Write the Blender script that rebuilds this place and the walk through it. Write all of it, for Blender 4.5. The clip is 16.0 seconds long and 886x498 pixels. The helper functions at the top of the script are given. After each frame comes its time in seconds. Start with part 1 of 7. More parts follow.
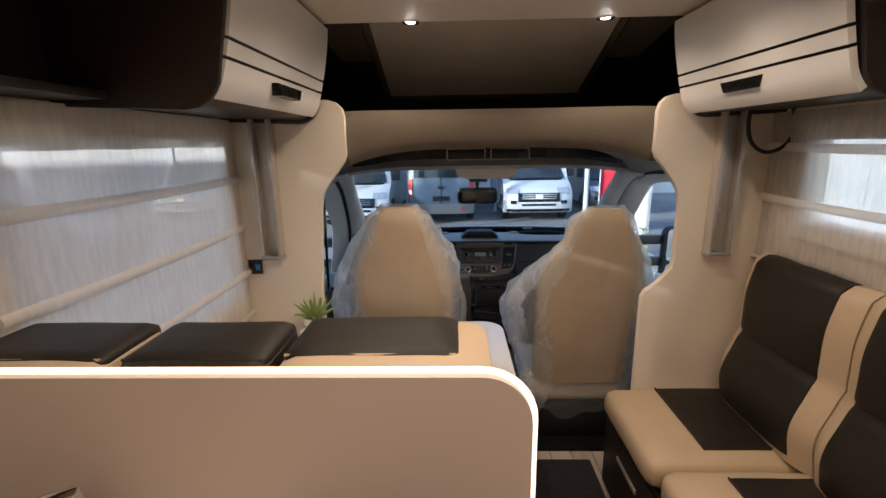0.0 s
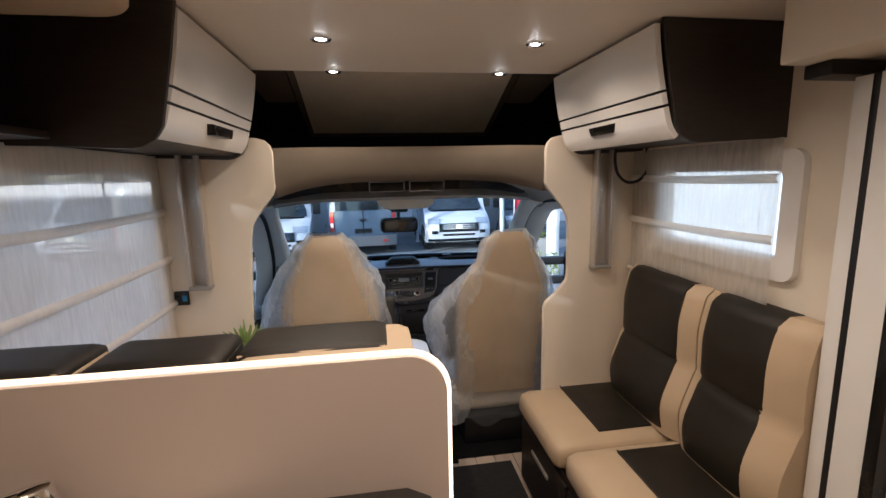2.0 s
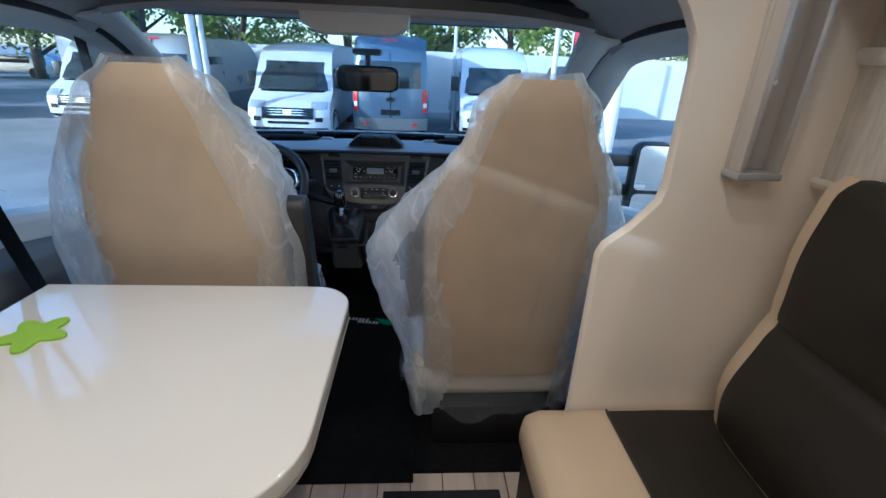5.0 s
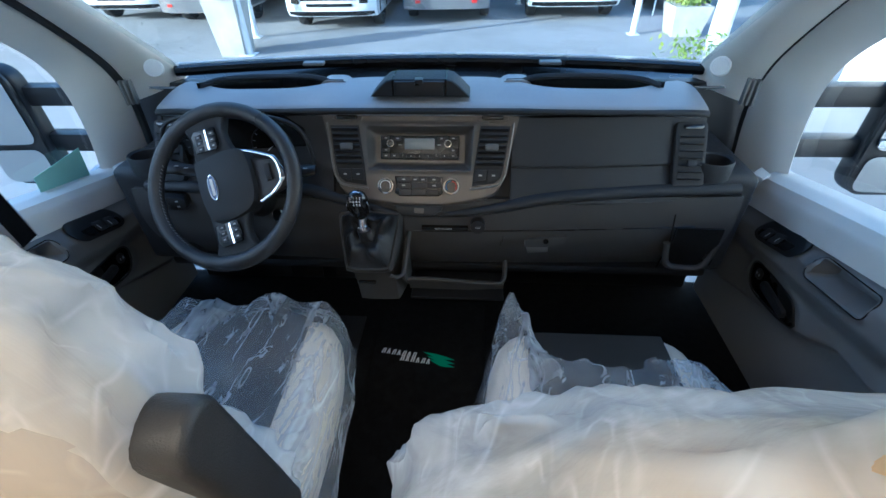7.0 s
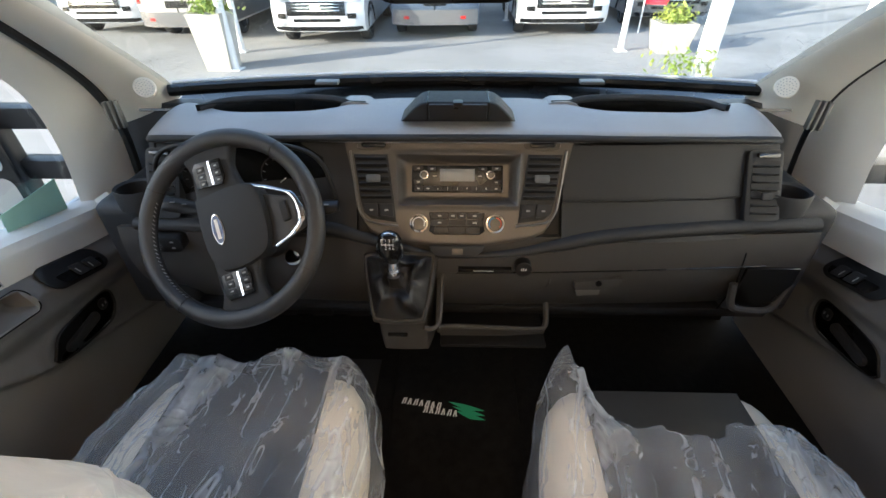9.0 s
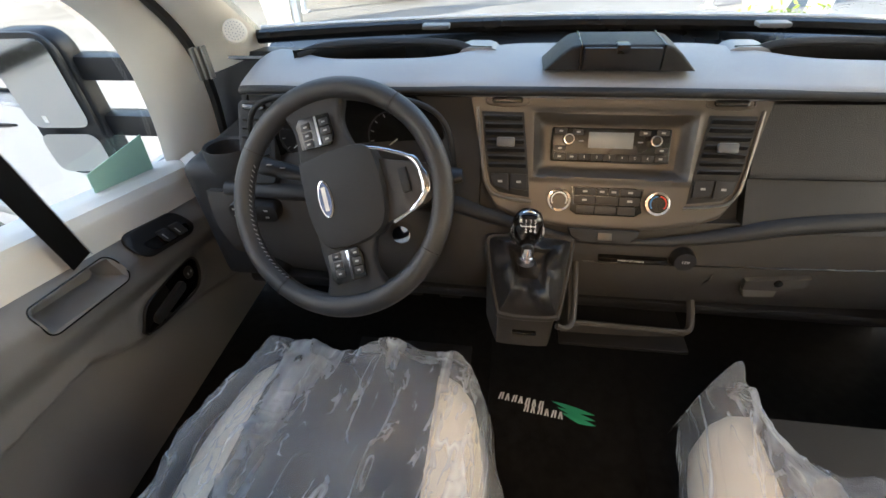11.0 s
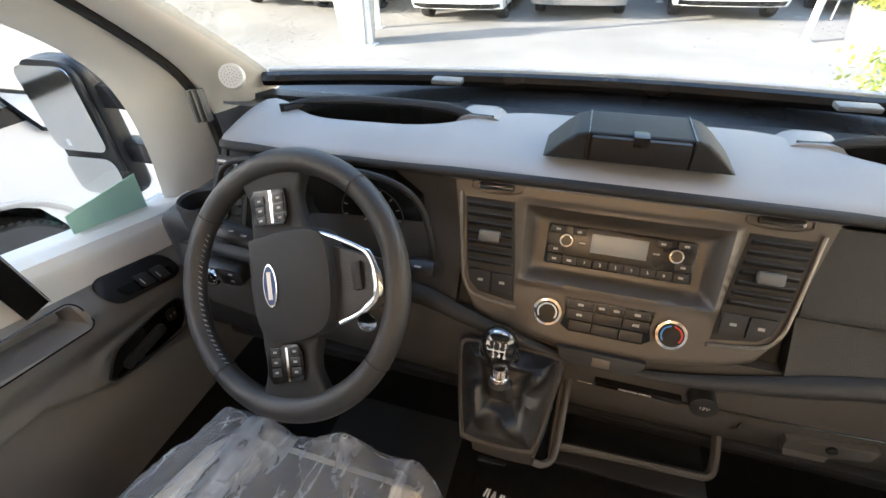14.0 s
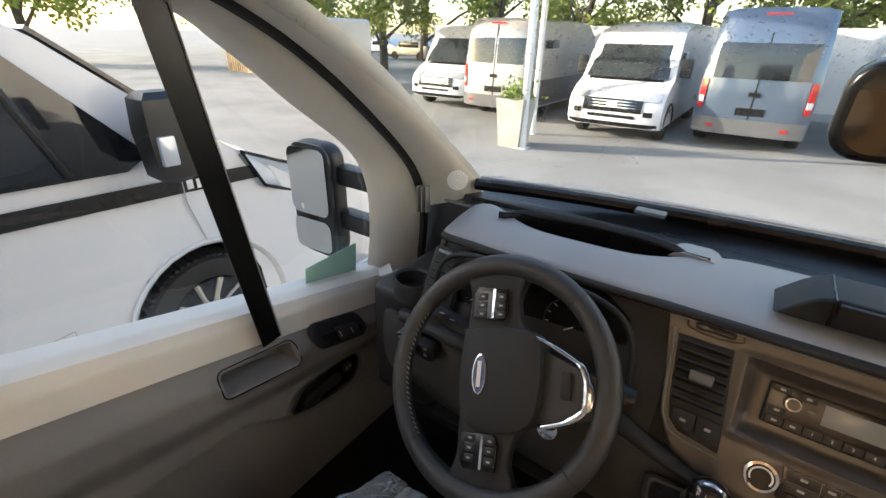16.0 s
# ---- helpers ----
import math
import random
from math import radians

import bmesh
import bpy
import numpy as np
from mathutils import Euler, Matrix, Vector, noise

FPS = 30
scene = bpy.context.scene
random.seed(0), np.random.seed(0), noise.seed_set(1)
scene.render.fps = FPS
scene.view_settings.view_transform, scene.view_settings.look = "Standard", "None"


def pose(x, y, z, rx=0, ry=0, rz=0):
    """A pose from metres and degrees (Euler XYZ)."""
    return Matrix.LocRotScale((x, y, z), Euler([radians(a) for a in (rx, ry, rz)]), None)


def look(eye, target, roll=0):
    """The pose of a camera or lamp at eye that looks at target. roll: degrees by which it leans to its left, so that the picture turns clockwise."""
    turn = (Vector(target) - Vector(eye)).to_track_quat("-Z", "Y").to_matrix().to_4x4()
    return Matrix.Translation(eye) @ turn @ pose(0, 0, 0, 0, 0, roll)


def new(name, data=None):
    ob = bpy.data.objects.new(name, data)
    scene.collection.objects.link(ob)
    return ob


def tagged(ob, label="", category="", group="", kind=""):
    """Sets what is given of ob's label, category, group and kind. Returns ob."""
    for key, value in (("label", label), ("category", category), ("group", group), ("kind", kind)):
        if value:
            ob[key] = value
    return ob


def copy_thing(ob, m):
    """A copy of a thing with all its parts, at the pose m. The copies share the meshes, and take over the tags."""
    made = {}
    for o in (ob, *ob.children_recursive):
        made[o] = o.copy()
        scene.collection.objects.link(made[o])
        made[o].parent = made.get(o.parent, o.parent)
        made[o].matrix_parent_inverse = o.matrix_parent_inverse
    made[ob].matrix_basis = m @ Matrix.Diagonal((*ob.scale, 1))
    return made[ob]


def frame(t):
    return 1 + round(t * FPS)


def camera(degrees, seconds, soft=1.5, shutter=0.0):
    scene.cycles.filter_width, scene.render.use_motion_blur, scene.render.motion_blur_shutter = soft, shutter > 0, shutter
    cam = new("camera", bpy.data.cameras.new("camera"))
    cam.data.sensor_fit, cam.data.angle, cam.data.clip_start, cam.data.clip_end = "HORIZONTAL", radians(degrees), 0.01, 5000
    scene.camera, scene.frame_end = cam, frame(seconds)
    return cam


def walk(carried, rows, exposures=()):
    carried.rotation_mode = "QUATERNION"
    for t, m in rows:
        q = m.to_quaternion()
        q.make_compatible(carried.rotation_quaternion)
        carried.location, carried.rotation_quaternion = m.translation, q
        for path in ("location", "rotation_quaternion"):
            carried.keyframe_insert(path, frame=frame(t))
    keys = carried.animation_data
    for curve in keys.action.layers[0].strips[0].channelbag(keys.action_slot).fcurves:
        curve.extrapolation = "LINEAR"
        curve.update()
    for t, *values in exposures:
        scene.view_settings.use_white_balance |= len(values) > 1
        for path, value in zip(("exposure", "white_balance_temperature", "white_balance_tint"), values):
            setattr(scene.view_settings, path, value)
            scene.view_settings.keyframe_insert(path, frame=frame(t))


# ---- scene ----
cam = camera(89.9, 16.0)
PATH = [
    (0, (-0.169, 0.259, 1.456), (-0.221, 2.204, 0.994), -0.9),
    (0.5, (-0.172, 0.106, 1.459), (-0.133, 2.07, 1.082), -0.9),
    (1, (-0.173, 0.015, 1.462), (-0.061, 1.985, 1.137), -0.9),
    (1.5, (-0.181, 0.015, 1.467), (0.027, 1.979, 1.153), -1.0),
    (2, (-0.175, 0.07, 1.458), (0.118, 2.021, 1.13), -1.2),
    (2.5, (-0.133, 0.204, 1.435), (0.238, 2.139, 1.092), -1.2),
    (3, (-0.048, 0.368, 1.417), (0.393, 2.282, 1.037), -1.1),
    (3.5, (0.052, 0.512, 1.37), (0.504, 2.409, 0.926), -0.5),
    (4, (0.142, 0.726, 1.332), (0.526, 2.602, 0.755), -0.5),
    (4.1, (0.163, 0.789, 1.339), (0.511, 2.658, 0.718), -1.3),
    (4.2, (0.171, 0.818, 1.294), (0.515, 2.684, 0.663), -0.2),
    (6.3, (0.195, 1.826, 1.192), (0.059, 3.459, 0.045), -1.5),
    (6.5, (0.183, 1.919, 1.207), (0.043, 3.528, 0.028), -1.6),
    (7, (0.136, 2.047, 1.215), (0.01, 3.631, 0.001), -1.5),
    (7.5, (0.06, 2.146, 1.218), (-0.036, 3.73, 0.002), -1.3),
    (8, (0.02, 2.182, 1.192), (-0.046, 3.8, 0.018), -0.7),
    (8.2, (0.012, 2.19, 1.196), (-0.046, 3.812, 0.027), -0.7),
    (10.3, (-0.012, 2.244, 1.148), (-0.137, 3.858, -0.026), -0.4),
    (10.5, (-0.044, 2.261, 1.142), (-0.204, 3.856, -0.054), -0.9),
    (11, (-0.176, 2.344, 1.106), (-0.442, 3.861, -0.17), -2.9),
    (11.5, (-0.285, 2.454, 1.06), (-0.628, 3.875, -0.305), -5.0),
    (12, (-0.283, 2.568, 1.04), (-0.652, 3.888, -0.417), -6.7),
    (12.5, (-0.197, 2.609, 1.061), (-0.57, 3.911, -0.412), -6.6),
    (13, (-0.129, 2.597, 1.072), (-0.475, 3.954, -0.355), -5.1),
    (13.5, (-0.075, 2.593, 1.107), (-0.452, 4.011, -0.253), -4.3),
    (14, (-0.079, 2.548, 1.135), (-0.584, 4.049, -0.086), -2.2),
    (14.5, (-0.109, 2.463, 1.178), (-0.785, 4.012, 0.108), -0.4),
    (15, (-0.099, 2.433, 1.186), (-0.912, 3.976, 0.207), -0.9),
    (15.5, (-0.135, 2.44, 1.17), (-1.075, 3.939, 0.237), -0.6),
    (16, (-0.204, 2.44, 1.197), (-1.239, 3.909, 0.319), 1.1),
]
EXPOSURES = [(0.0, 1.28, 5250, 10), (1.5, 1.35, 5150, 10), (3.0, 1.42, 4750, 8), (4.2, 1.42, 4500, 6), (6.4, 1.95, 4050, 0), (7.0, 2.35, 4650, 1), (8.2, 2.65, 5950, 6), (10.3, 2.8, 6750, 10), (11.0, 3.05, 6800, 10), (11.5, 3.2, 6850, 11), (12.3, 3.75, 7000, 11), (13.2, 3.8, 7050, 11), (14.0, 3.15, 7000, 12), (15.0, 2.6, 7050, 12), (15.5, 2.5, 7100, 12), (16.0, 2.28, 7200, 13)]
walk(cam, [(t, look(eye, target, roll)) for t, eye, target, roll in PATH], EXPOSURES)

# ---- world and sun ----
SUN = Vector((-0.80, -0.42, 0.275)).normalized()
world = bpy.data.worlds.new("sky")
scene.world = world
world.use_nodes = True
wn = world.node_tree.nodes
sky = wn.new("ShaderNodeTexSky")
sky.sky_type, sky.sun_disc = "NISHITA", False
sky.sun_elevation = math.asin(SUN.z)
sky.sun_rotation = math.atan2(SUN.x, SUN.y)
world.node_tree.links.new(sky.outputs[0], wn["Background"].inputs[0])
wn["Background"].inputs[1].default_value = 0.15
sun_lamp = bpy.data.lights.new("sun", "SUN")
sun_lamp.energy, sun_lamp.angle, sun_lamp.color = 2.5, radians(0.6), (1.0, 0.93, 0.82)
new("sun", sun_lamp).matrix_world = look(SUN * 60, (0, 0, 0))

WARM = (1.0, 0.70, 0.43)
CEIL = 1.86
SPOTS = [(x, y) for y in (1.893, 1.483, 1.055, 0.62, 0.15, -0.35) for x in (-0.31, 0.343)]
for x, y in SPOTS:
    lamp = bpy.data.lights.new("spot_bulb", "SPOT")
    lamp.energy, lamp.color, lamp.spot_size, lamp.spot_blend, lamp.shadow_soft_size = 3.6, WARM, radians(150), 0.8, 0.025
    new("spot_bulb", lamp).matrix_world = pose(x, y, CEIL - 0.012)

# ---- materials ----
def mat(name, color, rough=0.5, metal=0.0, vary=0.12, scale=8.0, bump=0.0, bscale=200.0, coat=0.0, spec=0.5, obj=False, stretch=(1, 1, 1), second=None, wear=0.0):
    """Principled surface: colour with large and small variation, fine relief, uneven gloss."""
    m = bpy.data.materials.new(name)
    m.use_nodes = True
    n, l = m.node_tree.nodes, m.node_tree.links
    p = n["Principled BSDF"]
    p.inputs["Roughness"].default_value, p.inputs["Metallic"].default_value = rough, metal
    p.inputs["Coat Weight"].default_value, p.inputs["Specular IOR Level"].default_value = coat, spec
    p.inputs["Coat Roughness"].default_value = 0.05
    tc = n.new("ShaderNodeTexCoord")
    mp = n.new("ShaderNodeMapping")
    mp.inputs["Scale"].default_value = stretch
    l.new(tc.outputs["Object"], mp.inputs[0])
    big, fine = n.new("ShaderNodeTexNoise"), n.new("ShaderNodeTexNoise")
    big.inputs["Scale"].default_value, big.inputs["Detail"].default_value = scale, 4
    fine.inputs["Scale"].default_value, fine.inputs["Detail"].default_value = bscale, 3
    for t in (big, fine):
        l.new(mp.outputs[0], t.inputs["Vector"])
    mix = n.new("ShaderNodeMix")
    mix.data_type = "RGBA"
    c2 = second or tuple(v * (1 - 2.2 * vary) for v in color)
    mix.inputs[6].default_value, mix.inputs[7].default_value = (*color, 1), (*c2, 1)
    ramp = n.new("ShaderNodeMapRange")
    ramp.inputs[1].default_value, ramp.inputs[2].default_value = 0.35, 0.75
    l.new(big.outputs[0], ramp.inputs[0])
    fac = ramp.outputs[0]
    if obj:
        info, add = n.new("ShaderNodeObjectInfo"), n.new("ShaderNodeMath")
        add.operation = "ADD"
        sub = n.new("ShaderNodeMath")
        sub.operation, sub.inputs[1].default_value = "SUBTRACT", 0.4
        l.new(info.outputs["Random"], sub.inputs[0])
        l.new(sub.outputs[0], add.inputs[0])
        l.new(fac, add.inputs[1])
        add.use_clamp = True
        fac = add.outputs[0]
    l.new(fac, mix.inputs[0])
    l.new(mix.outputs[2], p.inputs["Base Color"])
    rr = n.new("ShaderNodeMapRange")
    rr.inputs[3].default_value, rr.inputs[4].default_value = max(0.02, rough - 0.06), min(1, rough + 0.08 + wear)
    l.new(big.outputs[0], rr.inputs[0])
    l.new(rr.outputs[0], p.inputs["Roughness"])
    if bump:
        b = n.new("ShaderNodeBump")
        b.inputs["Strength"].default_value, b.inputs["Distance"].default_value = bump, 0.002
        l.new(fine.outputs[0], b.inputs["Height"])
        l.new(b.outputs[0], p.inputs["Normal"])
    return m


def glow(name, color, strength):
    m = bpy.data.materials.new(name)
    m.use_nodes = True
    p = m.node_tree.nodes["Principled BSDF"]
    p.inputs["Base Color"].default_value = (*color, 1)
    p.inputs["Emission Color"].default_value, p.inputs["Emission Strength"].default_value = (*color, 1), strength
    return m


def sheer(name, clear, color, scale, stretch, lo, hi, rough=0.5, bump=0.0, trans=0.5):
    """Thin see-through stuff: a share of holes or clear film, the rest white and partly lit through."""
    m = bpy.data.materials.new(name)
    m.use_nodes = True
    n, l = m.node_tree.nodes, m.node_tree.links
    p, out = n["Principled BSDF"], n["Material Output"]
    p.inputs["Base Color"].default_value, p.inputs["Roughness"].default_value = (*color, 1), rough
    tr, tl, m1, m2 = (n.new("ShaderNode" + k) for k in ("BsdfTransparent", "BsdfTranslucent", "MixShader", "MixShader"))
    tr.inputs[0].default_value = (0.96, 0.97, 0.98, 1)
    tl.inputs[0].default_value = (*color, 1)
    tc, mp, ns, mr = (n.new("ShaderNode" + k) for k in ("TexCoord", "Mapping", "TexNoise", "MapRange"))
    mp.inputs["Scale"].default_value = stretch
    ns.inputs["Scale"].default_value, ns.inputs["Detail"].default_value, ns.inputs["Distortion"].default_value = scale, 5, 1.2 if bump else 0.0
    l.new(tc.outputs["Object"], mp.inputs[0])
    l.new(mp.outputs[0], ns.inputs["Vector"])
    l.new(ns.outputs[0], mr.inputs[0])
    mr.inputs[1].default_value, mr.inputs[2].default_value, mr.inputs[3].default_value, mr.inputs[4].default_value = 0.3, 0.7, lo, hi
    m1.inputs[0].default_value = trans
    l.new(p.outputs[0], m1.inputs[1])
    l.new(tl.outputs[0], m1.inputs[2])
    l.new(mr.outputs[0], m2.inputs[0])
    l.new(tr.outputs[0], m2.inputs[1])
    l.new(m1.outputs[0], m2.inputs[2])
    l.new(m2.outputs[0], out.inputs[0])
    if bump:
        b = n.new("ShaderNodeBump")
        b.inputs["Strength"].default_value, b.inputs["Distance"].default_value = bump, 0.01
        l.new(ns.outputs[0], b.inputs["Height"])
        l.new(b.outputs[0], p.inputs["Normal"])
    return m


def film_mat(name, lo, hi, scale, stretch, turn):
    """Clear wrapping film: flat facets of uneven milkiness that meet in thin whitish creases."""
    m = bpy.data.materials.new(name)
    m.use_nodes = True
    n, l = m.node_tree.nodes, m.node_tree.links
    p, out = n["Principled BSDF"], n["Material Output"]
    p.inputs["Base Color"].default_value, p.inputs["Roughness"].default_value = (0.90, 0.94, 0.98, 1), 0.20
    tr, tl, m1, m2 = (n.new("ShaderNode" + k) for k in ("BsdfTransparent", "BsdfTranslucent", "MixShader", "MixShader"))
    tr.inputs[0].default_value, tl.inputs[0].default_value = (0.97, 0.98, 0.99, 1), (0.90, 0.94, 0.98, 1)
    tc, mp = n.new("ShaderNodeTexCoord"), n.new("ShaderNodeMapping")
    mp.inputs["Scale"].default_value, mp.inputs["Rotation"].default_value = stretch, (0, 0, radians(turn))
    l.new(tc.outputs["Object"], mp.inputs[0])
    warp, wmix = n.new("ShaderNodeTexNoise"), n.new("ShaderNodeVectorMath")
    warp.inputs["Scale"].default_value, warp.inputs["Detail"].default_value = scale * 0.9, 3
    wmix.operation = "MULTIPLY_ADD"
    wmix.inputs[1].default_value = (0.16, 0.16, 0.16)
    l.new(mp.outputs[0], warp.inputs["Vector"])
    l.new(warp.outputs["Color"], wmix.inputs[0])
    l.new(mp.outputs[0], wmix.inputs[2])
    total = None
    for sc, width, weight, rot in ((scale, 0.024, 0.80, 0), (scale * 1.7, 0.026, 0.65, 70), (scale * 3.6, 0.040, 0.50, 25), (scale * 7, 0.06, 0.36, 110)):
        ns, sub, ab, mr, mu, br, fade, turned = (n.new("ShaderNode" + k) for k in ("TexNoise", "Math", "Math", "MapRange", "Math", "TexNoise", "MapRange", "Mapping"))
        turned.inputs["Rotation"].default_value, turned.inputs["Scale"].default_value = (radians(rot * 0.5), radians(rot * 0.3), radians(rot)), (1.0, 0.4, 1.0)
        ns.inputs["Scale"].default_value, ns.inputs["Detail"].default_value = sc, 1
        br.inputs["Scale"].default_value, br.inputs["Detail"].default_value = sc * 0.8, 1
        sub.operation, sub.inputs[1].default_value, ab.operation, mu.operation = "SUBTRACT", 0.5, "ABSOLUTE", "MULTIPLY"
        mr.inputs[1].default_value, mr.inputs[2].default_value, mr.inputs[3].default_value, mr.inputs[4].default_value = 0.0, width, weight, 0.0
        fade.inputs[1].default_value, fade.inputs[2].default_value = 0.46, 0.70
        l.new(mp.outputs[0], turned.inputs[0])
        for t in (ns, br):
            l.new(turned.outputs[0], t.inputs["Vector"])
        l.new(ns.outputs[0], sub.inputs[0])
        l.new(sub.outputs[0], ab.inputs[0])
        l.new(ab.outputs[0], mr.inputs[0])
        l.new(br.outputs["Color"], fade.inputs[0])
        l.new(mr.outputs[0], mu.inputs[0])
        l.new(fade.outputs[0], mu.inputs[1])
        if total is None:
            total = mu.outputs[0]
        else:
            mx = n.new("ShaderNodeMath")
            mx.operation = "MAXIMUM"
            l.new(total, mx.inputs[0])
            l.new(mu.outputs[0], mx.inputs[1])
            total = mx.outputs[0]
    veil, vr, vadd = n.new("ShaderNodeTexNoise"), n.new("ShaderNodeMapRange"), n.new("ShaderNodeMath")
    veil.inputs["Scale"].default_value, veil.inputs["Detail"].default_value, veil.inputs["Distortion"].default_value = scale * 0.7, 6, 1.6
    l.new(mp.outputs[0], veil.inputs["Vector"])
    vr.inputs[1].default_value, vr.inputs[2].default_value, vr.inputs[3].default_value, vr.inputs[4].default_value = 0.54, 0.76, 0.0, 0.50
    l.new(veil.outputs[0], vr.inputs[0])
    vadd.operation = "ADD"
    l.new(total, vadd.inputs[0])
    l.new(vr.outputs[0], vadd.inputs[1])
    total = vadd.outputs[0]
    cell = n.new("ShaderNodeTexVoronoi")
    cell.inputs["Scale"].default_value = scale * 1.4
    l.new(wmix.outputs[0], cell.inputs["Vector"])
    cf = n.new("ShaderNodeMapRange")
    cf.inputs[3].default_value, cf.inputs[4].default_value = 0.0, 0.30
    l.new(cell.outputs["Distance"], cf.inputs[0])
    mx = n.new("ShaderNodeMath")
    mx.operation, mx.use_clamp = "ADD", True
    l.new(total, mx.inputs[0])
    l.new(cf.outputs[0], mx.inputs[1])
    fin = n.new("ShaderNodeMapRange")
    fin.inputs[3].default_value, fin.inputs[4].default_value = lo, hi
    l.new(mx.outputs[0], fin.inputs[0])
    b = n.new("ShaderNodeBump")
    b.inputs["Strength"].default_value, b.inputs["Distance"].default_value = 0.8, 0.014
    l.new(veil.outputs[0], b.inputs["Height"])
    l.new(b.outputs[0], p.inputs["Normal"])
    m1.inputs[0].default_value = 0.35
    l.new(p.outputs[0], m1.inputs[1])
    l.new(tl.outputs[0], m1.inputs[2])
    l.new(fin.outputs[0], m2.inputs[0])
    l.new(tr.outputs[0], m2.inputs[1])
    l.new(m1.outputs[0], m2.inputs[2])
    l.new(m2.outputs[0], out.inputs[0])
    return m


def glass(name, tint=(0.95, 0.97, 0.97), mixin=0.07, dust=0.0):
    """A thin clear pane: mostly clear, a little mirror gloss, a little dust."""
    m = bpy.data.materials.new(name)
    m.use_nodes = True
    n, l = m.node_tree.nodes, m.node_tree.links
    n.remove(n["Principled BSDF"])
    tr, gl, df, mx, m2 = (n.new("ShaderNode" + k) for k in ("BsdfTransparent", "BsdfGlossy", "BsdfDiffuse", "MixShader", "MixShader"))
    tr.inputs[0].default_value = (*tint, 1)
    gl.inputs["Roughness"].default_value = 0.01
    df.inputs[0].default_value = (0.75, 0.75, 0.73, 1)
    mx.inputs[0].default_value = mixin
    l.new(tr.outputs[0], mx.inputs[1])
    l.new(gl.outputs[0], mx.inputs[2])
    tc, ns, mr = (n.new("ShaderNode" + k) for k in ("TexCoord", "TexNoise", "MapRange"))
    ns.inputs["Scale"].default_value, ns.inputs["Detail"].default_value = 260, 3
    l.new(tc.outputs["Object"], ns.inputs["Vector"])
    l.new(ns.outputs[0], mr.inputs[0])
    mr.inputs[1].default_value, mr.inputs[2].default_value, mr.inputs[3].default_value, mr.inputs[4].default_value = 0.60, 0.66, 0.0, 2.2 * dust
    patch, pr, mu, ad = (n.new("ShaderNode" + k) for k in ("TexNoise", "MapRange", "Math", "Math"))
    patch.inputs["Scale"].default_value, patch.inputs["Detail"].default_value = 4.0, 3
    pr.inputs[1].default_value, pr.inputs[2].default_value = 0.45, 0.62
    mu.operation, ad.operation, ad.inputs[1].default_value = "MULTIPLY", "ADD", dust * 0.3
    l.new(tc.outputs["Object"], patch.inputs["Vector"])
    l.new(patch.outputs[0], pr.inputs[0])
    l.new(mr.outputs[0], mu.inputs[0])
    l.new(pr.outputs[0], mu.inputs[1])
    l.new(mu.outputs[0], ad.inputs[0])
    l.new(ad.outputs[0], m2.inputs[0])
    l.new(mx.outputs[0], m2.inputs[1])
    l.new(df.outputs[0], m2.inputs[2])
    l.new(m2.outputs[0], n["Material Output"].inputs[0])
    return m


CREAM_WALL = mat("cream_wall_laminate", (0.78, 0.70, 0.58), 0.45, vary=0.03, scale=3, bump=0.05, bscale=300)
CEIL_MAT = mat("ceiling_board", (0.80, 0.73, 0.64), 0.6, vary=0.03, scale=2, bump=0.04, bscale=400)
GLOSS_WHITE = mat("white_gloss_laminate", (0.80, 0.78, 0.75), 0.12, vary=0.02, scale=3, coat=0.3)
DARK_BROWN = mat("dark_brown_laminate", (0.020, 0.014, 0.011), 0.42, vary=0.2, scale=14, bump=0.1, bscale=120, stretch=(1, 1, 6))
BLACK_FELT = mat("black_lining", (0.012, 0.009, 0.008), 0.85, vary=0.2, bump=0.2, bscale=500)
BEAM_FABRIC = mat("taupe_fabric", (0.125, 0.10, 0.072), 0.9, vary=0.06, scale=5, bump=0.25, bscale=700)
HIDE_DARK = mat("dark_brown_leatherette", (0.017, 0.0138, 0.0092), 0.5, spec=0.35, vary=0.12, scale=6, bump=0.35, bscale=420)
HIDE_CREAM = mat("cream_leatherette", (0.52, 0.40, 0.26), 0.5, vary=0.05, scale=5, bump=0.3, bscale=420)
CAB_CREAM = mat("pale_cream_seat_leather", (0.66, 0.58, 0.46), 0.5, vary=0.05, scale=5, bump=0.3, bscale=420)
PIPE_DARK = mat("brown_seam", (0.025, 0.02, 0.015), 0.6)
SEAT_BEIGE = mat("beige_seat_leather", (0.55, 0.41, 0.25), 0.5, vary=0.07, scale=5, bump=0.3, bscale=320)
TABLE_MAT = mat("white_gloss_tabletop", (0.70, 0.67, 0.61), 0.08, vary=0.02, scale=2, coat=0.4)
ALU = mat("brushed_aluminium", (0.52, 0.48, 0.43), 0.40, 0.35, vary=0.05, scale=20, stretch=(1, 1, 0.1))
CHROME = mat("chrome", (0.85, 0.85, 0.86), 0.08, 1.0, vary=0.02)
STEEL = mat("brushed_steel", (0.60, 0.58, 0.55), 0.3, 1.0, vary=0.05, scale=30)
BLACK = mat("black_plastic", (0.010, 0.010, 0.011), 0.42, vary=0.15, bump=0.1, bscale=400)
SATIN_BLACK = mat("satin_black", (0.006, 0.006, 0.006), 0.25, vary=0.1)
CARPET = mat("black_carpet", (0.006, 0.006, 0.006), 0.95, spec=0.2, vary=0.3, scale=40, bump=0.8, bscale=900)
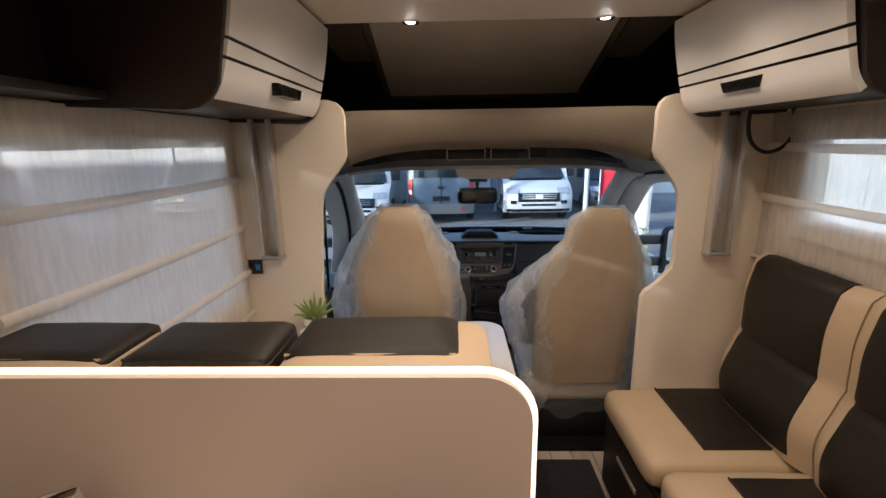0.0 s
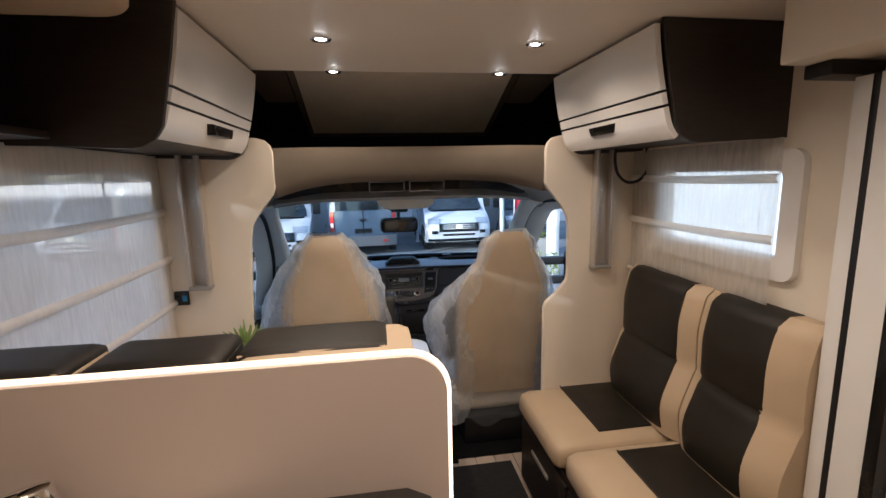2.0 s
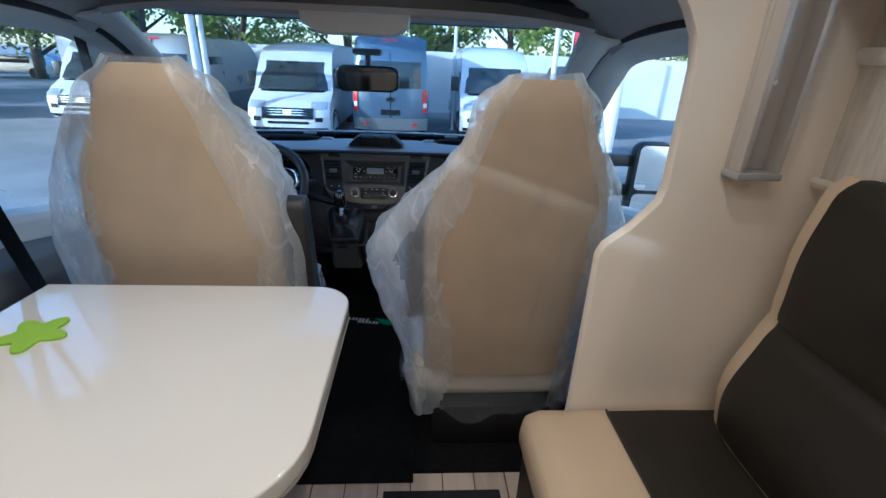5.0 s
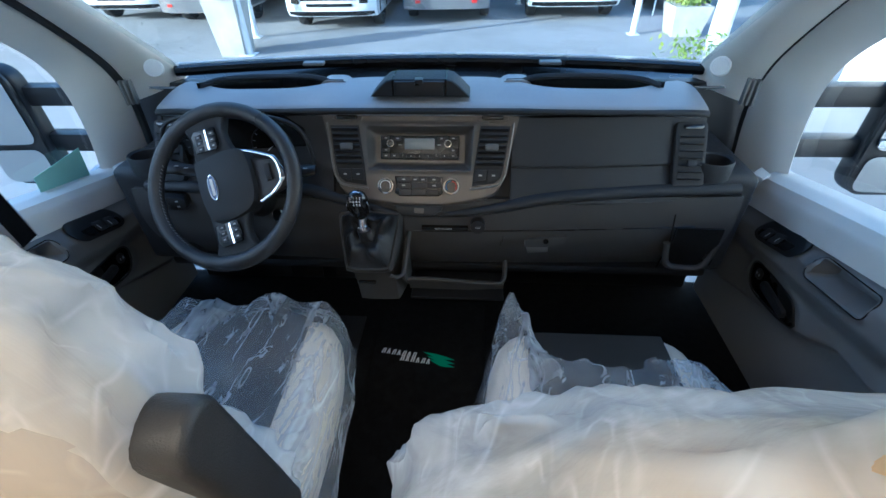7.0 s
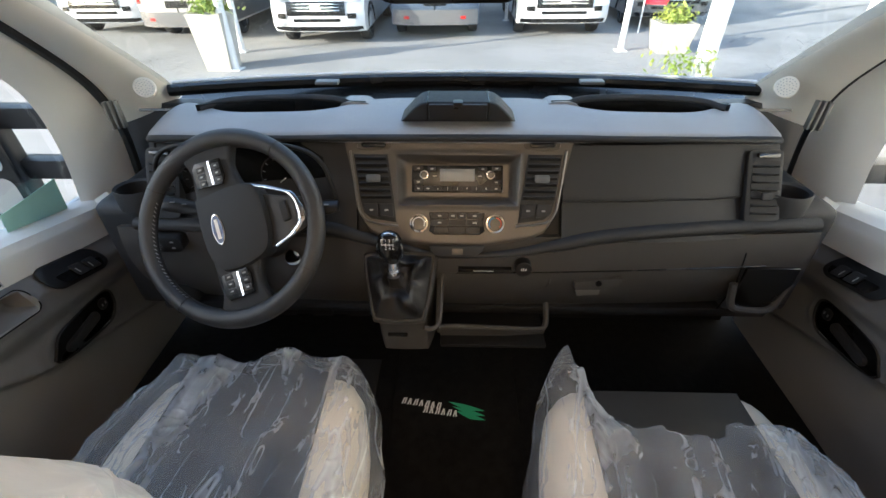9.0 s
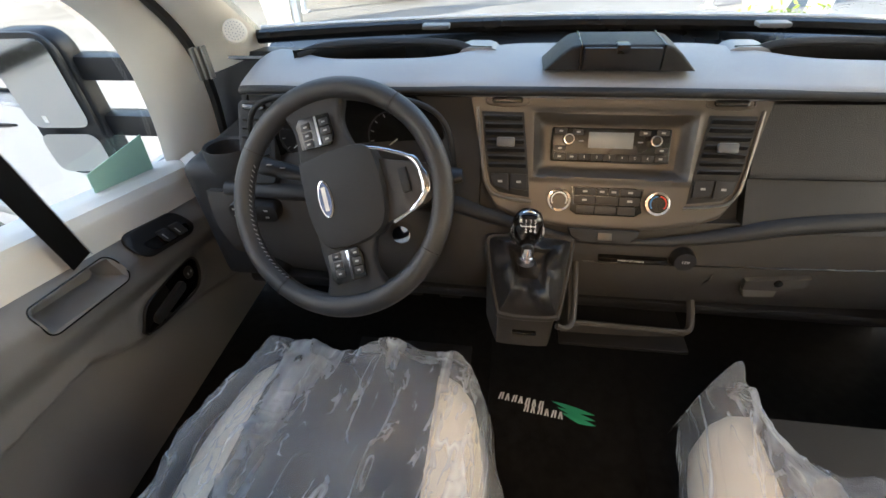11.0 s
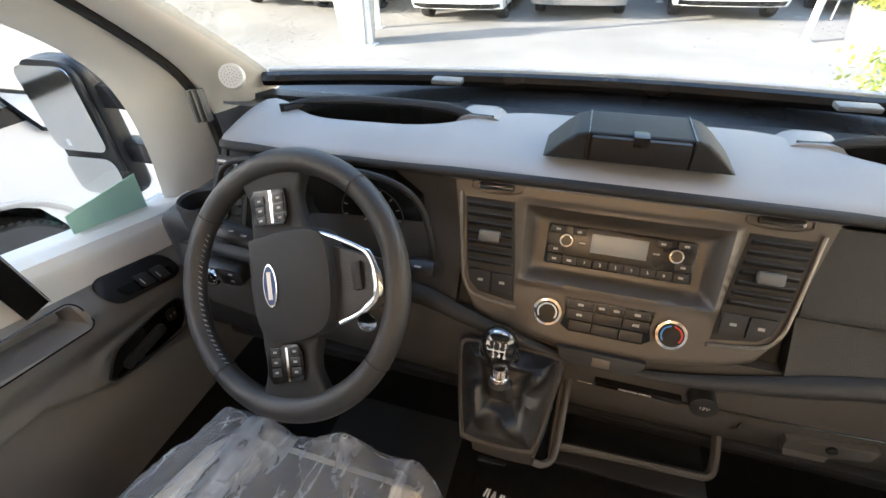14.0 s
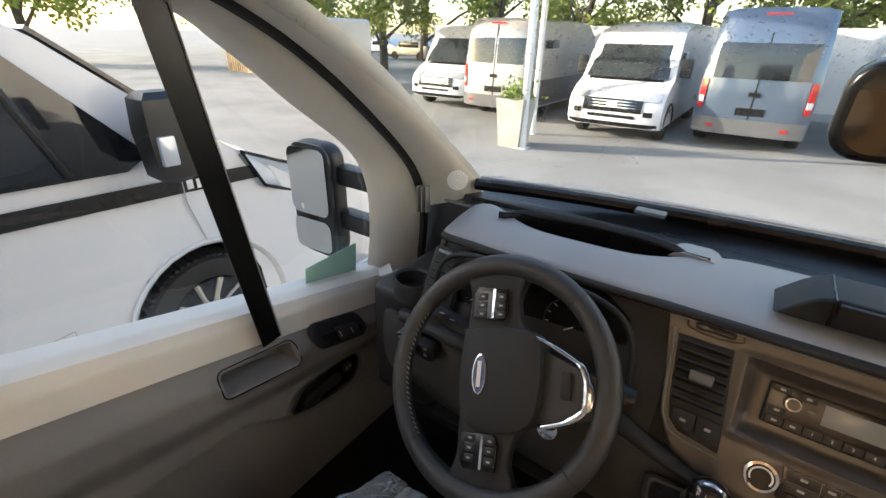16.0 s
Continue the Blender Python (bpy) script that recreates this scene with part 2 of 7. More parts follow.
MAT_GREY = mat("dark_doormat", (0.022, 0.020, 0.019), 0.95, vary=0.3, scale=30, bump=0.9, bscale=500, stretch=(1, 6, 1))
PLANK = mat("ash_plank", (0.52, 0.42, 0.32), 0.45, vary=0.12, scale=3, bump=0.2, bscale=60, stretch=(9, 1, 1), obj=True)
WORKTOP = mat("dark_worktop", (0.035, 0.031, 0.028), 0.35, vary=0.2, scale=60, bump=0.08)
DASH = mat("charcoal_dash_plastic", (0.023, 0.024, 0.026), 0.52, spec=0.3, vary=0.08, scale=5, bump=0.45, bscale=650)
# Pad grey raised far above the dash plastic, standing in for sky light.
DASH_TOP = mat("sky_lightened_dash_pad", (0.32, 0.325, 0.335), 0.40, vary=0.06, scale=5, bump=0.5, bscale=700)
DASH_LOW = mat("grey_lower_plastic", (0.055, 0.053, 0.051), 0.52, spec=0.3, vary=0.06, scale=4, bump=0.35, bscale=650)
BRONZE = mat("bronze_grey_fascia", (0.090, 0.081, 0.072), 0.36, 0.3, vary=0.05, scale=4)
DOOR_GREY = mat("charcoal_door_plastic", (0.175, 0.172, 0.168), 0.5, vary=0.05, scale=4, bump=0.35, bscale=650)
SATIN_TRIM = mat("satin_trim_line", (0.17, 0.165, 0.155), 0.35, 0.5, vary=0.04)
GLOSS_DARK = mat("glossy_black_plastic", (0.010, 0.010, 0.011), 0.12, vary=0.1, coat=0.5)
GAITER = mat("gaiter_leather", (0.016, 0.016, 0.017), 0.32, vary=0.15, scale=25, bump=0.5, bscale=500)
RUBBER = mat("black_rubber", (0.014, 0.014, 0.014), 0.7, vary=0.2, bump=0.2)
LEATHER_BLACK = mat("black_leather", (0.030, 0.030, 0.031), 0.42, vary=0.1, scale=20, bump=0.4, bscale=520)
TAB_GREY = mat("slate_grey_tab", (0.10, 0.108, 0.115), 0.4, vary=0.04)
ICON = mat("grey_icon_print", (0.36, 0.36, 0.355), 0.5)
PILLAR = mat("light_grey_trim", (0.70, 0.67, 0.61), 0.6, vary=0.04, scale=4, bump=0.25, bscale=600)
HEADLINER = mat("grey_headliner", (0.42, 0.41, 0.39), 0.9, vary=0.05, bump=0.3, bscale=700)
LABEL = mat("white_print", (0.75, 0.75, 0.74), 0.5)
GREEN_PRINT = mat("green_print", (0.02, 0.30, 0.16), 0.6)
RED_PRINT = mat("red_print", (0.60, 0.04, 0.02), 0.5)
BLUE_PRINT = mat("blue_print", (0.03, 0.20, 0.50), 0.5)
LCD = mat("grey_lcd", (0.20, 0.21, 0.205), 0.2, vary=0.03)
POT = mat("white_ceramic", (0.80, 0.78, 0.75), 0.25, vary=0.02)
LEAF = mat("succulent_leaf", (0.16, 0.26, 0.06), 0.5, vary=0.2, scale=30, second=(0.30, 0.36, 0.12))
PINK = mat("pink_felt", (0.85, 0.05, 0.18), 0.9, vary=0.05, bump=0.2)
LIME = mat("lime_felt", (0.33, 0.55, 0.03), 0.9, vary=0.05, bump=0.2)
BLIND = mat("pleated_blind", (0.62, 0.56, 0.47), 0.85, vary=0.05, scale=6)
LED = glow("led_strip", (1.0, 0.72, 0.42), 0.85)
BULB = glow("spot_lens", (1.0, 0.85, 0.65), 10.0)
CURTAIN = sheer("sheer_curtain", 0.4, (0.80, 0.77, 0.72), 90, (1, 1, 0.15), 0.50, 0.68, trans=0.6)
CURTAIN_BAND = sheer("curtain_hem", 0.2, (0.82, 0.77, 0.70), 90, (1, 1, 0.2), 0.88, 0.96, trans=0.45)
FILM = film_mat("clear_wrap", 0.08, 0.80, 7, (1.0, 0.28, 1.0), 35)
FILM_BACK = film_mat("taut_clear_wrap", 0.07, 0.22, 4, (1.0, 1.0, 0.5), 20)
FILM_MID = film_mat("half_loose_clear_wrap", 0.24, 0.56, 7, (1.0, 1.0, 0.4), 15)
FILM_EDGE = film_mat("gathered_clear_wrap", 0.36, 0.84, 8, (1.0, 1.0, 0.35), 10)
CURTAIN_WEST = sheer("thicker_sheer_curtain", 0.2, (0.80, 0.75, 0.68), 90, (1, 1, 0.15), 0.76, 0.90, trans=0.45)
GLASS = glass("clear_glass")
WINDSCREEN_GLASS = glass("windscreen_glass", (0.90, 0.95, 0.96), dust=0.21)
CAB_GLASS = mat("windscreen_of_van", (0.045, 0.055, 0.06), 0.05, vary=0.3, scale=3, coat=0.8)
TINTED = mat("dark_tinted_glass", (0.012, 0.014, 0.016), 0.06, vary=0.1, coat=0.6)
MIRROR = mat("mirror_glass", (0.66, 0.68, 0.68), 0.02, 1.0, vary=0.0)
ASPHALT = mat("pale_asphalt", (0.27, 0.266, 0.257), 0.9, vary=0.15, scale=0.6, bump=0.5, bscale=90)
VAN_WHITE = mat("white_car_paint", (0.62, 0.63, 0.65), 0.22, vary=0.02, scale=1, coat=0.5)
VAN_BLUE = mat("blue_grey_car_paint", (0.10, 0.14, 0.20), 0.22, 0.4, vary=0.05, scale=1, coat=0.6)
VAN_SILVER = mat("silver_car_paint", (0.50, 0.48, 0.46), 0.28, 0.3, vary=0.04, scale=1, coat=0.4)
VAN_GREY = mat("grey_car_paint", (0.14, 0.14, 0.145), 0.28, 0.3, vary=0.04, scale=1, coat=0.4)
TAIL_RED = mat("red_lamp_lens", (0.55, 0.02, 0.015), 0.15, coat=0.4)
LAMP_CLEAR = mat("headlamp_lens", (0.55, 0.58, 0.62), 0.1, 0.3, coat=0.5)
PLASTER = mat("white_render", (0.72, 0.70, 0.66), 0.85, vary=0.06, scale=0.8, bump=0.4, bscale=60)
CONCRETE = mat("concrete", (0.42, 0.40, 0.36), 0.85, vary=0.15, scale=3, bump=0.4, bscale=80)
POST_WHITE = mat("white_post_paint", (0.66, 0.67, 0.68), 0.5, vary=0.08, scale=3)
TREE_LEAF = mat("tree_leaf", (0.14, 0.21, 0.03), 0.6, vary=0.3, scale=1.2, second=(0.34, 0.34, 0.05))
BARK = mat("bark", (0.10, 0.075, 0.055), 0.9, vary=0.25, scale=6, bump=0.8, bscale=40)
TIMBER = mat("fence_timber", (0.42, 0.30, 0.17), 0.7, vary=0.15, scale=5, obj=True)
PAPER_GREEN = mat("pale_green_paper", (0.36, 0.62, 0.52), 0.7, vary=0.04)
CANVAS = mat("canopy_canvas", (0.40, 0.38, 0.34), 0.8, vary=0.08, scale=2)
RED_FLAG = mat("red_flag", (0.60, 0.02, 0.04), 0.7)

# ---- building blocks ----
def thing(name, label, category, group="", at=(0, 0, 0), kind=""):
    e = new(name)
    e.location = at
    e.empty_display_size = 0.1
    bpy.context.view_layer.update()
    return tagged(e, label, category, group, kind)


def part(name, bm, material, parent=None, label="", smooth=True):
    """Links a bmesh in world metres as one mesh object under a thing or part."""
    me = bpy.data.meshes.new(name)
    bm.normal_update()
    if parent is not None:
        inv = parent.matrix_world.inverted()
        bm.transform(inv)
    bm.to_mesh(me)
    bm.free()
    me.materials.append(material)
    if smooth:
        for f in me.polygons:
            f.use_smooth = True
        me.set_sharp_from_angle(angle=radians(38))
    ob = new(name, me)
    if parent is not None:
        ob.parent = parent
        ob.matrix_world = parent.matrix_world.copy()
        bpy.context.view_layer.update()
    if label:
        ob["label"] = label
    return ob


def setting(name, bm, material, label, category, smooth=True):
    return tagged(part(name, bm, material, None, "", smooth), label, category, kind="structure")


def bevel(bm, w, seg=2, geom=None):
    if w > 0:
        bmesh.ops.bevel(bm, geom=geom or bm.edges[:], offset=w, segments=seg, profile=0.6, affect="EDGES", clamp_overlap=True)
    return bm


def box(x0, x1, y0, y1, z0, z1, w=0.0, seg=2, bm=None):
    """A box with rounded edges, added to bm or new."""
    b = bmesh.new()
    bmesh.ops.create_cube(b, size=1)
    for v in b.verts:
        v.co = Vector(((x0 + x1) / 2 + v.co.x * (x1 - x0), (y0 + y1) / 2 + v.co.y * (y1 - y0), (z0 + z1) / 2 + v.co.z * (z1 - z0)))
    bevel(b, w, seg)
    return b if bm is None else join(bm, b)


def join(bm, other):
    me = bpy.data.meshes.new("tmp")
    other.to_mesh(me)
    other.free()
    bm.from_mesh(me)
    bpy.data.meshes.remove(me)
    return bm


def prism(outline, axis, a, b, w=0.0, seg=2):
    """A flat outline pushed along an axis from a to b. Axis x: outline in (y, z); y: (x, z); z: (x, y)."""
    put = {"x": lambda p, q, k: (k, p, q), "y": lambda p, q, k: (p, k, q), "z": lambda p, q, k: (p, q, k)}[axis]
    bm = bmesh.new()
    lo = [bm.verts.new(put(p, q, a)) for p, q in outline]
    hi = [bm.verts.new(put(p, q, b)) for p, q in outline]
    n = len(outline)
    e1, e2 = bm.faces.new(lo), bm.faces.new(hi)
    for i in range(n):
        bm.faces.new((lo[i], lo[(i + 1) % n], hi[(i + 1) % n], hi[i]))
    bmesh.ops.recalc_face_normals(bm, faces=bm.faces[:])
    if w:
        bevel(bm, w, seg, list({e for f in (e1, e2) for e in f.edges}))
    return bm


def rounded(x0, x1, y0, y1, r, n=5):
    """Outline of a rectangle with round corners."""
    pts = []
    for cx, cy, a in ((x1 - r, y1 - r, 0), (x0 + r, y1 - r, 90), (x0 + r, y0 + r, 180), (x1 - r, y0 + r, 270)):
        pts += [(cx + r * math.cos(radians(a + 90 * i / n)), cy + r * math.sin(radians(a + 90 * i / n))) for i in range(n + 1)]
    return pts


def cyl(p, q, r, r2=None, seg=24, w=0.0):
    """A cylinder or cone between two points."""
    p, q = Vector(p), Vector(q)
    bm = bmesh.new()
    bmesh.ops.create_cone(bm, cap_ends=True, segments=seg, radius1=r, radius2=r if r2 is None else r2, depth=(q - p).length)
    if w:
        bevel(bm, w, 2, [e for e in bm.edges if len(e.link_faces) == 2 and any(len(f.verts) > 4 for f in e.link_faces)])
    bm.transform(Matrix.Translation((p + q) / 2) @ (q - p).to_track_quat("Z", "Y").to_matrix().to_4x4())
    return bm


def tube(points, r, seg=10, closed=False, flat=1.0, up=None):
    """A round bar along points."""
    pts = [Vector(p) for p in points]
    bm = bmesh.new()
    rings, n = [], len(pts)
    side = None
    for i, p in enumerate(pts):
        a = pts[(i - 1) % n] if closed or i else p
        b = pts[(i + 1) % n] if closed or i < n - 1 else p
        d = (b - a).normalized()
        if side is None:
            side = d.orthogonal().normalized() if up is None else d.cross(Vector(up)).normalized()
        side = (side - d * side.dot(d)).normalized()
        other = d.cross(side)
        rr = r[i] if isinstance(r, (list, tuple)) else r
        rings.append([bm.verts.new(p + (side * math.cos(2 * math.pi * k / seg) + other * math.sin(2 * math.pi * k / seg) * flat) * rr) for k in range(seg)])
    for i in range(n if closed else n - 1):
        A, B = rings[i], rings[(i + 1) % n]
        for k in range(seg):
            bm.faces.new((A[k], A[(k + 1) % seg], B[(k + 1) % seg], B[k]))
    if not closed:
        bm.faces.new(rings[0][::-1])
        bm.faces.new(rings[-1])
    bmesh.ops.recalc_face_normals(bm, faces=bm.faces[:])
    return bm


def sheet(f, nu, nv, thick=0.0, up=None):
    """A surface from f(u, v), u and v from 0 to 1, with a thickness."""
    bm = bmesh.new()
    g = [[bm.verts.new(f(i / nu, j / nv)) for j in range(nv + 1)] for i in range(nu + 1)]
    for i in range(nu):
        for j in range(nv):
            bm.faces.new((g[i][j], g[i + 1][j], g[i + 1][j + 1], g[i][j + 1]))
    bm.normal_update()
    if thick:
        bmesh.ops.solidify(bm, geom=bm.faces[:], thickness=thick)
    bmesh.ops.recalc_face_normals(bm, faces=bm.faces[:])
    return bm


def loft(rings, cap=True):
    bm = bmesh.new()
    rs = [[bm.verts.new(p) for p in ring] for ring in rings]
    n = len(rs[0])
    for A, B in zip(rs, rs[1:]):
        for k in range(n):
            bm.faces.new((A[k], A[(k + 1) % n], B[(k + 1) % n], B[k]))
    if cap:
        bm.faces.new(rs[0][::-1])
        bm.faces.new(rs[-1])
    bmesh.ops.recalc_face_normals(bm, faces=bm.faces[:])
    return bm


def cushion(x0, x1, y0, y1, z0, z1, r=0.03, puff=0.012, axis="z", n=10):
    """A padded block: a rounded box whose broad face bulges."""
    bm = box(x0, x1, y0, y1, z0, z1, 0)
    bmesh.ops.subdivide_edges(bm, edges=bm.edges[:], cuts=n, use_grid_fill=True)
    c = Vector(((x0 + x1) / 2, (y0 + y1) / 2, (z0 + z1) / 2))
    h = Vector(((x1 - x0) / 2, (y1 - y0) / 2, (z1 - z0) / 2))
    r = min(r, *h)
    for v in bm.verts:
        d = v.co - c
        core = Vector([max(-h[i] + r, min(h[i] - r, d[i])) for i in range(3)])
        off = d - core
        if off.length > 1e-6:
            off = off.normalized() * r
        d = core + off
        i = "xyz".index(axis)
        o = [k for k in range(3) if k != i]
        s = max(0, 1 - (d[o[0]] / h[o[0]]) ** 2) * max(0, 1 - (d[o[1]] / h[o[1]]) ** 2)
        d[i] += puff * s ** 0.5 * (1 if d[i] > 0 else -1) * abs(d[i]) / h[i]
        d += noise.noise_vector((c + d) * 9) * 0.0022
        v.co = c + d
    return bm


def smoothed(points, n):
    """A smooth line through points (Catmull-Rom), n steps a span."""
    P = [Vector(p) for p in points]
    P = [2 * P[0] - P[1]] + P + [2 * P[-1] - P[-2]]
    out = []
    for i in range(1, len(P) - 2):
        for k in range(n):
            t = k / n
            out.append(0.5 * ((2 * P[i]) + (P[i + 1] - P[i - 1]) * t + (2 * P[i - 1] - 5 * P[i] + 4 * P[i + 1] - P[i + 2]) * t * t + (3 * P[i] - P[i - 1] - 3 * P[i + 1] + P[i + 2]) * t ** 3))
    return out + [P[-2]]


def flip(m):
    """Mirror of world x."""
    return Matrix.Diagonal((-1, 1, 1, 1)) @ m


def mirrored(bm):
    bm.transform(Matrix.Diagonal((-1, 1, 1, 1)))
    bmesh.ops.reverse_faces(bm, faces=bm.faces[:])
    return bm


def text_mesh(body, size, m, depth=0.0006):
    """Flat lettering with the built-in font as a bmesh, at the pose m."""
    cu = bpy.data.curves.new("lettering", "FONT")
    cu.body, cu.size, cu.align_x, cu.align_y, cu.extrude = body, size, "CENTER", "CENTER", depth
    ob = new("lettering", cu)
    bpy.context.view_layer.update()
    me = bpy.data.meshes.new_from_object(ob.evaluated_get(bpy.context.evaluated_depsgraph_get()))
    bm = bmesh.new()
    bm.from_mesh(me)
    bpy.data.objects.remove(ob)
    bpy.data.curves.remove(cu)
    bpy.data.meshes.remove(me)
    bm.transform(m)
    return bm

# ---- living space: shell ----
XL, XR, YB, YP = -1.02, 1.01, -1.5, 1.94

def wall_with_hole(x0, x1, y0, y1, z0, z1, hy0, hy1, hz0, hz1):
    bm = box(x0, x1, y0, hy0, z0, z1)
    box(x0, x1, hy1, y1, z0, z1, bm=bm)
    box(x0, x1, hy0, hy1, z0, hz0, bm=bm)
    box(x0, x1, hy0, hy1, hz1, z1, bm=bm)
    return bm

setting("wall_west", wall_with_hole(XL - 0.04, XL, YB, YP + 0.03, -0.05, 2.2, 1.02, 1.86, 0.90, 1.48), CREAM_WALL, "cream laminate side wall of the motorhome", "wall")
setting("wall_east", wall_with_hole(XR, XR + 0.04, YB, YP + 0.03, -0.05, 2.2, 1.20, 1.75, 1.19, 1.45), CREAM_WALL, "cream laminate side wall of the motorhome", "wall")
setting("wall_south", box(XL, XR, YB - 0.04, YB, -0.05, 2.2), CREAM_WALL, "plain cream wall closing the rear", "wall")
setting("ceiling", box(XL, XR, YB, 1.905, CEIL, CEIL + 0.03, 0.004), CEIL_MAT, "pale cream board under the raised bed", "ceiling")
setting("roof", box(XL - 0.04, XR + 0.04, YB - 0.04, 2.0, 2.2, 2.24), CREAM_WALL, "roof of the motorhome", "roof")

# partition with the cut-out towards the cab
right_edge = [(1.01, 0.0), (1.01, 1.86), (0.72, 1.86), (0.72, 1.617), (0.625, 1.617), (0.595, 1.608), (0.575, 1.588), (0.567, 1.56), (0.567, 1.42), (0.575, 1.395), (0.605, 1.36), (0.645, 1.31), (0.668, 1.27), (0.678, 1.22), (0.680, 1.0), (0.674, 0.97), (0.628, 0.915), (0.580, 0.875), (0.569, 0.85), (0.569, 0.0)]
left_edge = [(-1.02, 0.0), (-1.02, 1.86), (-0.72, 1.86), (-0.72, 1.617), (-0.63, 1.617), (-0.597, 1.608), (-0.577, 1.588), (-0.569, 1.56), (-0.570, 1.42), (-0.578, 1.395), (-0.605, 1.36), (-0.645, 1.31), (-0.668, 1.27), (-0.678, 1.22), (-0.700, 0.88), (-0.705, 0.0)]
setting("partition_east", prism(right_edge, "y", YP, YP + 0.03, 0.004), CREAM_WALL, "cream partition panel with a scooped edge towards the cab", "partition wall")
setting("partition_west", prism(left_edge, "y", YP, YP + 0.03, 0.004), CREAM_WALL, "cream partition panel with a scooped edge towards the cab", "partition wall")

# floor: sub-floor with planks on it
setting("floor", box(XL, XR, YB, 3.5, -0.05, -0.006), BLACK, "dark sub-floor of the vehicle", "floor")

# ---- over-cab roof ----
setting("roof_shelf", box(-1.0, 1.0, 2.165, 3.0, 1.52, 1.585, 0.01), BLACK_FELT, "black lined shelf above the cab", "shelf")
oc = sheet(lambda u, v: Vector((-1.02 + 2.04 * u, 1.90 + 1.0 * v, 2.125 - 0.365 * v)), 8, 4, 0.02)
setting("overcab_slope", oc, BLACK_FELT, "black lined sloping roof above the cab", "roof")
setting("overcab_front", box(-1.02, 1.02, 2.895, 2.93, 1.5, 1.80), BLACK_FELT, "black lined front of the over-cab space", "wall")
for s, nm in ((-1, "overcab_side_west"), (1, "overcab_side_east")):
    bm = prism([(1.97, 1.5), (2.9, 1.5), (2.9, 1.80), (1.97, 2.12)], "x", s * 0.98, s * 1.0)
    setting(nm, bm, BLACK_FELT, "black lined side of the over-cab space", "wall")

def slope(x, t, lift):
    """A point on the over-cab slope, t from the low front edge upwards."""
    return Vector((x, 2.875 - 0.92 * t, 1.725 + 0.340 * t)) + Vector((0, -0.35, -0.94)) * lift

rooflight = thing("skylight", "sloping over-cab roof window with a closed pleated blind", "skylight", at=(0, 2.6, 1.8))
def pleats(u, v):
    k = 46 * v
    return slope(-0.512 + 1.024 * u, 0.02 + 0.95 * v, 0.014 + 0.007 * (1 - abs(2 * (k % 1) - 1)))
part("blind", sheet(pleats, 6, 184), BLIND, rooflight, "taupe pleated blind", smooth=False)
for s in (-1, 1):
    part("frame", loft([[slope(s * 0.512, t, 0.004), slope(s * 0.512, t, 0.028), slope(s * 0.54, t, 0.028), slope(s * 0.54, t, 0.004)] for t in (0.0, 0.5, 1.0)]), BEAM_FABRIC, rooflight)
    part("side_panel", loft([[slope(s * 0.545, t, 0.012), slope(s * 0.545, t, 0.036), slope(s * (0.60 + 0.20 * t), t, 0.036), slope(s * (0.60 + 0.20 * t), t, 0.012)] for t in (0.42, 0.7, 1.0)]), BEAM_FABRIC, rooflight)
part("frame", loft([[slope(x, -0.01, 0.004), slope(x, -0.01, 0.026), slope(x, 0.02, 0.026), slope(x, 0.02, 0.004)] for x in (-0.54, 0, 0.54)]), BEAM_FABRIC, rooflight)

# padded beam over the cab opening
def beam(u, v):
    x = -0.60 + 1.2 * u
    e = abs(x) / 0.57
    y = 1.98 + 0.17 * max(0, 1 - e ** 4)
    zb = 1.435 - 0.055 * min(1, e) ** 4
    zt = 1.592 - 0.012 * min(1, e) ** 6
    a = v * 2 - 1
    return Vector((x, y - 0.02 * (1 - a * a) + 0.02 * abs(a) ** 6, zb + (zt - zb) * v))
tagged(part("header_beam", sheet(beam, 40, 10, 0.012), BEAM_FABRIC), "taupe padded fabric beam above the cab opening", "beam", kind="structure")

# ---- lamps in the ceiling ----
def ceiling_spot(x, y):
    t = thing("ceiling_spotlight", "small lit recessed spotlight with a dark chrome ring", "spotlight", "spotlights in the ceiling", (x, y, CEIL))
    pr = [(0.030, 0), (0.031, -0.004), (0.027, -0.008), (0.020, -0.005), (0.018, 0.0)]
    bm = loft([[(x + r * math.cos(a * math.pi / 12), y + r * math.sin(a * math.pi / 12), CEIL + z) for a in range(24)] for r, z in pr], cap=False)
    part("ring", bm, CHROME, t, "dark chrome ring")
    part("lens", cyl((x, y, CEIL - 0.0045), (x, y, CEIL - 0.001), 0.015, seg=20), BULB, t, "glowing lens").visible_shadow = False
    return t
for x, y in SPOTS:
    ceiling_spot(x, y)

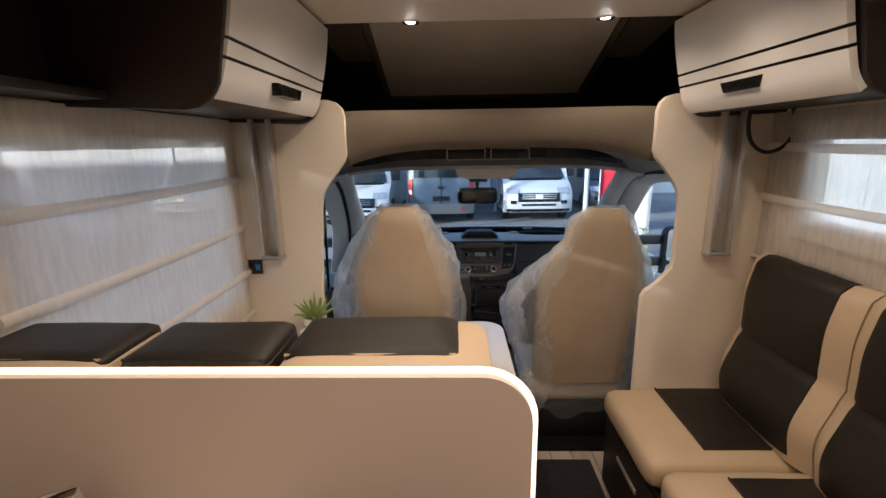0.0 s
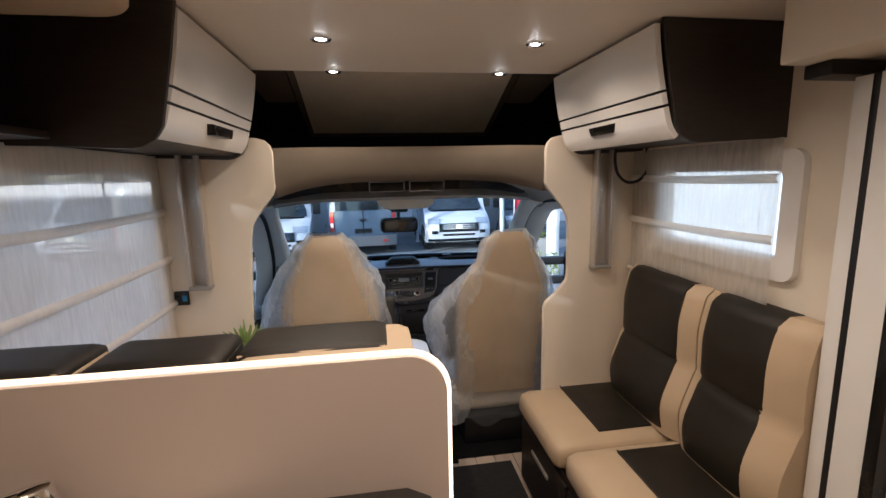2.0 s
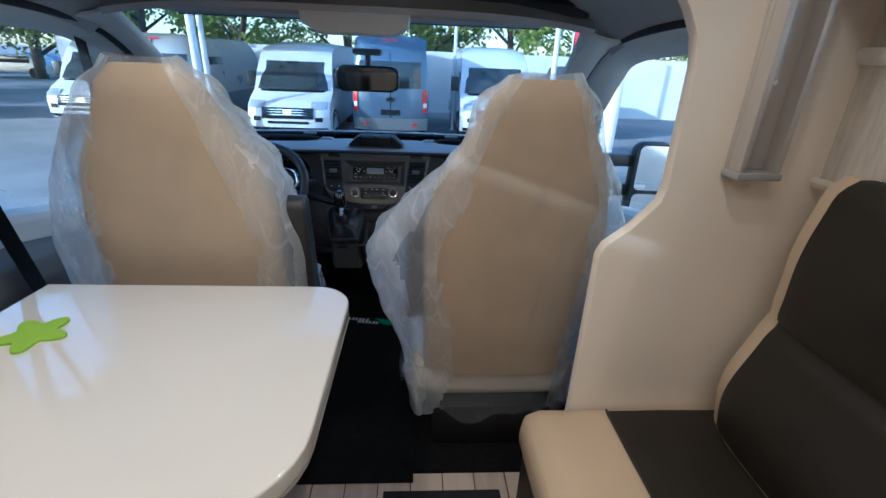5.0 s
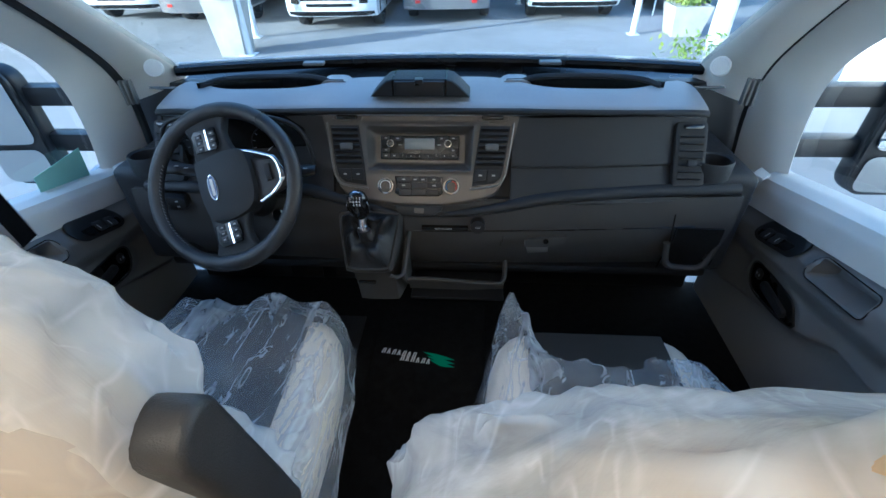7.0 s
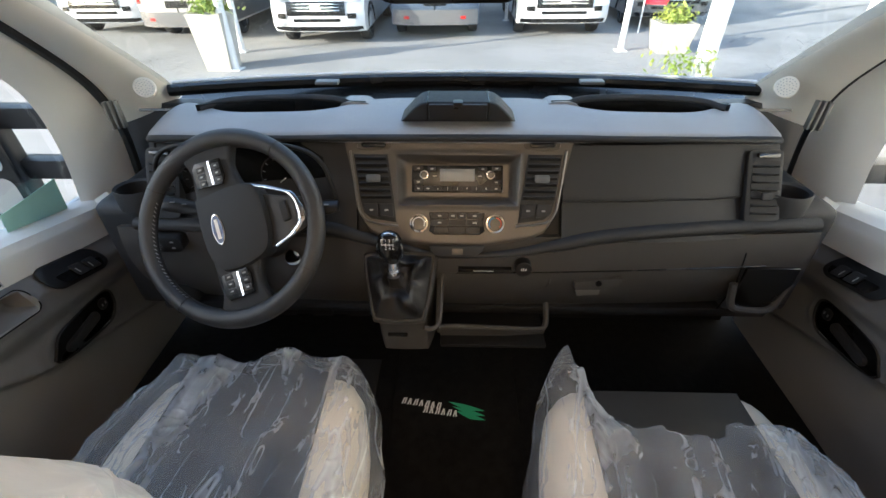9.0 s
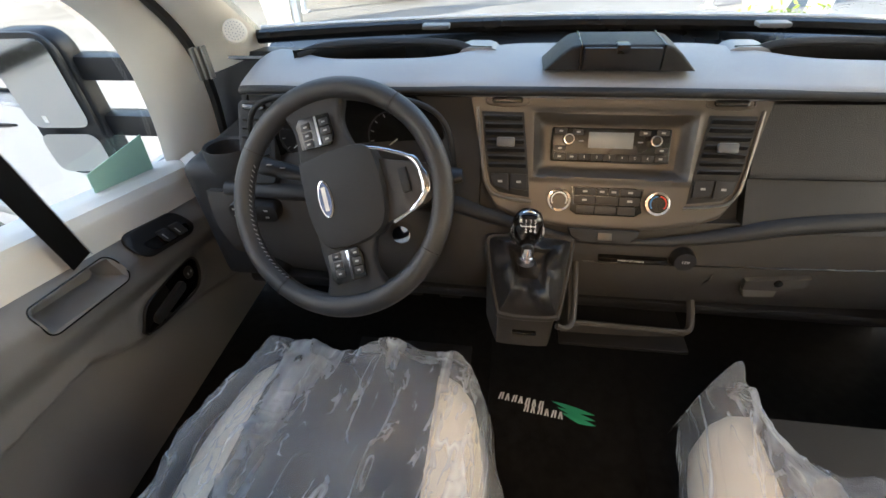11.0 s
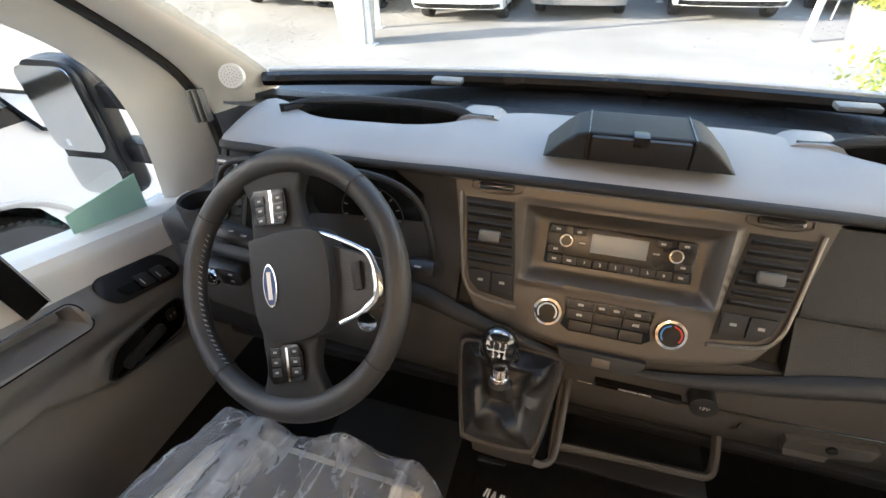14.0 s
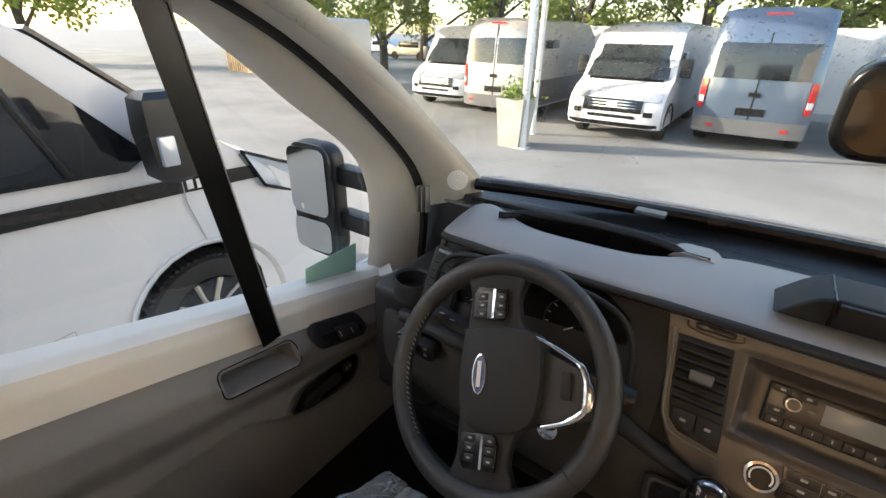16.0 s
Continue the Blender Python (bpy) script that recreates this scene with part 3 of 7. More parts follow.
# ---- overhead cabinets ----
def overhead(s, handle_y, wall):
    t = thing("overhead_cabinet", "overhead cabinet with white gloss flaps and dark brown sides", "cabinet", "overhead cabinets", (s * 0.85, 1.58, 1.56))
    Y0, Y1 = 1.22, 1.935
    prof = [(0.66, 1.60), (0.685, 1.563), (0.715, 1.548), (abs(wall) - 0.002, 1.556), (abs(wall) - 0.002, CEIL - 0.002), (0.610, CEIL - 0.002), (0.632, 1.74)]
    body = prism([(s * a, b) for a, b in prof], "y", Y0 + 0.012, Y1 - 0.012)
    part("body", body, DARK_BROWN, t)
    end = [(0.655, 1.585), (0.675, 1.553), (0.705, 1.537), (0.73, 1.533), (abs(wall) - 0.001, 1.545), (abs(wall) - 0.001, CEIL - 0.001), (0.600, CEIL - 0.001), (0.622, 1.74)]
    for a, b, nm in ((Y0, Y0 + 0.014, "side_panel"), (Y1 - 0.014, Y1, "side_panel")):
        part(nm, prism([(s * p, q) for p, q in end], "y", a, b, 0.003), DARK_BROWN, t, "dark brown side panel")
    face = lambda z: 0.612 + 0.052 * ((CEIL - z) / 0.27) ** 1.5 + 0.03 * max(0, (1.60 - z) / 0.05) ** 2 * 0.6
    def door(z0, z1, nm):
        f = lambda u, v: Vector((s * (face(z0 + (z1 - z0) * v) - 0.012), Y0 + 0.016 + (Y1 - Y0 - 0.032) * u, z0 + (z1 - z0) * v))
        bm = sheet(f, 1, 10, 0.016)
        return part(nm, bm, GLOSS_WHITE, t, "white gloss door panel")
    d = door(1.556, 1.634, "lower_flap")
    door(1.641, 1.672, "middle_flap")
    door(1.679, CEIL - 0.012, "upper_flap")
    hy = handle_y
    xh = s * (face(1.60) - 0.017)
    h = prism([(hy - 0.095, 1.618), (hy + 0.095, 1.618), (hy + 0.075, 1.588), (hy - 0.075, 1.588)], "x", xh - 0.017, xh + 0.017, 0.002)
    part("handle", h, SATIN_BLACK, d, "black recessed handle")
    return t
overhead(1, 1.585, XR)
overhead(-1, 1.575, XL)

# shelf recess and rounded cream unit beside the window cabinet
niche = thing("open_shelf", "dark brown open shelf beside the overhead cabinet", "shelf", at=(-0.85, 0.9, 1.57))
part("bottom_board", box(XL + 0.002, -0.89, 0.45, 1.218, 1.556, 1.574, 0.003), DARK_BROWN, niche)
part("back_board", box(XL + 0.002, XL + 0.016, 0.45, 1.218, 1.576, 1.858), DARK_BROWN, niche)
part("end_panel", box(XL + 0.018, -0.72, 0.45, 0.466, 1.576, 1.80, 0.003), DARK_BROWN, niche)
unit = thing("rounded_ceiling_unit", "cream padded unit with a rounded corner under the ceiling", "ceiling unit", at=(-0.8, 0.7, 1.78))
part("body", prism(rounded(XL + 0.02, -0.62, 0.47, 1.13, 0.09, 6), "z", 1.785, CEIL - 0.002, 0.02, 3), HIDE_CREAM, unit)
rbox = thing("door_head_box", "cream box with a black foot above the entrance door", "cabinet", at=(0.9, 0.8, 1.68))
part("body", box(0.80, XR - 0.002, 0.35, 1.06, 1.70, CEIL - 0.002, 0.008), CREAM_WALL, rbox)
part("foot", box(0.86, XR - 0.004, 0.98, 1.05, 1.665, 1.699, 0.006), BLACK, rbox)

# ---- bed lift rails ----
for s, xa, xb in ((-1, -0.908, -0.833), (1, 0.780, 0.860)):
    t = thing("lift_rail", "vertical aluminium guide rail for the lift bed", "rail", "bed guide rails", ((xa + xb) / 2, 1.92, 1.04))
    part("back_plate", box(xa, xb, 1.926, 1.9385, 1.045, 1.56, 0.002), ALU, t)
    part("flange", box(xa, xa + 0.012, 1.892, 1.9255, 1.045, 1.56, 0.002), ALU, t)
    part("flange", box(xb - 0.012, xb, 1.892, 1.9255, 1.045, 1.56, 0.002), ALU, t)
    part("end_cap", box(xa - 0.003, xb + 0.003, 1.888, 1.9385, 1.030, 1.0445, 0.004), mat("grey_cap", (0.35, 0.34, 0.32), 0.5) if s < 0 else bpy.data.materials["grey_cap"], t, "grey plastic end cap")
    for z in (1.20, 1.38, 1.53):
        part("screw", cyl(((xa + xb) / 2, 1.926, z), ((xa + xb) / 2, 1.923, z), 0.005, seg=12), STEEL, t)

sock = thing("wall_socket", "black double wall socket with a small blue light", "socket", at=(-0.955, 1.94, 0.99))
part("plate", box(-0.985, -0.930, 1.932, 1.9395, 0.963, 1.022, 0.004), BLACK, sock)
part("outlet", box(-0.978, -0.960, 1.930, 1.9318, 0.980, 1.004, 0.001), SATIN_BLACK, sock)
part("outlet", box(-0.955, -0.937, 1.930, 1.9318, 0.980, 1.004, 0.001), BLUE_PRINT, sock)

cable = smoothed([(0.842, 1.86, 1.56), (0.842, 1.86, 1.50), (0.858, 1.858, 1.445), (0.90, 1.855, 1.412), (0.945, 1.85, 1.418), (0.978, 1.845, 1.45), (0.99, 1.845, 1.50), (0.975, 1.85, 1.56)], 6)
tagged(part("cable", tube(cable, 0.0065, 8), RUBBER), "loose loop of black cable hanging under the cabinet", "cable")

# ---- windows and sheer blinds ----
def window(name, s, wall, y0, y1, z0, z1):
    t = thing(name, "motorhome side window in a white plastic frame", "window", at=(wall, (y0 + y1) / 2, z0), kind="structure")
    x0, x1 = sorted((wall - s * 0.001, wall - s * 0.022))
    fr = 0.062
    outer, inner = rounded(y0 - fr, y1 + fr, z0 - fr, z1 + fr, 0.04), rounded(y0, y1, z0, z1, 0.02)
    bm = loft([[(x1 if s < 0 else x0, a, b) for a, b in inner], [(x1 if s < 0 else x0, a, b) for a, b in outer], [(x0 if s < 0 else x1, a, b) for a, b in outer], [(x0 if s < 0 else x1, a, b) for a, b in inner]], cap=False)
    part("window_frame", bm, GLOSS_WHITE, t)
    g = part("pane", box(wall + s * 0.012, wall + s * 0.02, y0 - 0.005, y1 + 0.005, z0 - 0.005, z1 + 0.005), GLASS, t)
    g.visible_shadow = False
    if s < 0:
        part("mullion", box(wall + s * 0.003, wall + s * 0.011, (y0 + y1) / 2 + 0.10, (y0 + y1) / 2 + 0.107, z0, z1), GLOSS_WHITE, t)
    return t
window("window_1", -1, XL, 1.02, 1.86, 0.90, 1.48)
window("window_2", 1, XR, 1.20, 1.75, 1.19, 1.45)

def blind(name, s, wall, y0, y1, z0, z1, bands, cloth):
    t = thing(name, "sheer white roman blind hanging before the window", "blind", "sheer window blinds", (wall - s * 0.03, (y0 + y1) / 2, z0))
    def f(u, v):
        y, z = y0 + (y1 - y0) * u, z0 + (z1 - z0) * v
        return Vector((wall - s * (0.034 + 0.004 * noise.noise(Vector((y * 9, z * 2.5, s))) + 0.003 * math.sin(y * 40 + 3 * z) * (1 - v)), y, z))
    part("fabric", sheet(f, 60, 30), cloth, t)
    for z in bands:
        def g(u, v):
            y = y0 + (y1 - y0) * u
            zz = z + 0.028 * v - 0.006 * math.sin(3.14 * u)
            return Vector((wall - s * (0.040 + 0.007 * math.sin(3.14 * v)), y, zz))
        part("fold", sheet(g, 30, 4), CURTAIN_BAND, t, "denser folded band")
    part("hem", sheet(lambda u, v: Vector((wall - s * (0.040 + 0.006 * math.sin(3.14 * v)), y0 + (y1 - y0) * u, z0 - 0.004 + 0.02 * v)), 30, 4), CURTAIN_BAND, t)
blind("window_blind", 1, XR, 1.195, 1.935, 1.015, 1.545, (1.235, 1.415), CURTAIN)
blind("window_blind", -1, XL, 0.98, 1.935, 0.80, 1.55, (0.96, 1.14, 1.325), CURTAIN_WEST)

# ---- divider panel with lit edge, worktop and sink ----
divider = thing("divider_panel", "cream divider panel with a rounded corner and a warm LED edge", "panel", at=(-0.5, 0.82, 0))
XE, ZT, R = -0.062, 1.146, 0.072
arc = [(XE - R + R * math.cos(a), ZT - R + R * math.sin(a)) for a in [math.pi / 2 * k / 8 for k in range(9)]]
part("board", prism([(XL + 0.002, 0.0), (XE, 0.0)] + arc + [(XL + 0.002, ZT)], "y", 0.806, 0.834), mat("divider_laminate", (0.56, 0.47, 0.41), 0.4, vary=0.03, scale=3), divider)
edge = [Vector((XE + 0.004, 0.82, 0.02)), Vector((XE + 0.004, 0.82, 0.6))] + [Vector((a + 0.004 * math.cos(i * math.pi / 16), 0.82, b + 0.004 * math.sin(i * math.pi / 16))) for i, (a, b) in enumerate(arc)] + [Vector((-0.5, 0.82, ZT + 0.004)), Vector((XL + 0.004, 0.82, ZT + 0.004))]
part("light_edge", tube(edge, 0.0055, 8, flat=0.6, up=(0, 1, 0)), LED, divider, "glowing warm LED strip")

kitchen = thing("kitchen_unit", "kitchen base unit with cream front beside the divider", "cabinet", at=(-0.55, 0.58, 0))
part("body", box(XL + 0.002, -0.12, 0.38, 0.802, 0.0, 0.858, 0.004), CREAM_WALL, kitchen)
def hole_slab(outer, hole, z0, z1):
    n = len(hole)
    c = (sum(p[0] for p in hole) / n, sum(p[1] for p in hole) / n)
    o = []
    for hx, hy in hole:
        dx, dy = hx - c[0], hy - c[1]
        k = min([((outer[0] if dx < 0 else outer[1]) - c[0]) / dx if abs(dx) > 1e-6 else 9e9, ((outer[2] if dy < 0 else outer[3]) - c[1]) / dy if abs(dy) > 1e-6 else 9e9])
        o.append((c[0] + dx * k, c[1] + dy * k))
    return loft([[(a, b, z1) for a, b in hole], [(a, b, z1) for a, b in o], [(a, b, z0) for a, b in o], [(a, b, z0) for a, b in hole], [(a, b, z1) for a, b in hole]], cap=False)
SX, SY, SR = -0.52, 0.60, 0.165
ring = [(SX + SR * math.cos(math.pi * k / 32), SY + SR * math.sin(math.pi * k / 32)) for k in range(64)]
wt = hole_slab((XL + 0.002, -0.10, 0.36, 0.803), ring, 0.862, 0.895)
tagged(part("worktop", wt, WORKTOP), "dark worktop with a round sink cut-out", "worktop")
sink = thing("sink", "round brushed steel kitchen sink set in the worktop", "sink", at=(SX, SY, 0.76))
bowl = [(0.190, 0.897), (0.186, 0.901), (0.160, 0.900), (0.152, 0.89), (0.146, 0.80), (0.12, 0.765), (0.02, 0.76)]
part("bowl", loft([[(SX + r * math.cos(math.pi * k / 24), SY + r * math.sin(math.pi * k / 24), z) for k in range(48)] for r, z in bowl], cap=False), STEEL, sink)
part("drain", cyl((SX, SY, 0.757), (SX, SY, 0.763), 0.03), CHROME, sink)
part("screw", cyl((SX, SY + 0.174, 0.899), (SX, SY + 0.174, 0.9035), 0.004, seg=10), STEEL, sink)
tap = thing("kitchen_tap", "chrome single-lever kitchen mixer tap", "tap", at=(-0.665, 0.735, 0.895))
TX, TY = -0.675, 0.735
part("body", cyl((TX, TY, 0.8955), (TX, TY, 1.005), 0.021, 0.018, w=0.004), CHROME, tap)
part("collar", cyl((TX, TY, 0.895), (TX, TY, 0.905), 0.028, 0.026, w=0.003), CHROME, tap)
part("spout", tube(smoothed([(TX, TY, 0.975), (TX - 0.045, TY - 0.02, 0.985), (TX - 0.09, TY - 0.05, 0.975), (TX - 0.115, TY - 0.065, 0.955)], 5), 0.011, 12), CHROME, tap)
part("lever", loft([[(TX + a + 0.018 * math.cos(q), TY - 0.012 + 0.018 * math.sin(q) * 0.8 + c, z + 0.004 * math.sin(2 * q)) for q in [math.pi * k / 6 for k in range(12)]] for a, c, z in ((0, 0.012, 1.006), (-0.004, 0.008, 1.024), (-0.03, -0.012, 1.026), (-0.085, -0.04, 0.992), (-0.105, -0.045, 0.976))]), CHROME, tap)

# ---- dinette bench behind the divider ----
dinette = thing("dinette_bench", "dark boxed base of the dinette bench", "bench base", at=(-0.55, 1.15, 0))
part("base", box(XL + 0.004, -0.14, 0.84, 1.40, 0.0, 0.36, 0.004), DARK_BROWN, dinette)
dc = thing("dinette_seat_cushion", "cream and dark brown dinette seat cushion", "cushion", at=(-0.55, 1.2, 0.36))
part("pad", cushion(XL + 0.01, -0.13, 0.99, 1.42, 0.362, 0.47, 0.035, 0.012), HIDE_CREAM, dc)
for i, (a, b) in enumerate(((XL + 0.012, -0.728), (-0.722, -0.462), (-0.455, -0.105))):
    t = thing("dinette_back_cushion", "padded dinette backrest with a dark brown top and cream edge", "backrest cushion", "dinette backrests", ((a + b) / 2, 0.95, 0.47))
    part("pad", cushion(a, b, 0.842, 1.06, 0.475, 1.120 + 0.008 * (i == 2), 0.03, 0.005), HIDE_CREAM if i != 1 else HIDE_DARK, t)
    b2 = b - 0.01 if i < 2 else b - 0.055
    part("top_pad", cushion(a + 0.008, b2, 0.895, 1.056, 1.06, 1.130 + 0.008 * (i == 2), 0.018, 0.003), HIDE_DARK, t, "dark brown leatherette pad")
    part("piping", tube([(a + 0.012, 0.905, 1.122 + 0.008 * (i == 2)), ((a + b2) / 2, 0.902, 1.124 + 0.008 * (i == 2)), (b2 - 0.008, 0.905, 1.122 + 0.008 * (i == 2))], 0.003, 6), PIPE_DARK if i == 1 else HIDE_CREAM, t)

# ---- table ----
table = thing("table", "white gloss dinette table with rounded corners on a metal leg", "table", at=(-0.45, 1.75, 0))
TZ = 0.69
def corner(cx, cy, r, a0, a1, n=8):
    return [(cx + r * math.cos(radians(a0 + (a1 - a0) * k / n)), cy + r * math.sin(radians(a0 + (a1 - a0) * k / n))) for k in range(n + 1)]
outline = corner(-0.115, 1.635, 0.15, -90, 0) + corner(-0.055, 2.01, 0.09, 0, 90) + [(-0.686, 2.10), (-0.692, 1.932), (XL + 0.006, 1.932), (XL + 0.006, 1.485)]
part("tabletop", prism(outline, "z", TZ - 0.034, TZ, 0.005, 3), TABLE_MAT, table)
part("rim", prism(outline, "z", TZ - 0.040, TZ - 0.0345), mat("grey_edge", (0.45, 0.42, 0.38), 0.4), table)
part("leg", cyl((-0.35, 1.78, 0.0), (-0.35, 1.78, TZ - 0.04), 0.032, w=0.003), ALU, table)
part("base_plate", cyl((-0.35, 1.78, 0.0), (-0.35, 1.78, 0.02), 0.14, 0.11, 32, 0.004), ALU, table)

block = thing("plant_block", "small white block carrying the plant on the table", "block", at=(-0.70, 1.88, TZ))
part("body", box(-0.765, -0.665, 1.82, 1.92, TZ, TZ + 0.075, 0.006), POT, block)
plant = thing("potted_plant", "small green succulent in a round white pot", "plant", at=(-0.72, 1.875, TZ + 0.075))
PX, PY, PZ = -0.715, 1.87, TZ + 0.0755
part("pot", loft([[(PX + r * math.cos(math.pi * k / 12), PY + r * math.sin(math.pi * k / 12), PZ + z) for k in range(24)] for r, z in ((0.030, 0), (0.040, 0.008), (0.046, 0.03), (0.045, 0.042), (0.040, 0.042), (0.038, 0.034))]), POT, plant)
rng = random.Random(4)
for i in range(26):
    a, lean, ln = i * 2.4, 0.15 + 0.85 * (i / 26), 0.075 + rng.random() * 0.03
    d = Vector((math.cos(a) * lean, math.sin(a) * lean, 1.1 - 0.6 * lean)).normalized()
    p0 = Vector((PX + 0.012 * math.cos(a), PY + 0.012 * math.sin(a), PZ + 0.034))
    pts = [p0, p0 + d * ln * 0.5, p0 + d * ln + Vector((0, 0, 0.008 - 0.02 * lean))]
    part("leaf", tube(smoothed(pts, 3), [0.004, 0.0055, 0.0062, 0.0058, 0.005, 0.003, 0.0008], 6, flat=0.45), LEAF, plant)
def flower(name, x, y, turn, m, word):
    n = 60
    out = [(x + (0.050 + 0.014 * math.cos(5 * a + turn)) * math.cos(a), y + (0.050 + 0.014 * math.cos(5 * a + turn)) * math.sin(a)) for a in [2 * math.pi * k / n for k in range(n)]]
    return tagged(part(name, prism(out, "z", TZ, TZ + 0.006, 0.0015), m), word + " flower-shaped felt coaster lying on the table", "coaster", "flower coasters")
flower("flower_coaster", -0.555, 1.885, 0.5, LIME, "lime green")
flower("flower_coaster", -0.625, 1.785, 1.2, PINK, "bright pink")

# ---- side bench ----
bench = thing("side_bench", "dark brown bench base with drawer fronts", "bench base", at=(0.74, 1.45, 0))
part("base", box(0.475, XR - 0.002, 0.97, YP - 0.002, 0.0, 0.35, 0.004), DARK_BROWN, bench)
for a, b in ((1.44, 1.92), (0.98, 1.42)):
    d = part("drawer_front", box(0.460, 0.474, a, b, 0.03, 0.33, 0.003), DARK_BROWN, bench)
    part("handle", box(0.452, 0.4595, (a + b) / 2 - 0.09, (a + b) / 2 + 0.09, 0.245, 0.262, 0.003), ALU, d, "aluminium handle")
def bench_seat(y0, y1, ins0, ins1, x0):
    t = thing("bench_seat_cushion", "cream leatherette bench cushion with a dark brown inset", "cushion", "side bench cushions", (0.72, (y0 + y1) / 2, 0.35))
    part("pad", cushion(x0, XR - 0.012, y0, y1, 0.352, 0.470, 0.05, 0.005), HIDE_CREAM, t)
    def f(u, v):
        x, y = 0.635 + 0.31 * u, ins0 + (ins1 - ins0) * v
        e = min(u, 1 - u, v, 1 - v)
        return Vector((x, y, 0.4790 + 0.006 * min(1, e * 6) + 0.002 * noise.noise(Vector((x * 8, y * 8, 0)))))
    part("inset", sheet(f, 16, 16, 0.006), HIDE_DARK, t, "dark brown leatherette inset")
    part("piping", tube([(0.635, ins0, 0.482), (0.635, ins1, 0.482)], 0.0028, 6), PIPE_DARK, t)
    return t
bench_seat(1.47, 1.936, 1.53, 1.895, 0.437)
bench_seat(0.975, 1.466, 1.03, 1.40, 0.455)
def bench_back(y0, y1, d0, d1):
    t = thing("bench_back_cushion", "cream leatherette backrest with dark brown padded centre", "backrest cushion", "side bench backrests", (0.93, (y0 + y1) / 2, 0.47))
    def face(z):
        k = (z - 0.47) / 0.58
        return 0.865 + 0.055 * max(0, k) ** 0.9 - 0.042 * math.exp(-((k - 0.22) / 0.20) ** 2) - 0.018 * math.exp(-((k - 0.76) / 0.18) ** 2) + 0.008 * math.exp(-((k - 0.5) / 0.03) ** 2)
    def shell(ya, yb, lift, z0, z1, m, nm, rnd, lab="", cap=0.03):
        def ring(y, e):
            zz = [z0 + (z1 - z0) * k / 22 for k in range(23)]
            pts = [(face(z) - lift + rnd * (1 - e) + cap * max(0, (z - z1 + 0.035) / 0.035) ** 2, y, z) for z in zz]
            return pts + [(XR - 0.014, y, z1), (XR - 0.014, y, z0)]
        ys = [0, 0.04, 0.1, 0.2, 0.35, 0.5, 0.65, 0.8, 0.9, 0.96, 1]
        part(nm, loft([ring(ya + (yb - ya) * u, 1 - abs(2 * u - 1) ** 5) for u in ys]), m, t, lab)
    shell(y0, y1, 0.0, 0.474, 1.05, HIDE_CREAM, "pad", 0.035)
    shell(d0, d1, 0.009, 0.50, 0.7695, HIDE_DARK, "lower_centre", 0.012, "dark brown leatherette panel", 0.004)
    shell(d0, d1, 0.009, 0.7715, 1.052, HIDE_DARK, "upper_centre", 0.012, "dark brown leatherette panel")
    return t
bench_back(1.410, 1.88, 1.475, 1.825)
bench_back(1.003, 1.404, 1.095, 1.345)

# ---- entrance door frame ----
dfr = thing("door_1", "white entrance door frame with black screen guides", "door frame", at=(0.97, 0.9, 0), kind="structure")
part("post", box(0.945, XR - 0.002, 0.955, 0.998, 0.0, 1.664, 0.004), GLOSS_WHITE, dfr)
part("seal", box(0.940, XR - 0.002, 0.935, 0.954, 0.0, 1.664, 0.002), BLACK, dfr)
part("guide", box(0.935, XR - 0.002, 0.86, 0.934, 0.0, 1.664, 0.004), GLOSS_WHITE, dfr)
part("seal", box(0.930, XR - 0.002, 0.83, 0.859, 0.0, 1.664, 0.002), SATIN_BLACK, dfr)
part("door_leaf", box(0.965, XR - 0.002, 0.05, 0.829, 0.0, 1.664, 0.004), GLOSS_WHITE, dfr)

# ---- mats ----
tagged(part("door_mat", box(0.10, 0.455, 0.95, 2.068, 0.0, 0.008, 0.003), MAT_GREY), "dark ribbed runner mat on the floor", "mat")

# ---- cab floor ----
cm = thing("cab_mat", "black carpet mat with a printed dealer emblem on the cab floor", "mat", at=(0, 2.6, 0))
part("carpet", box(-0.19, 0.19, 2.10, 3.30, 0.0, 0.010, 0.004), CARPET, cm)
def flat_bar(x0, x1, y0, y1, z=0.0105):
    return box(x0, x1, y0, y1, z, z + 0.0008)
def stroke(x, y, lean):
    return prism([(x, y), (x + 0.0046, y), (x + 0.0046 + lean, y + 0.021), (x + lean, y + 0.021)], "z", 0.0105, 0.0113)
for n, x0, y0, dy in ((7, -0.164, 3.026, -0.0026), (6, -0.096, 2.996, -0.0022)):
    for k in range(n):
        bm = stroke(x0 + k * 0.0178, y0 + k * dy, 0.007)
        join(bm, stroke(x0 + 0.0085 + k * 0.0178, y0 + k * dy, -0.001 if k % 2 else 0.004))
        part("emblem_bar", bm, LABEL, cm, "white printed mark")
for a, b, d in ((0.0, 0.11, 0.0), (0.012, 0.11, -0.016), (0.02, 0.11, -0.03)):
    bm = sheet(lambda u, v: Vector((a - 0.02 + (b - a) * u, 3.035 + d - 0.030 * u + 0.010 * math.sin(3.1 * u) * (1 - 2 * v) * 0.5 - 0.008 * v * (1 - abs(2 * u - 1)), 0.0112)), 8, 2)
    part("emblem_wave", bm, GREEN_PRINT, cm, "green printed wave")
tagged(part("cab_carpet", box(-1.056, 1.056, 2.14, 3.45, -0.02, -0.001), CARPET), "black carpet of the cab floor", "carpet", kind="structure")
setting("bulkhead", box(-0.98, 0.98, 3.42, 3.46, -0.05, 0.80), BLACK, "black bulkhead behind the dashboard", "wall")

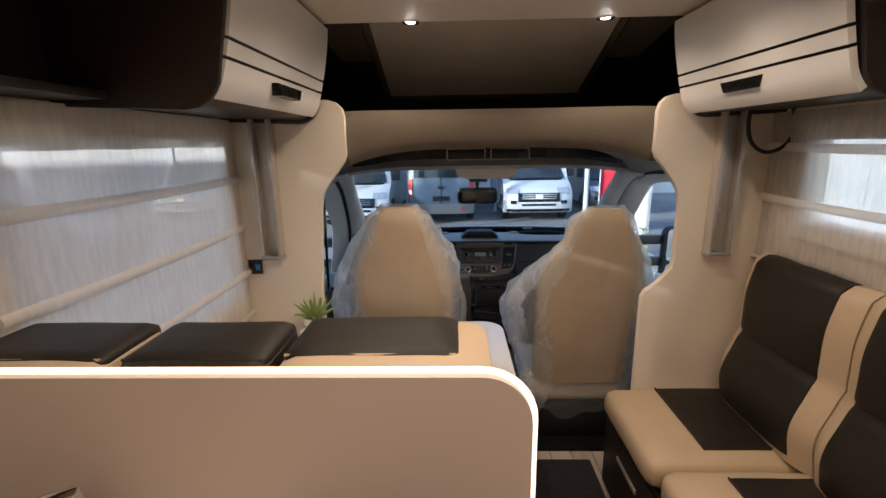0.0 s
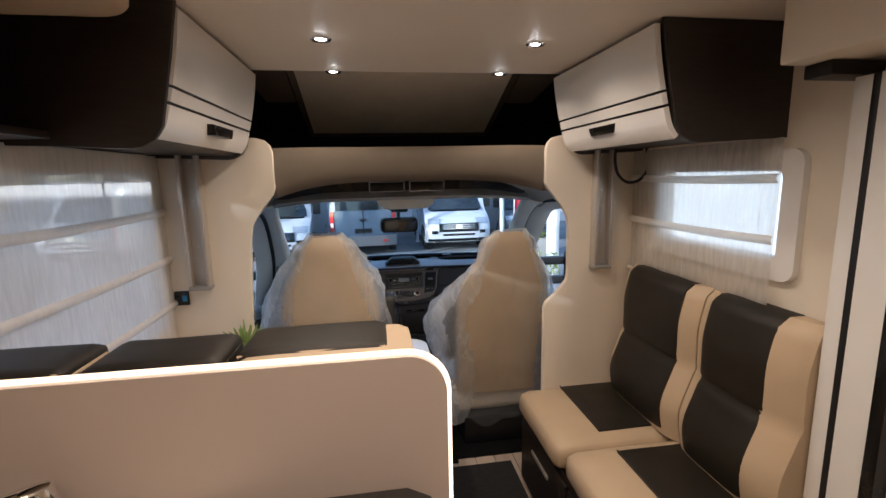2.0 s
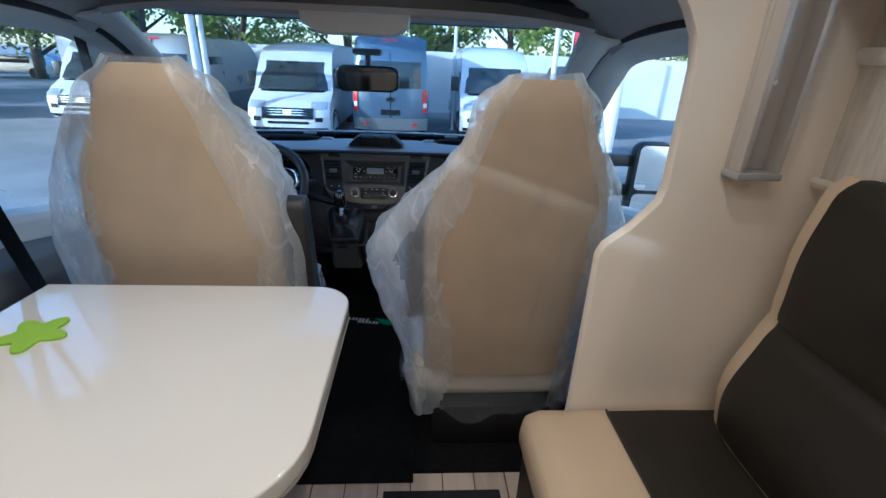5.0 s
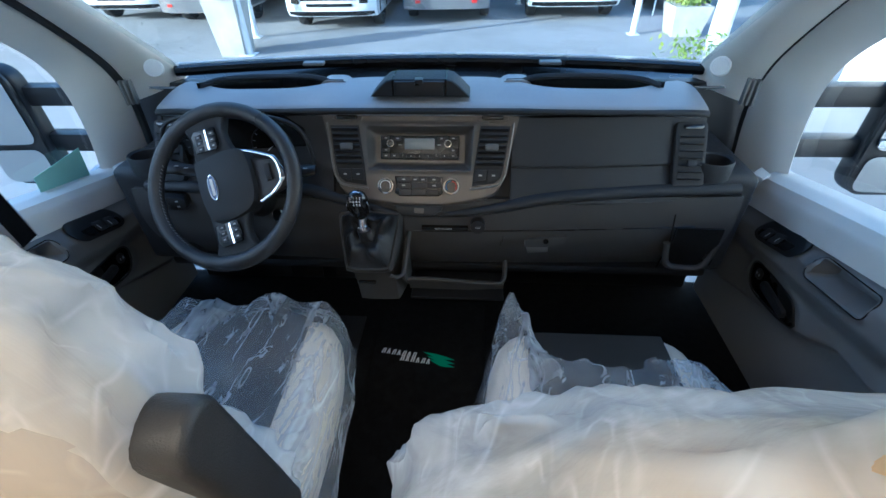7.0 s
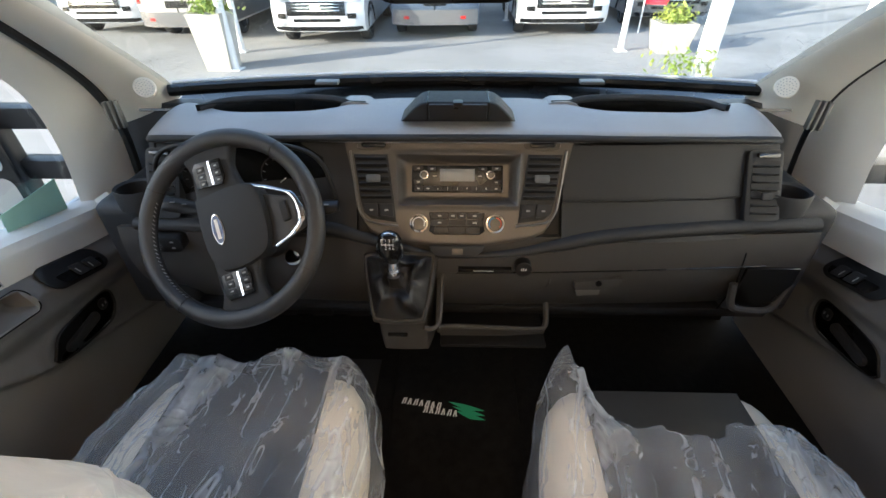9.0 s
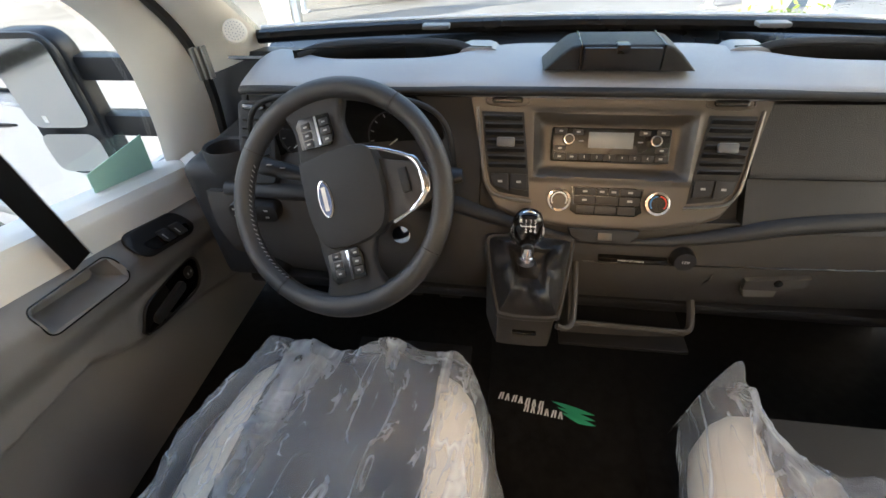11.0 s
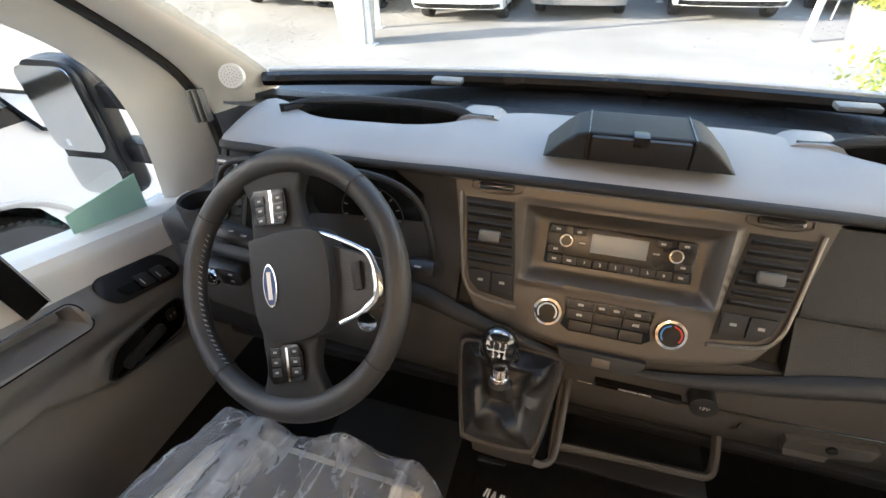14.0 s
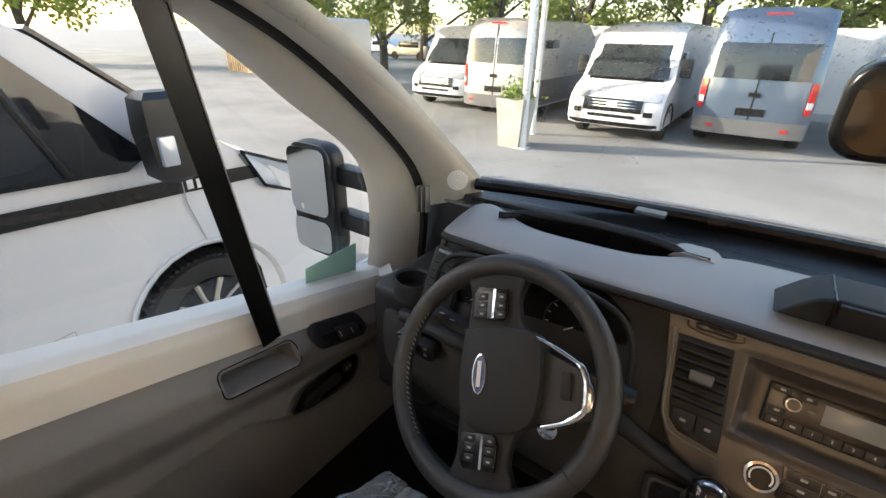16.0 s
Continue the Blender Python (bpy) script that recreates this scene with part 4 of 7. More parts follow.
# ---- dashboard ----
dash = thing("dashboard", "charcoal van dashboard with a grey top pad lightened for sky light and bronze-grey centre", "dashboard", at=(0, 3.2, 0.3))
def lip(x):
    return 3.113 + 0.022 * (abs(x) / 0.745) ** 3, 0.828 - 0.012 * (abs(x) / 0.745) ** 2.5
def top_pad(u, v):
    x = -0.722 + 1.444 * u
    ly, lz = lip(abs(x))
    e = max(0, (abs(x) - 0.665) / 0.057)
    ly += 0.035 * e * e
    far = 3.305 - 0.095 * math.exp(-((abs(x) - 0.43) / 0.19) ** 4)
    y = ly + (far - ly) * v
    z = lz + 0.022 * math.sin(v * 1.45) - 0.014 * e * e - 0.010 * max(0, 1 - v * 8) ** 2
    return Vector((x, y, z))
part("top_pad", sheet(top_pad, 60, 16, 0.012), DASH_TOP, dash, "grained grey top pad, colour lightened for sky light")
def lip_roll(u, v):
    x = -0.722 + 1.444 * u
    ly, lz = lip(abs(x))
    e = max(0, (abs(x) - 0.665) / 0.057)
    ly += 0.035 * e * e
    a = v * math.pi
    return Vector((x, ly + 0.010 - 0.012 * math.sin(a), lz - 0.008 + 0.008 * math.cos(a) - 0.014 * e * e))
part("lip", sheet(lip_roll, 60, 8), DASH, dash)
part("defroster_channel", sheet(lambda u, v: Vector((-0.80 + 1.60 * u, 3.29 + 0.27 * v, 0.828 - 0.035 * math.sin(v * 3.0))), 20, 8, 0.006), SATIN_BLACK, dash, "black channel under the windscreen")
for s in (-1, 1):
    loop = [(s * 0.24, 3.262, 0.838), (s * 0.30, 3.272, 0.858), (s * 0.45, 3.275, 0.860), (s * 0.56, 3.262, 0.856), (s * 0.612, 3.238, 0.846)]
    part("tray_rim", tube(smoothed(loop, 5), 0.008, 8, flat=0.7), DASH, dash)
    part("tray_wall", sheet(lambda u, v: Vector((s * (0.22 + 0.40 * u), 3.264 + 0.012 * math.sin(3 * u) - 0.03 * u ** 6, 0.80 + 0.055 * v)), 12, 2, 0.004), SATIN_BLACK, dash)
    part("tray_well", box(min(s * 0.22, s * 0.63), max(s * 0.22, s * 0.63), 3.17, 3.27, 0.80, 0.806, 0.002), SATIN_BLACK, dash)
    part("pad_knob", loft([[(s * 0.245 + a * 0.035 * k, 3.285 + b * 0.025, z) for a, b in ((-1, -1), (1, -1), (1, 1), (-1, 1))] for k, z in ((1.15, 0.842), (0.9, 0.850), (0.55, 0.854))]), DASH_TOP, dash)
    part("screen_clip", box(s * 0.36 - 0.032, s * 0.36 + 0.032, 3.44, 3.47, 0.842, 0.852, 0.004), mat("clip_grey", (0.16, 0.165, 0.17), 0.4) if s < 0 else bpy.data.materials["clip_grey"], dash)
# phone tray on top
holder = part("phone_holder", prism([(-0.125, 0.845), (0.125, 0.845), (0.098, 0.872), (0.082, 0.884), (0.066, 0.888), (-0.066, 0.888), (-0.082, 0.884), (-0.098, 0.872)], "y", 3.15, 3.235, 0.006, 3), DASH, dash, "folding phone holder")
part("flap", box(-0.062, 0.062, 3.142, 3.152, 0.852, 0.885, 0.003), BLACK, holder)
part("slot", box(-0.010, 0.010, 3.140, 3.165, 0.876, 0.890, 0.001), SATIN_BLACK, holder)
for s in (-1, 1):
    part("seam", box(s * 0.066 - 0.001, s * 0.066 + 0.001, 3.147, 3.236, 0.848, 0.8892), SATIN_BLACK, holder)

def fascia_y(z):
    return 3.037 + 0.57 * (z - 0.657)
# upper fascia panels
def upper(x0, x1, z0, z1, back=0.0):
    def f(u, v):
        x, z = x0 + (x1 - x0) * u, z0 + (z1 - z0) * v
        return Vector((x, fascia_y(z) + back + 0.05 * (abs(x) / 0.745) ** 4 + 0.006 * math.sin(3.14 * v), z))
    return f
def passenger(u, v):
    p = upper(0.232, 0.712, 0.618, 0.804)(u, v)
    k = min(1, max(0, (0.44 - v) / 0.05))
    p.y += 0.010 * k * k * (3 - 2 * k) - 0.014 * max(0, 0.44 - v)
    return p
part("passenger_panel", sheet(passenger, 24, 40, 0.02), DASH, dash, "charcoal passenger panel with a crease")
for s in (-1, 1):
    part("end_cheek", prism([(3.080, 0.650), (3.164, 0.796), (3.30, 0.802), (3.30, 0.650)], "x", *sorted((s * 0.702, s * 0.716)), 0.004), DASH, dash)
part("backing", sheet(upper(-0.262, 0.27, 0.585, 0.812, 0.036), 12, 8, 0.02), DASH, dash)
part("driver_panel", sheet(upper(-0.712, -0.226, 0.62, 0.804, 0.012), 20, 10, 0.02), DASH, dash)
ledge_line = smoothed([(-0.75, 3.062, 0.632), (-0.5, 3.04, 0.640), (-0.30, 3.03, 0.645), (-0.2, 3.02, 0.622), (-0.08, 3.008, 0.596), (0.0, 3.006, 0.588), (0.10, 3.008, 0.592), (0.2, 3.016, 0.606), (0.34, 3.03, 0.630), (0.60, 3.055, 0.640), (0.80, 3.06, 0.646)], 6)
def ledge(u, v):
    k = u * (len(ledge_line) - 1)
    i = min(int(k), len(ledge_line) - 2)
    p = ledge_line[i].lerp(ledge_line[i + 1], k - i)
    w = 0.40 + 0.60 * min(1, max(0, (abs(p.x) - 0.06) / 0.20))
    a = radians(115 - 220 * v)
    return p + Vector((0, 0.004 - 0.020 * max(-0.2, math.cos(a)) * w, 0.016 * math.sin(a) * w))
part("shelf_ledge", sheet(ledge, 64, 12), DASH, dash, "dark rounded ledge")
def lower(u, v):
    x = -0.80 + 1.62 * u
    z = 0.36 + 0.265 * v
    return Vector((x, 3.045 + 0.03 * (abs(x) / 0.8) ** 2 - 0.03 * math.sin(2.6 * v) + 0.05 * (1 - v) ** 2, z))
part("lower_panel", sheet(lower, 40, 14, 0.02), DASH_LOW, dash, "grey grained lower panel")
part("underside", box(-0.80, 0.82, 3.08, 3.41, 0.34, 0.37, 0.01), BLACK, dash)
part("fill", box(-0.69, 0.69, 3.20, 3.41, 0.38, 0.80, 0.02), BLACK, dash)
for x in (0.222,):
    part("panel_gap", tube([lower((x + 0.80) / 1.62, 0.93) + Vector((0, -0.002, 0)), lower((x + 0.8) / 1.62, 0.5) + Vector((0, -0.002, 0)), lower((x - 0.03 + 0.8) / 1.62, 0.0) + Vector((0, -0.002, 0))], 0.002, 6), SATIN_BLACK, dash)
glove = part("glove_handle", prism([(0.280, 0.505), (0.388, 0.520), (0.386, 0.496), (0.345, 0.484), (0.282, 0.482)], "y", 3.018, 3.040, 0.003), DASH_LOW, dash, "glovebox latch")
part("grip", prism([(0.286, 0.480), (0.345, 0.482), (0.345, 0.464), (0.292, 0.460)], "y", 3.022, 3.042, 0.003), SATIN_TRIM, glove, "pale latch grip")
part("lock", cyl((0.335, 3.019, 0.505), (0.335, 3.014, 0.505), 0.007, seg=14), SATIN_BLACK, glove)
part("glove_line", tube([lower((x + 0.80) / 1.62, (0.532 + 0.02 * (x - 0.2) - 0.36) / 0.265) + Vector((0, -0.001, 0)) for x in (-0.02, 0.05, 0.12, 0.22, 0.35, 0.5, 0.62, 0.72)], 0.0016, 6), SATIN_BLACK, dash)
part("glove_line", tube([(0.655, 3.035, 0.585), (0.665, 3.035, 0.50), (0.66, 3.05, 0.40)], 0.0018, 6), SATIN_BLACK, dash)
part("footwell_pocket", tube(smoothed([(0.655, 3.03, 0.50), (0.665, 3.02, 0.44), (0.70, 3.02, 0.425), (0.76, 3.02, 0.43), (0.785, 3.03, 0.50)], 5), 0.009, 8), DASH_LOW, dash)
# Flat black plate inside the rim, for the shade in the pocket.
part("pocket_shade", box(0.665, 0.785, 3.022, 3.03, 0.43, 0.55, 0.003), SATIN_BLACK, dash)
# cup holders at both ends
for s in (-1, 1):
    cx, cy = s * 0.742 - 0.006, 3.105
    rim = loft([[(cx + r * math.cos(math.pi * k / 16), cy + r * math.sin(math.pi * k / 16) * 0.85, z) for k in range(32)] for r, z in ((0.050, 0.66), (0.051, 0.704), (0.048, 0.708), (0.042, 0.704), (0.038, 0.66), (0.01, 0.64))], cap=False)
    part("cup_holder", rim, DASH, dash, "round cup holder")
    part("end_body", box(min(s * 0.69, s * 0.86), max(s * 0.69, s * 0.86), 3.075, 3.40, 0.36, 0.672, 0.03, 3), DASH, dash)
# ---- centre stack, in its own tilted frame ----
V, N = Vector((0, 0.57, 1)).normalized(), Vector((0, -1, 0.57)).normalized()
STACK = Matrix(((1, V.x, N.x, 0.0), (0, V.y, N.y, 3.037), (0, V.z, N.z, 0.657), (0, 0, 0, 1)))
def on_stack(bm):
    bm.transform(STACK)
    return bm
def sbox(x0, x1, v0, v1, n0, n1, w=0.0):
    return on_stack(box(x0, x1, v0, v1, n0, n1, w))
def splate(out, n0, n1, w=0.0):
    return on_stack(prism(out, "z", n0, n1, w))
def fascia(u, v):
    x = -0.236 + 0.474 * u
    lo = float(np.interp(abs(x), [0, 0.06, 0.17, 0.206, 0.222, 0.238], [-0.053, -0.052, -0.036, -0.022, 0.0, 0.05]))
    q = lo + (0.188 - lo) * v
    d = max(abs(x) - 0.134, abs(q - 0.094) - 0.056)
    k = min(1, max(0, -d / 0.020))
    edge = min(1, max(0, (q - lo) / 0.008))
    x *= 0.93 + 0.13 * v if abs(x) > 0.15 else 1 + (0.13 * v - 0.07) * max(0, (abs(x) - 0.10) / 0.05)
    return STACK @ Vector((x, q, -0.022 * k * k * (3 - 2 * k) - 0.005 * (1 - edge) ** 2 + 0.003 * math.exp(-(d / 0.005) ** 2)))
stack = part("centre_fascia", sheet(fascia, 96, 60), BRONZE, dash, "bronze-grey centre fascia with a recess for the radio")
RAD = STACK.copy()
STACK = STACK @ Matrix.Translation((0, 0, -0.013)) @ Matrix.Translation((0, 0.097, 0)) @ Matrix.Scale(1.06, 4) @ Matrix.Translation((0, -0.099, 0))
radio = part("radio", sbox(-0.095, 0.095, 0.071, 0.127, -0.02, 0.004, 0.003), SATIN_BLACK, dash, "black car radio with two knobs")
part("display", sbox(-0.036, 0.036, 0.094, 0.120, 0.004, 0.0056, 0.001), LCD, radio, "grey display")
for s in (-1, 1):
    o = STACK @ Vector((s * 0.0685, 0.107, 0.004))
    part("knob", cyl(o, o + N * 0.014, 0.0105, 0.0095, 28, 0.001), CHROME, radio, "chrome-ringed knob")
    part("knob_face", cyl(o + N * 0.0141, o + N * 0.0152, 0.0072, seg=24), SATIN_BLACK, radio)
for k in range(9):
    part("button", sbox(-0.090 + k * 0.0202, -0.0715 + k * 0.0202, 0.0735, 0.0845, 0.004, 0.0065, 0.001), BLACK, radio)
    if 1 < k < 8:
        part("digit", text_mesh(str(k - 1), 0.006, STACK @ Matrix.Translation((-0.0807 + k * 0.0202, 0.079, 0.0066)), 0.0001), LABEL, radio, smooth=False)
    else:
        part("mark", sbox(-0.084 + k * 0.0202, -0.078 + k * 0.0202, 0.0775, 0.0805, 0.0066, 0.0068), ICON, radio)
for s in (-1, 1):
    for v in (0.092, 0.120):
        part("button", sbox(s * 0.081 - 0.010, s * 0.081 + 0.010, v - 0.004, v + 0.005, 0.004, 0.006, 0.001), BLACK, radio)
        part("mark", sbox(s * 0.081 - 0.003, s * 0.081 + 0.003, v - 0.001, v + 0.002, 0.0061, 0.0064), ICON, radio)
    part("button", sbox(s * 0.053 - 0.009, s * 0.053 + 0.009, 0.115, 0.124, 0.004, 0.006, 0.001), BLACK, radio)
    part("mark", sbox(s * 0.053 - 0.003, s * 0.053 + 0.003, 0.118, 0.121, 0.0061, 0.0064), ICON, radio)
    part("mark", sbox(s * 0.047 - 0.004, s * 0.047 + 0.004, 0.104, 0.106, 0.0041, 0.0046), ICON, radio)
STACK = RAD
# centre vents: tall, narrowing downwards, with two buttons under each
for s in (-1, 1):
    def side_x(v, inner):
        """The vent's inner or outer edge at height v."""
        return s * (0.139 + 0.014 * (v - 0.05) / 0.1 if inner else 0.214 + 0.014 * (v - 0.05) / 0.1)
    out = [(side_x(0.150, True), 0.150), (side_x(0.150, False), 0.150), (side_x(0.05, False), 0.05), (s * 0.206, 0.022), (s * 0.190, 0.008), (s * 0.134, 0.000), (side_x(0.05, True), 0.05)]
    v = part("air_vent", splate(out[::-s], -0.006, 0.002, 0.003), RUBBER, stack, "centre air vent")
    for k in range(7):
        p = 0.056 + k * 0.0138
        a, b = sorted((side_x(p, True) + s * 0.004, side_x(p, False) - s * 0.004))
        bm = box(a, b, -0.0018, 0.0018, -0.006, 0.008, 0.001)
        bm.transform(Matrix.Translation((0, p, 0.004)) @ Matrix.Rotation(radians(-28), 4, "X"))
        part("slat", on_stack(bm), DASH, v)
    c = (side_x(0.09, True) + side_x(0.09, False)) / 2
    part("tab", sbox(c - 0.016, c + 0.016, 0.088, 0.105, 0.010, 0.020, 0.004), TAB_GREY, v, "grey slider tab")
    line = [(side_x(0.155, False) + s * 0.006, 0.157, 0.003), (side_x(0.05, False) + s * 0.006, 0.05, 0.003), (s * 0.212, 0.020, 0.003), (s * 0.193, 0.002, 0.003), (s * 0.130, -0.007, 0.003)]
    part("trim", on_stack(tube(smoothed(line, 4), 0.0030, 8)), SATIN_TRIM, v, "satin metal trim line")
    for j in range(2):
        a = 0.138 + 0.033 * j
        out = [(s * (a + 0.001), 0.012), (s * (a + 0.031), 0.017 + 0.004 * j), (s * (a + 0.034), 0.042), (s * (a + 0.003), 0.042)]
        part("button", splate(out[::s], 0.003, 0.0085, 0.002), DASH, v)
        part("mark", sbox(s * (a + 0.017) - 0.004, s * (a + 0.017) + 0.004, 0.026, 0.030, 0.0087, 0.0090), ICON, v)
    part("pull_tab", splate(rounded(s * 0.183 - 0.027, s * 0.183 + 0.027, 0.1635, 0.1745, 0.005), 0.0, 0.009, 0.004), GLOSS_DARK, stack, "glossy dark oval tab")
    part("tab_surround", on_stack(tube([(s * 0.183 + 0.036 * math.cos(q) * (1 + 0.18 * abs(math.sin(2 * q))), 0.169 + 0.0100 * math.sin(q), 0.0005) for q in [2 * math.pi * j / 32 for j in range(32)]], 0.0016, 6, closed=True)), BRONZE, stack)
    c = STACK @ Vector((s * 0.083, 0.0, 0.0))
    k = part("climate_knob", cyl(c, c + N * 0.016, 0.0215, 0.0205, 36, 0.001), CHROME, stack, "chrome-ringed climate knob")
    part("knob_face", cyl(c + N * 0.0161, c + N * 0.0175, 0.0165, seg=32), SATIN_BLACK, k)
    def arc_bar(a0, a1, m):
        q = [c + N * 0.0182 + (Vector((1, 0, 0)) * math.cos(radians(x)) + V * math.sin(radians(x))) * 0.013 for x in range(a0, a1 + 1, 15)]
        part("scale", tube(q, 0.0011, 6), m, k)
    if s > 0:
        arc_bar(100, 220, BLUE_PRINT)
        arc_bar(-40, 80, RED_PRINT)
    else:
        arc_bar(-30, 210, LABEL)
# end vents, leaning back with the fascia
for s in (-1, 1):
    fr = part("air_vent", splate(rounded(min(s * 0.632, s * 0.708), max(s * 0.632, s * 0.708), 0.004, 0.164, 0.012), -0.040, -0.016, 0.003), DASH, dash, "end air vent")
    part("vent_dark", splate(rounded(min(s * 0.641, s * 0.700), max(s * 0.641, s * 0.700), 0.016, 0.140, 0.008), -0.016, -0.0150, 0.0), RUBBER, fr)
    for k in range(7):
        bm = box(min(s * 0.643, s * 0.698), max(s * 0.643, s * 0.698), -0.0016, 0.0016, -0.004, 0.004, 0.001)
        bm.transform(Matrix.Translation((0, 0.026 + k * 0.017, -0.0135)) @ Matrix.Rotation(radians(-28), 4, "X"))
        part("slat", on_stack(bm), DASH, fr)
    part("tab", sbox(s * 0.671 - 0.012, s * 0.671 + 0.012, 0.055, 0.071, -0.009, -0.003, 0.003), DASH, fr)
    part("top_tab", splate(rounded(s * 0.671 - 0.024, s * 0.671 + 0.024, 0.146, 0.157, 0.005), -0.016, -0.008, 0.003), GLOSS_DARK, fr)
pan = part("climate_panel", splate([(-0.062, 0.024), (0.062, 0.024), (0.058, 0.0), (0.062, -0.018), (0.05, -0.026), (-0.05, -0.026), (-0.062, -0.018), (-0.058, 0.0)], 0.0, 0.004, 0.002), SATIN_BLACK, stack, "black climate button panel")
for x0, x1, v0, v1 in ((-0.056, -0.020, 0.010, 0.022), (-0.056, -0.020, -0.006, 0.008), (-0.018, 0.0, 0.010, 0.022), (0.002, 0.020, 0.010, 0.022), (-0.018, 0.020, -0.006, 0.008), (0.022, 0.056, 0.010, 0.022), (0.022, 0.056, -0.006, 0.008), (-0.05, -0.02, -0.023, -0.009), (-0.018, 0.018, -0.023, -0.009), (0.02, 0.05, -0.023, -0.009)):
    part("button", sbox(x0, x1, v0, v1, 0.004, 0.0065, 0.001), BLACK, pan)
    if x1 - x0 < 0.037 and v0 > -0.02:
        part("mark", sbox((x0 + x1) / 2 - 0.004, (x0 + x1) / 2 + 0.004, (v0 + v1) / 2 - 0.0015, (v0 + v1) / 2 + 0.002, 0.0066, 0.0069), ICON, pan)
part("letters", text_mesh("A/C", 0.006, STACK @ Matrix.Translation((0.039, 0.001, 0.0067)), 0.0001), LABEL, pan, smooth=False)
part("switch_strip", splate([(-0.062, -0.050), (0.062, -0.050), (0.058, -0.062), (0.040, -0.074), (-0.040, -0.074), (-0.055, -0.066)], -0.02, 0.010, 0.004), DASH, stack, "lower switch strip")
part("switch", sbox(-0.010, 0.014, -0.069, -0.056, 0.010, 0.012, 0.001), BRONZE, stack)
slot = part("card_slot", box(0.004, 0.127, 3.008, 3.020, 0.541, 0.550, 0.001), SATIN_BLACK, dash, "black slot with a white line of print")
part("print", text_mesh("PASSENGER AIRBAG", 0.0052, Matrix.Translation((0.062, 3.0075, 0.5455)) @ Matrix.Rotation(radians(90), 4, "X"), 0.0001), LABEL, slot, smooth=False)
s12 = part("power_socket", cyl((0.152, 3.025, 0.555), (0.152, 2.998, 0.558), 0.0205, 0.019, 32, 0.002), BLACK, dash, "twelve-volt socket cap")
part("print", text_mesh("12V", 0.009, Matrix.Translation((0.152, 2.9975, 0.558)) @ Matrix.Rotation(radians(90), 4, "X"), 0.0001), LABEL, s12, smooth=False)

# ---- gear console ----
con = thing("gear_console", "grey console with a gear lever and storage bin", "console", at=(-0.14, 2.95, 0.29))
CT, CN = Vector((0, 0.725, 0.689)), Vector((0, -0.689, 0.725))
CON = Matrix(((1, 0, 0, -0.128), (0, CT.y, CN.y, 2.953), (0, CT.z, CN.z, 0.545), (0, 0, 0, 1)))
mouth = smoothed([(a, b, 0) for a, b in ((-0.066, 0.066), (0.0, 0.070), (0.066, 0.066), (0.073, 0.055), (0.066, 0.0), (0.056, -0.060), (0.046, -0.071), (0.0, -0.074), (-0.042, -0.071), (-0.050, -0.060), (-0.064, 0.0), (-0.073, 0.055), (-0.066, 0.066))], 6)[:-1]
def mouth_ring(k, n, dt=0.0):
    return [CON @ Vector((p.x * k, p.y * k + dt, n)) for p in mouth]
shell = [mouth_ring(0.98, -0.012), mouth_ring(1.0, 0.002), mouth_ring(1.06, 0.004), mouth_ring(1.12, -0.003), mouth_ring(1.14, -0.014)]
for z, k in ((0.44, 0.55), (0.36, 0.85), (0.32, 1.0)):
    shell.append([a.lerp(Vector((a.x * 0.96 - 0.004, 2.955 + 0.12 * (a.y - 2.89) / 0.14, z)), k) if a.z > z else Vector((a.x, a.y + 0.02 * k, z)) for a in mouth_ring(1.12, -0.02)])
part("housing", loft(shell, cap=False), DASH_LOW, con)
part("catch", box(-0.150, -0.106, 2.885, 2.893, 0.455, 0.461, 0.002), SATIN_BLACK, con)
NK = Vector((-0.134, 2.943, 0.583))
boot = []
for f, k, lift in ((0.0, 1.0, 0.0035), (0.06, 0.97, 0.007), (0.12, 0.92, 0.012), (0.2, 0.86, 0.018), (0.28, 0.79, 0.023), (0.36, 0.71, 0.029), (0.44, 0.63, 0.034), (0.5, 0.57, 0.037), (0.56, 0.51, 0.037), (0.62, 0.46, 0.034), (0.68, 0.42, 0.029), (0.74, 0.37, 0.025), (0.8, 0.31, 0.024), (0.88, 0.26, 0.032), (1.0, 0.20, 0.040)):
    ring = []
    for p in mouth:
        a = math.atan2(p.y, p.x)
        fold = math.exp(-((f - 0.48) / 0.22) ** 2)
        w = 0.55 * abs(math.sin(2 * a + 0.5)) ** 3 + 0.35 * abs(math.sin(3.5 * a + 1.9 + 2 * f)) ** 4
        r = k * (1 + 0.24 * fold * (w - 0.25))
        q = CON @ Vector((p.x * r, p.y * r + 0.018 * f, lift * 0.9 + 0.030 * fold * (w - 0.15)))
        if f > 0.8:
            q = q.lerp(Vector((NK.x + 0.016 * math.cos(a), NK.y + 0.016 * math.sin(a), NK.z - 0.030 + 0.16 * (f - 0.8))), min(1, (f - 0.75) * 4))
        ring.append(q)
    boot.append(ring)
part("gaiter", loft(boot), GAITER, con, "creased black leather gaiter")
part("collar", cyl(NK + Vector((0, 0, -0.006)), NK + Vector((0, 0.004, 0.034)), 0.0125, 0.0115, 28, 0.002), CHROME, con, "chrome collar")
part("collar_ring", cyl(NK + Vector((0, 0.001, 0.010)), NK + Vector((0, 0.0015, 0.014)), 0.0145, 0.0145, 28, 0.001), CHROME, con)
KM = Matrix.Translation((-0.137, 2.948, 0.655)) @ Matrix.Rotation(radians(12), 4, "X")
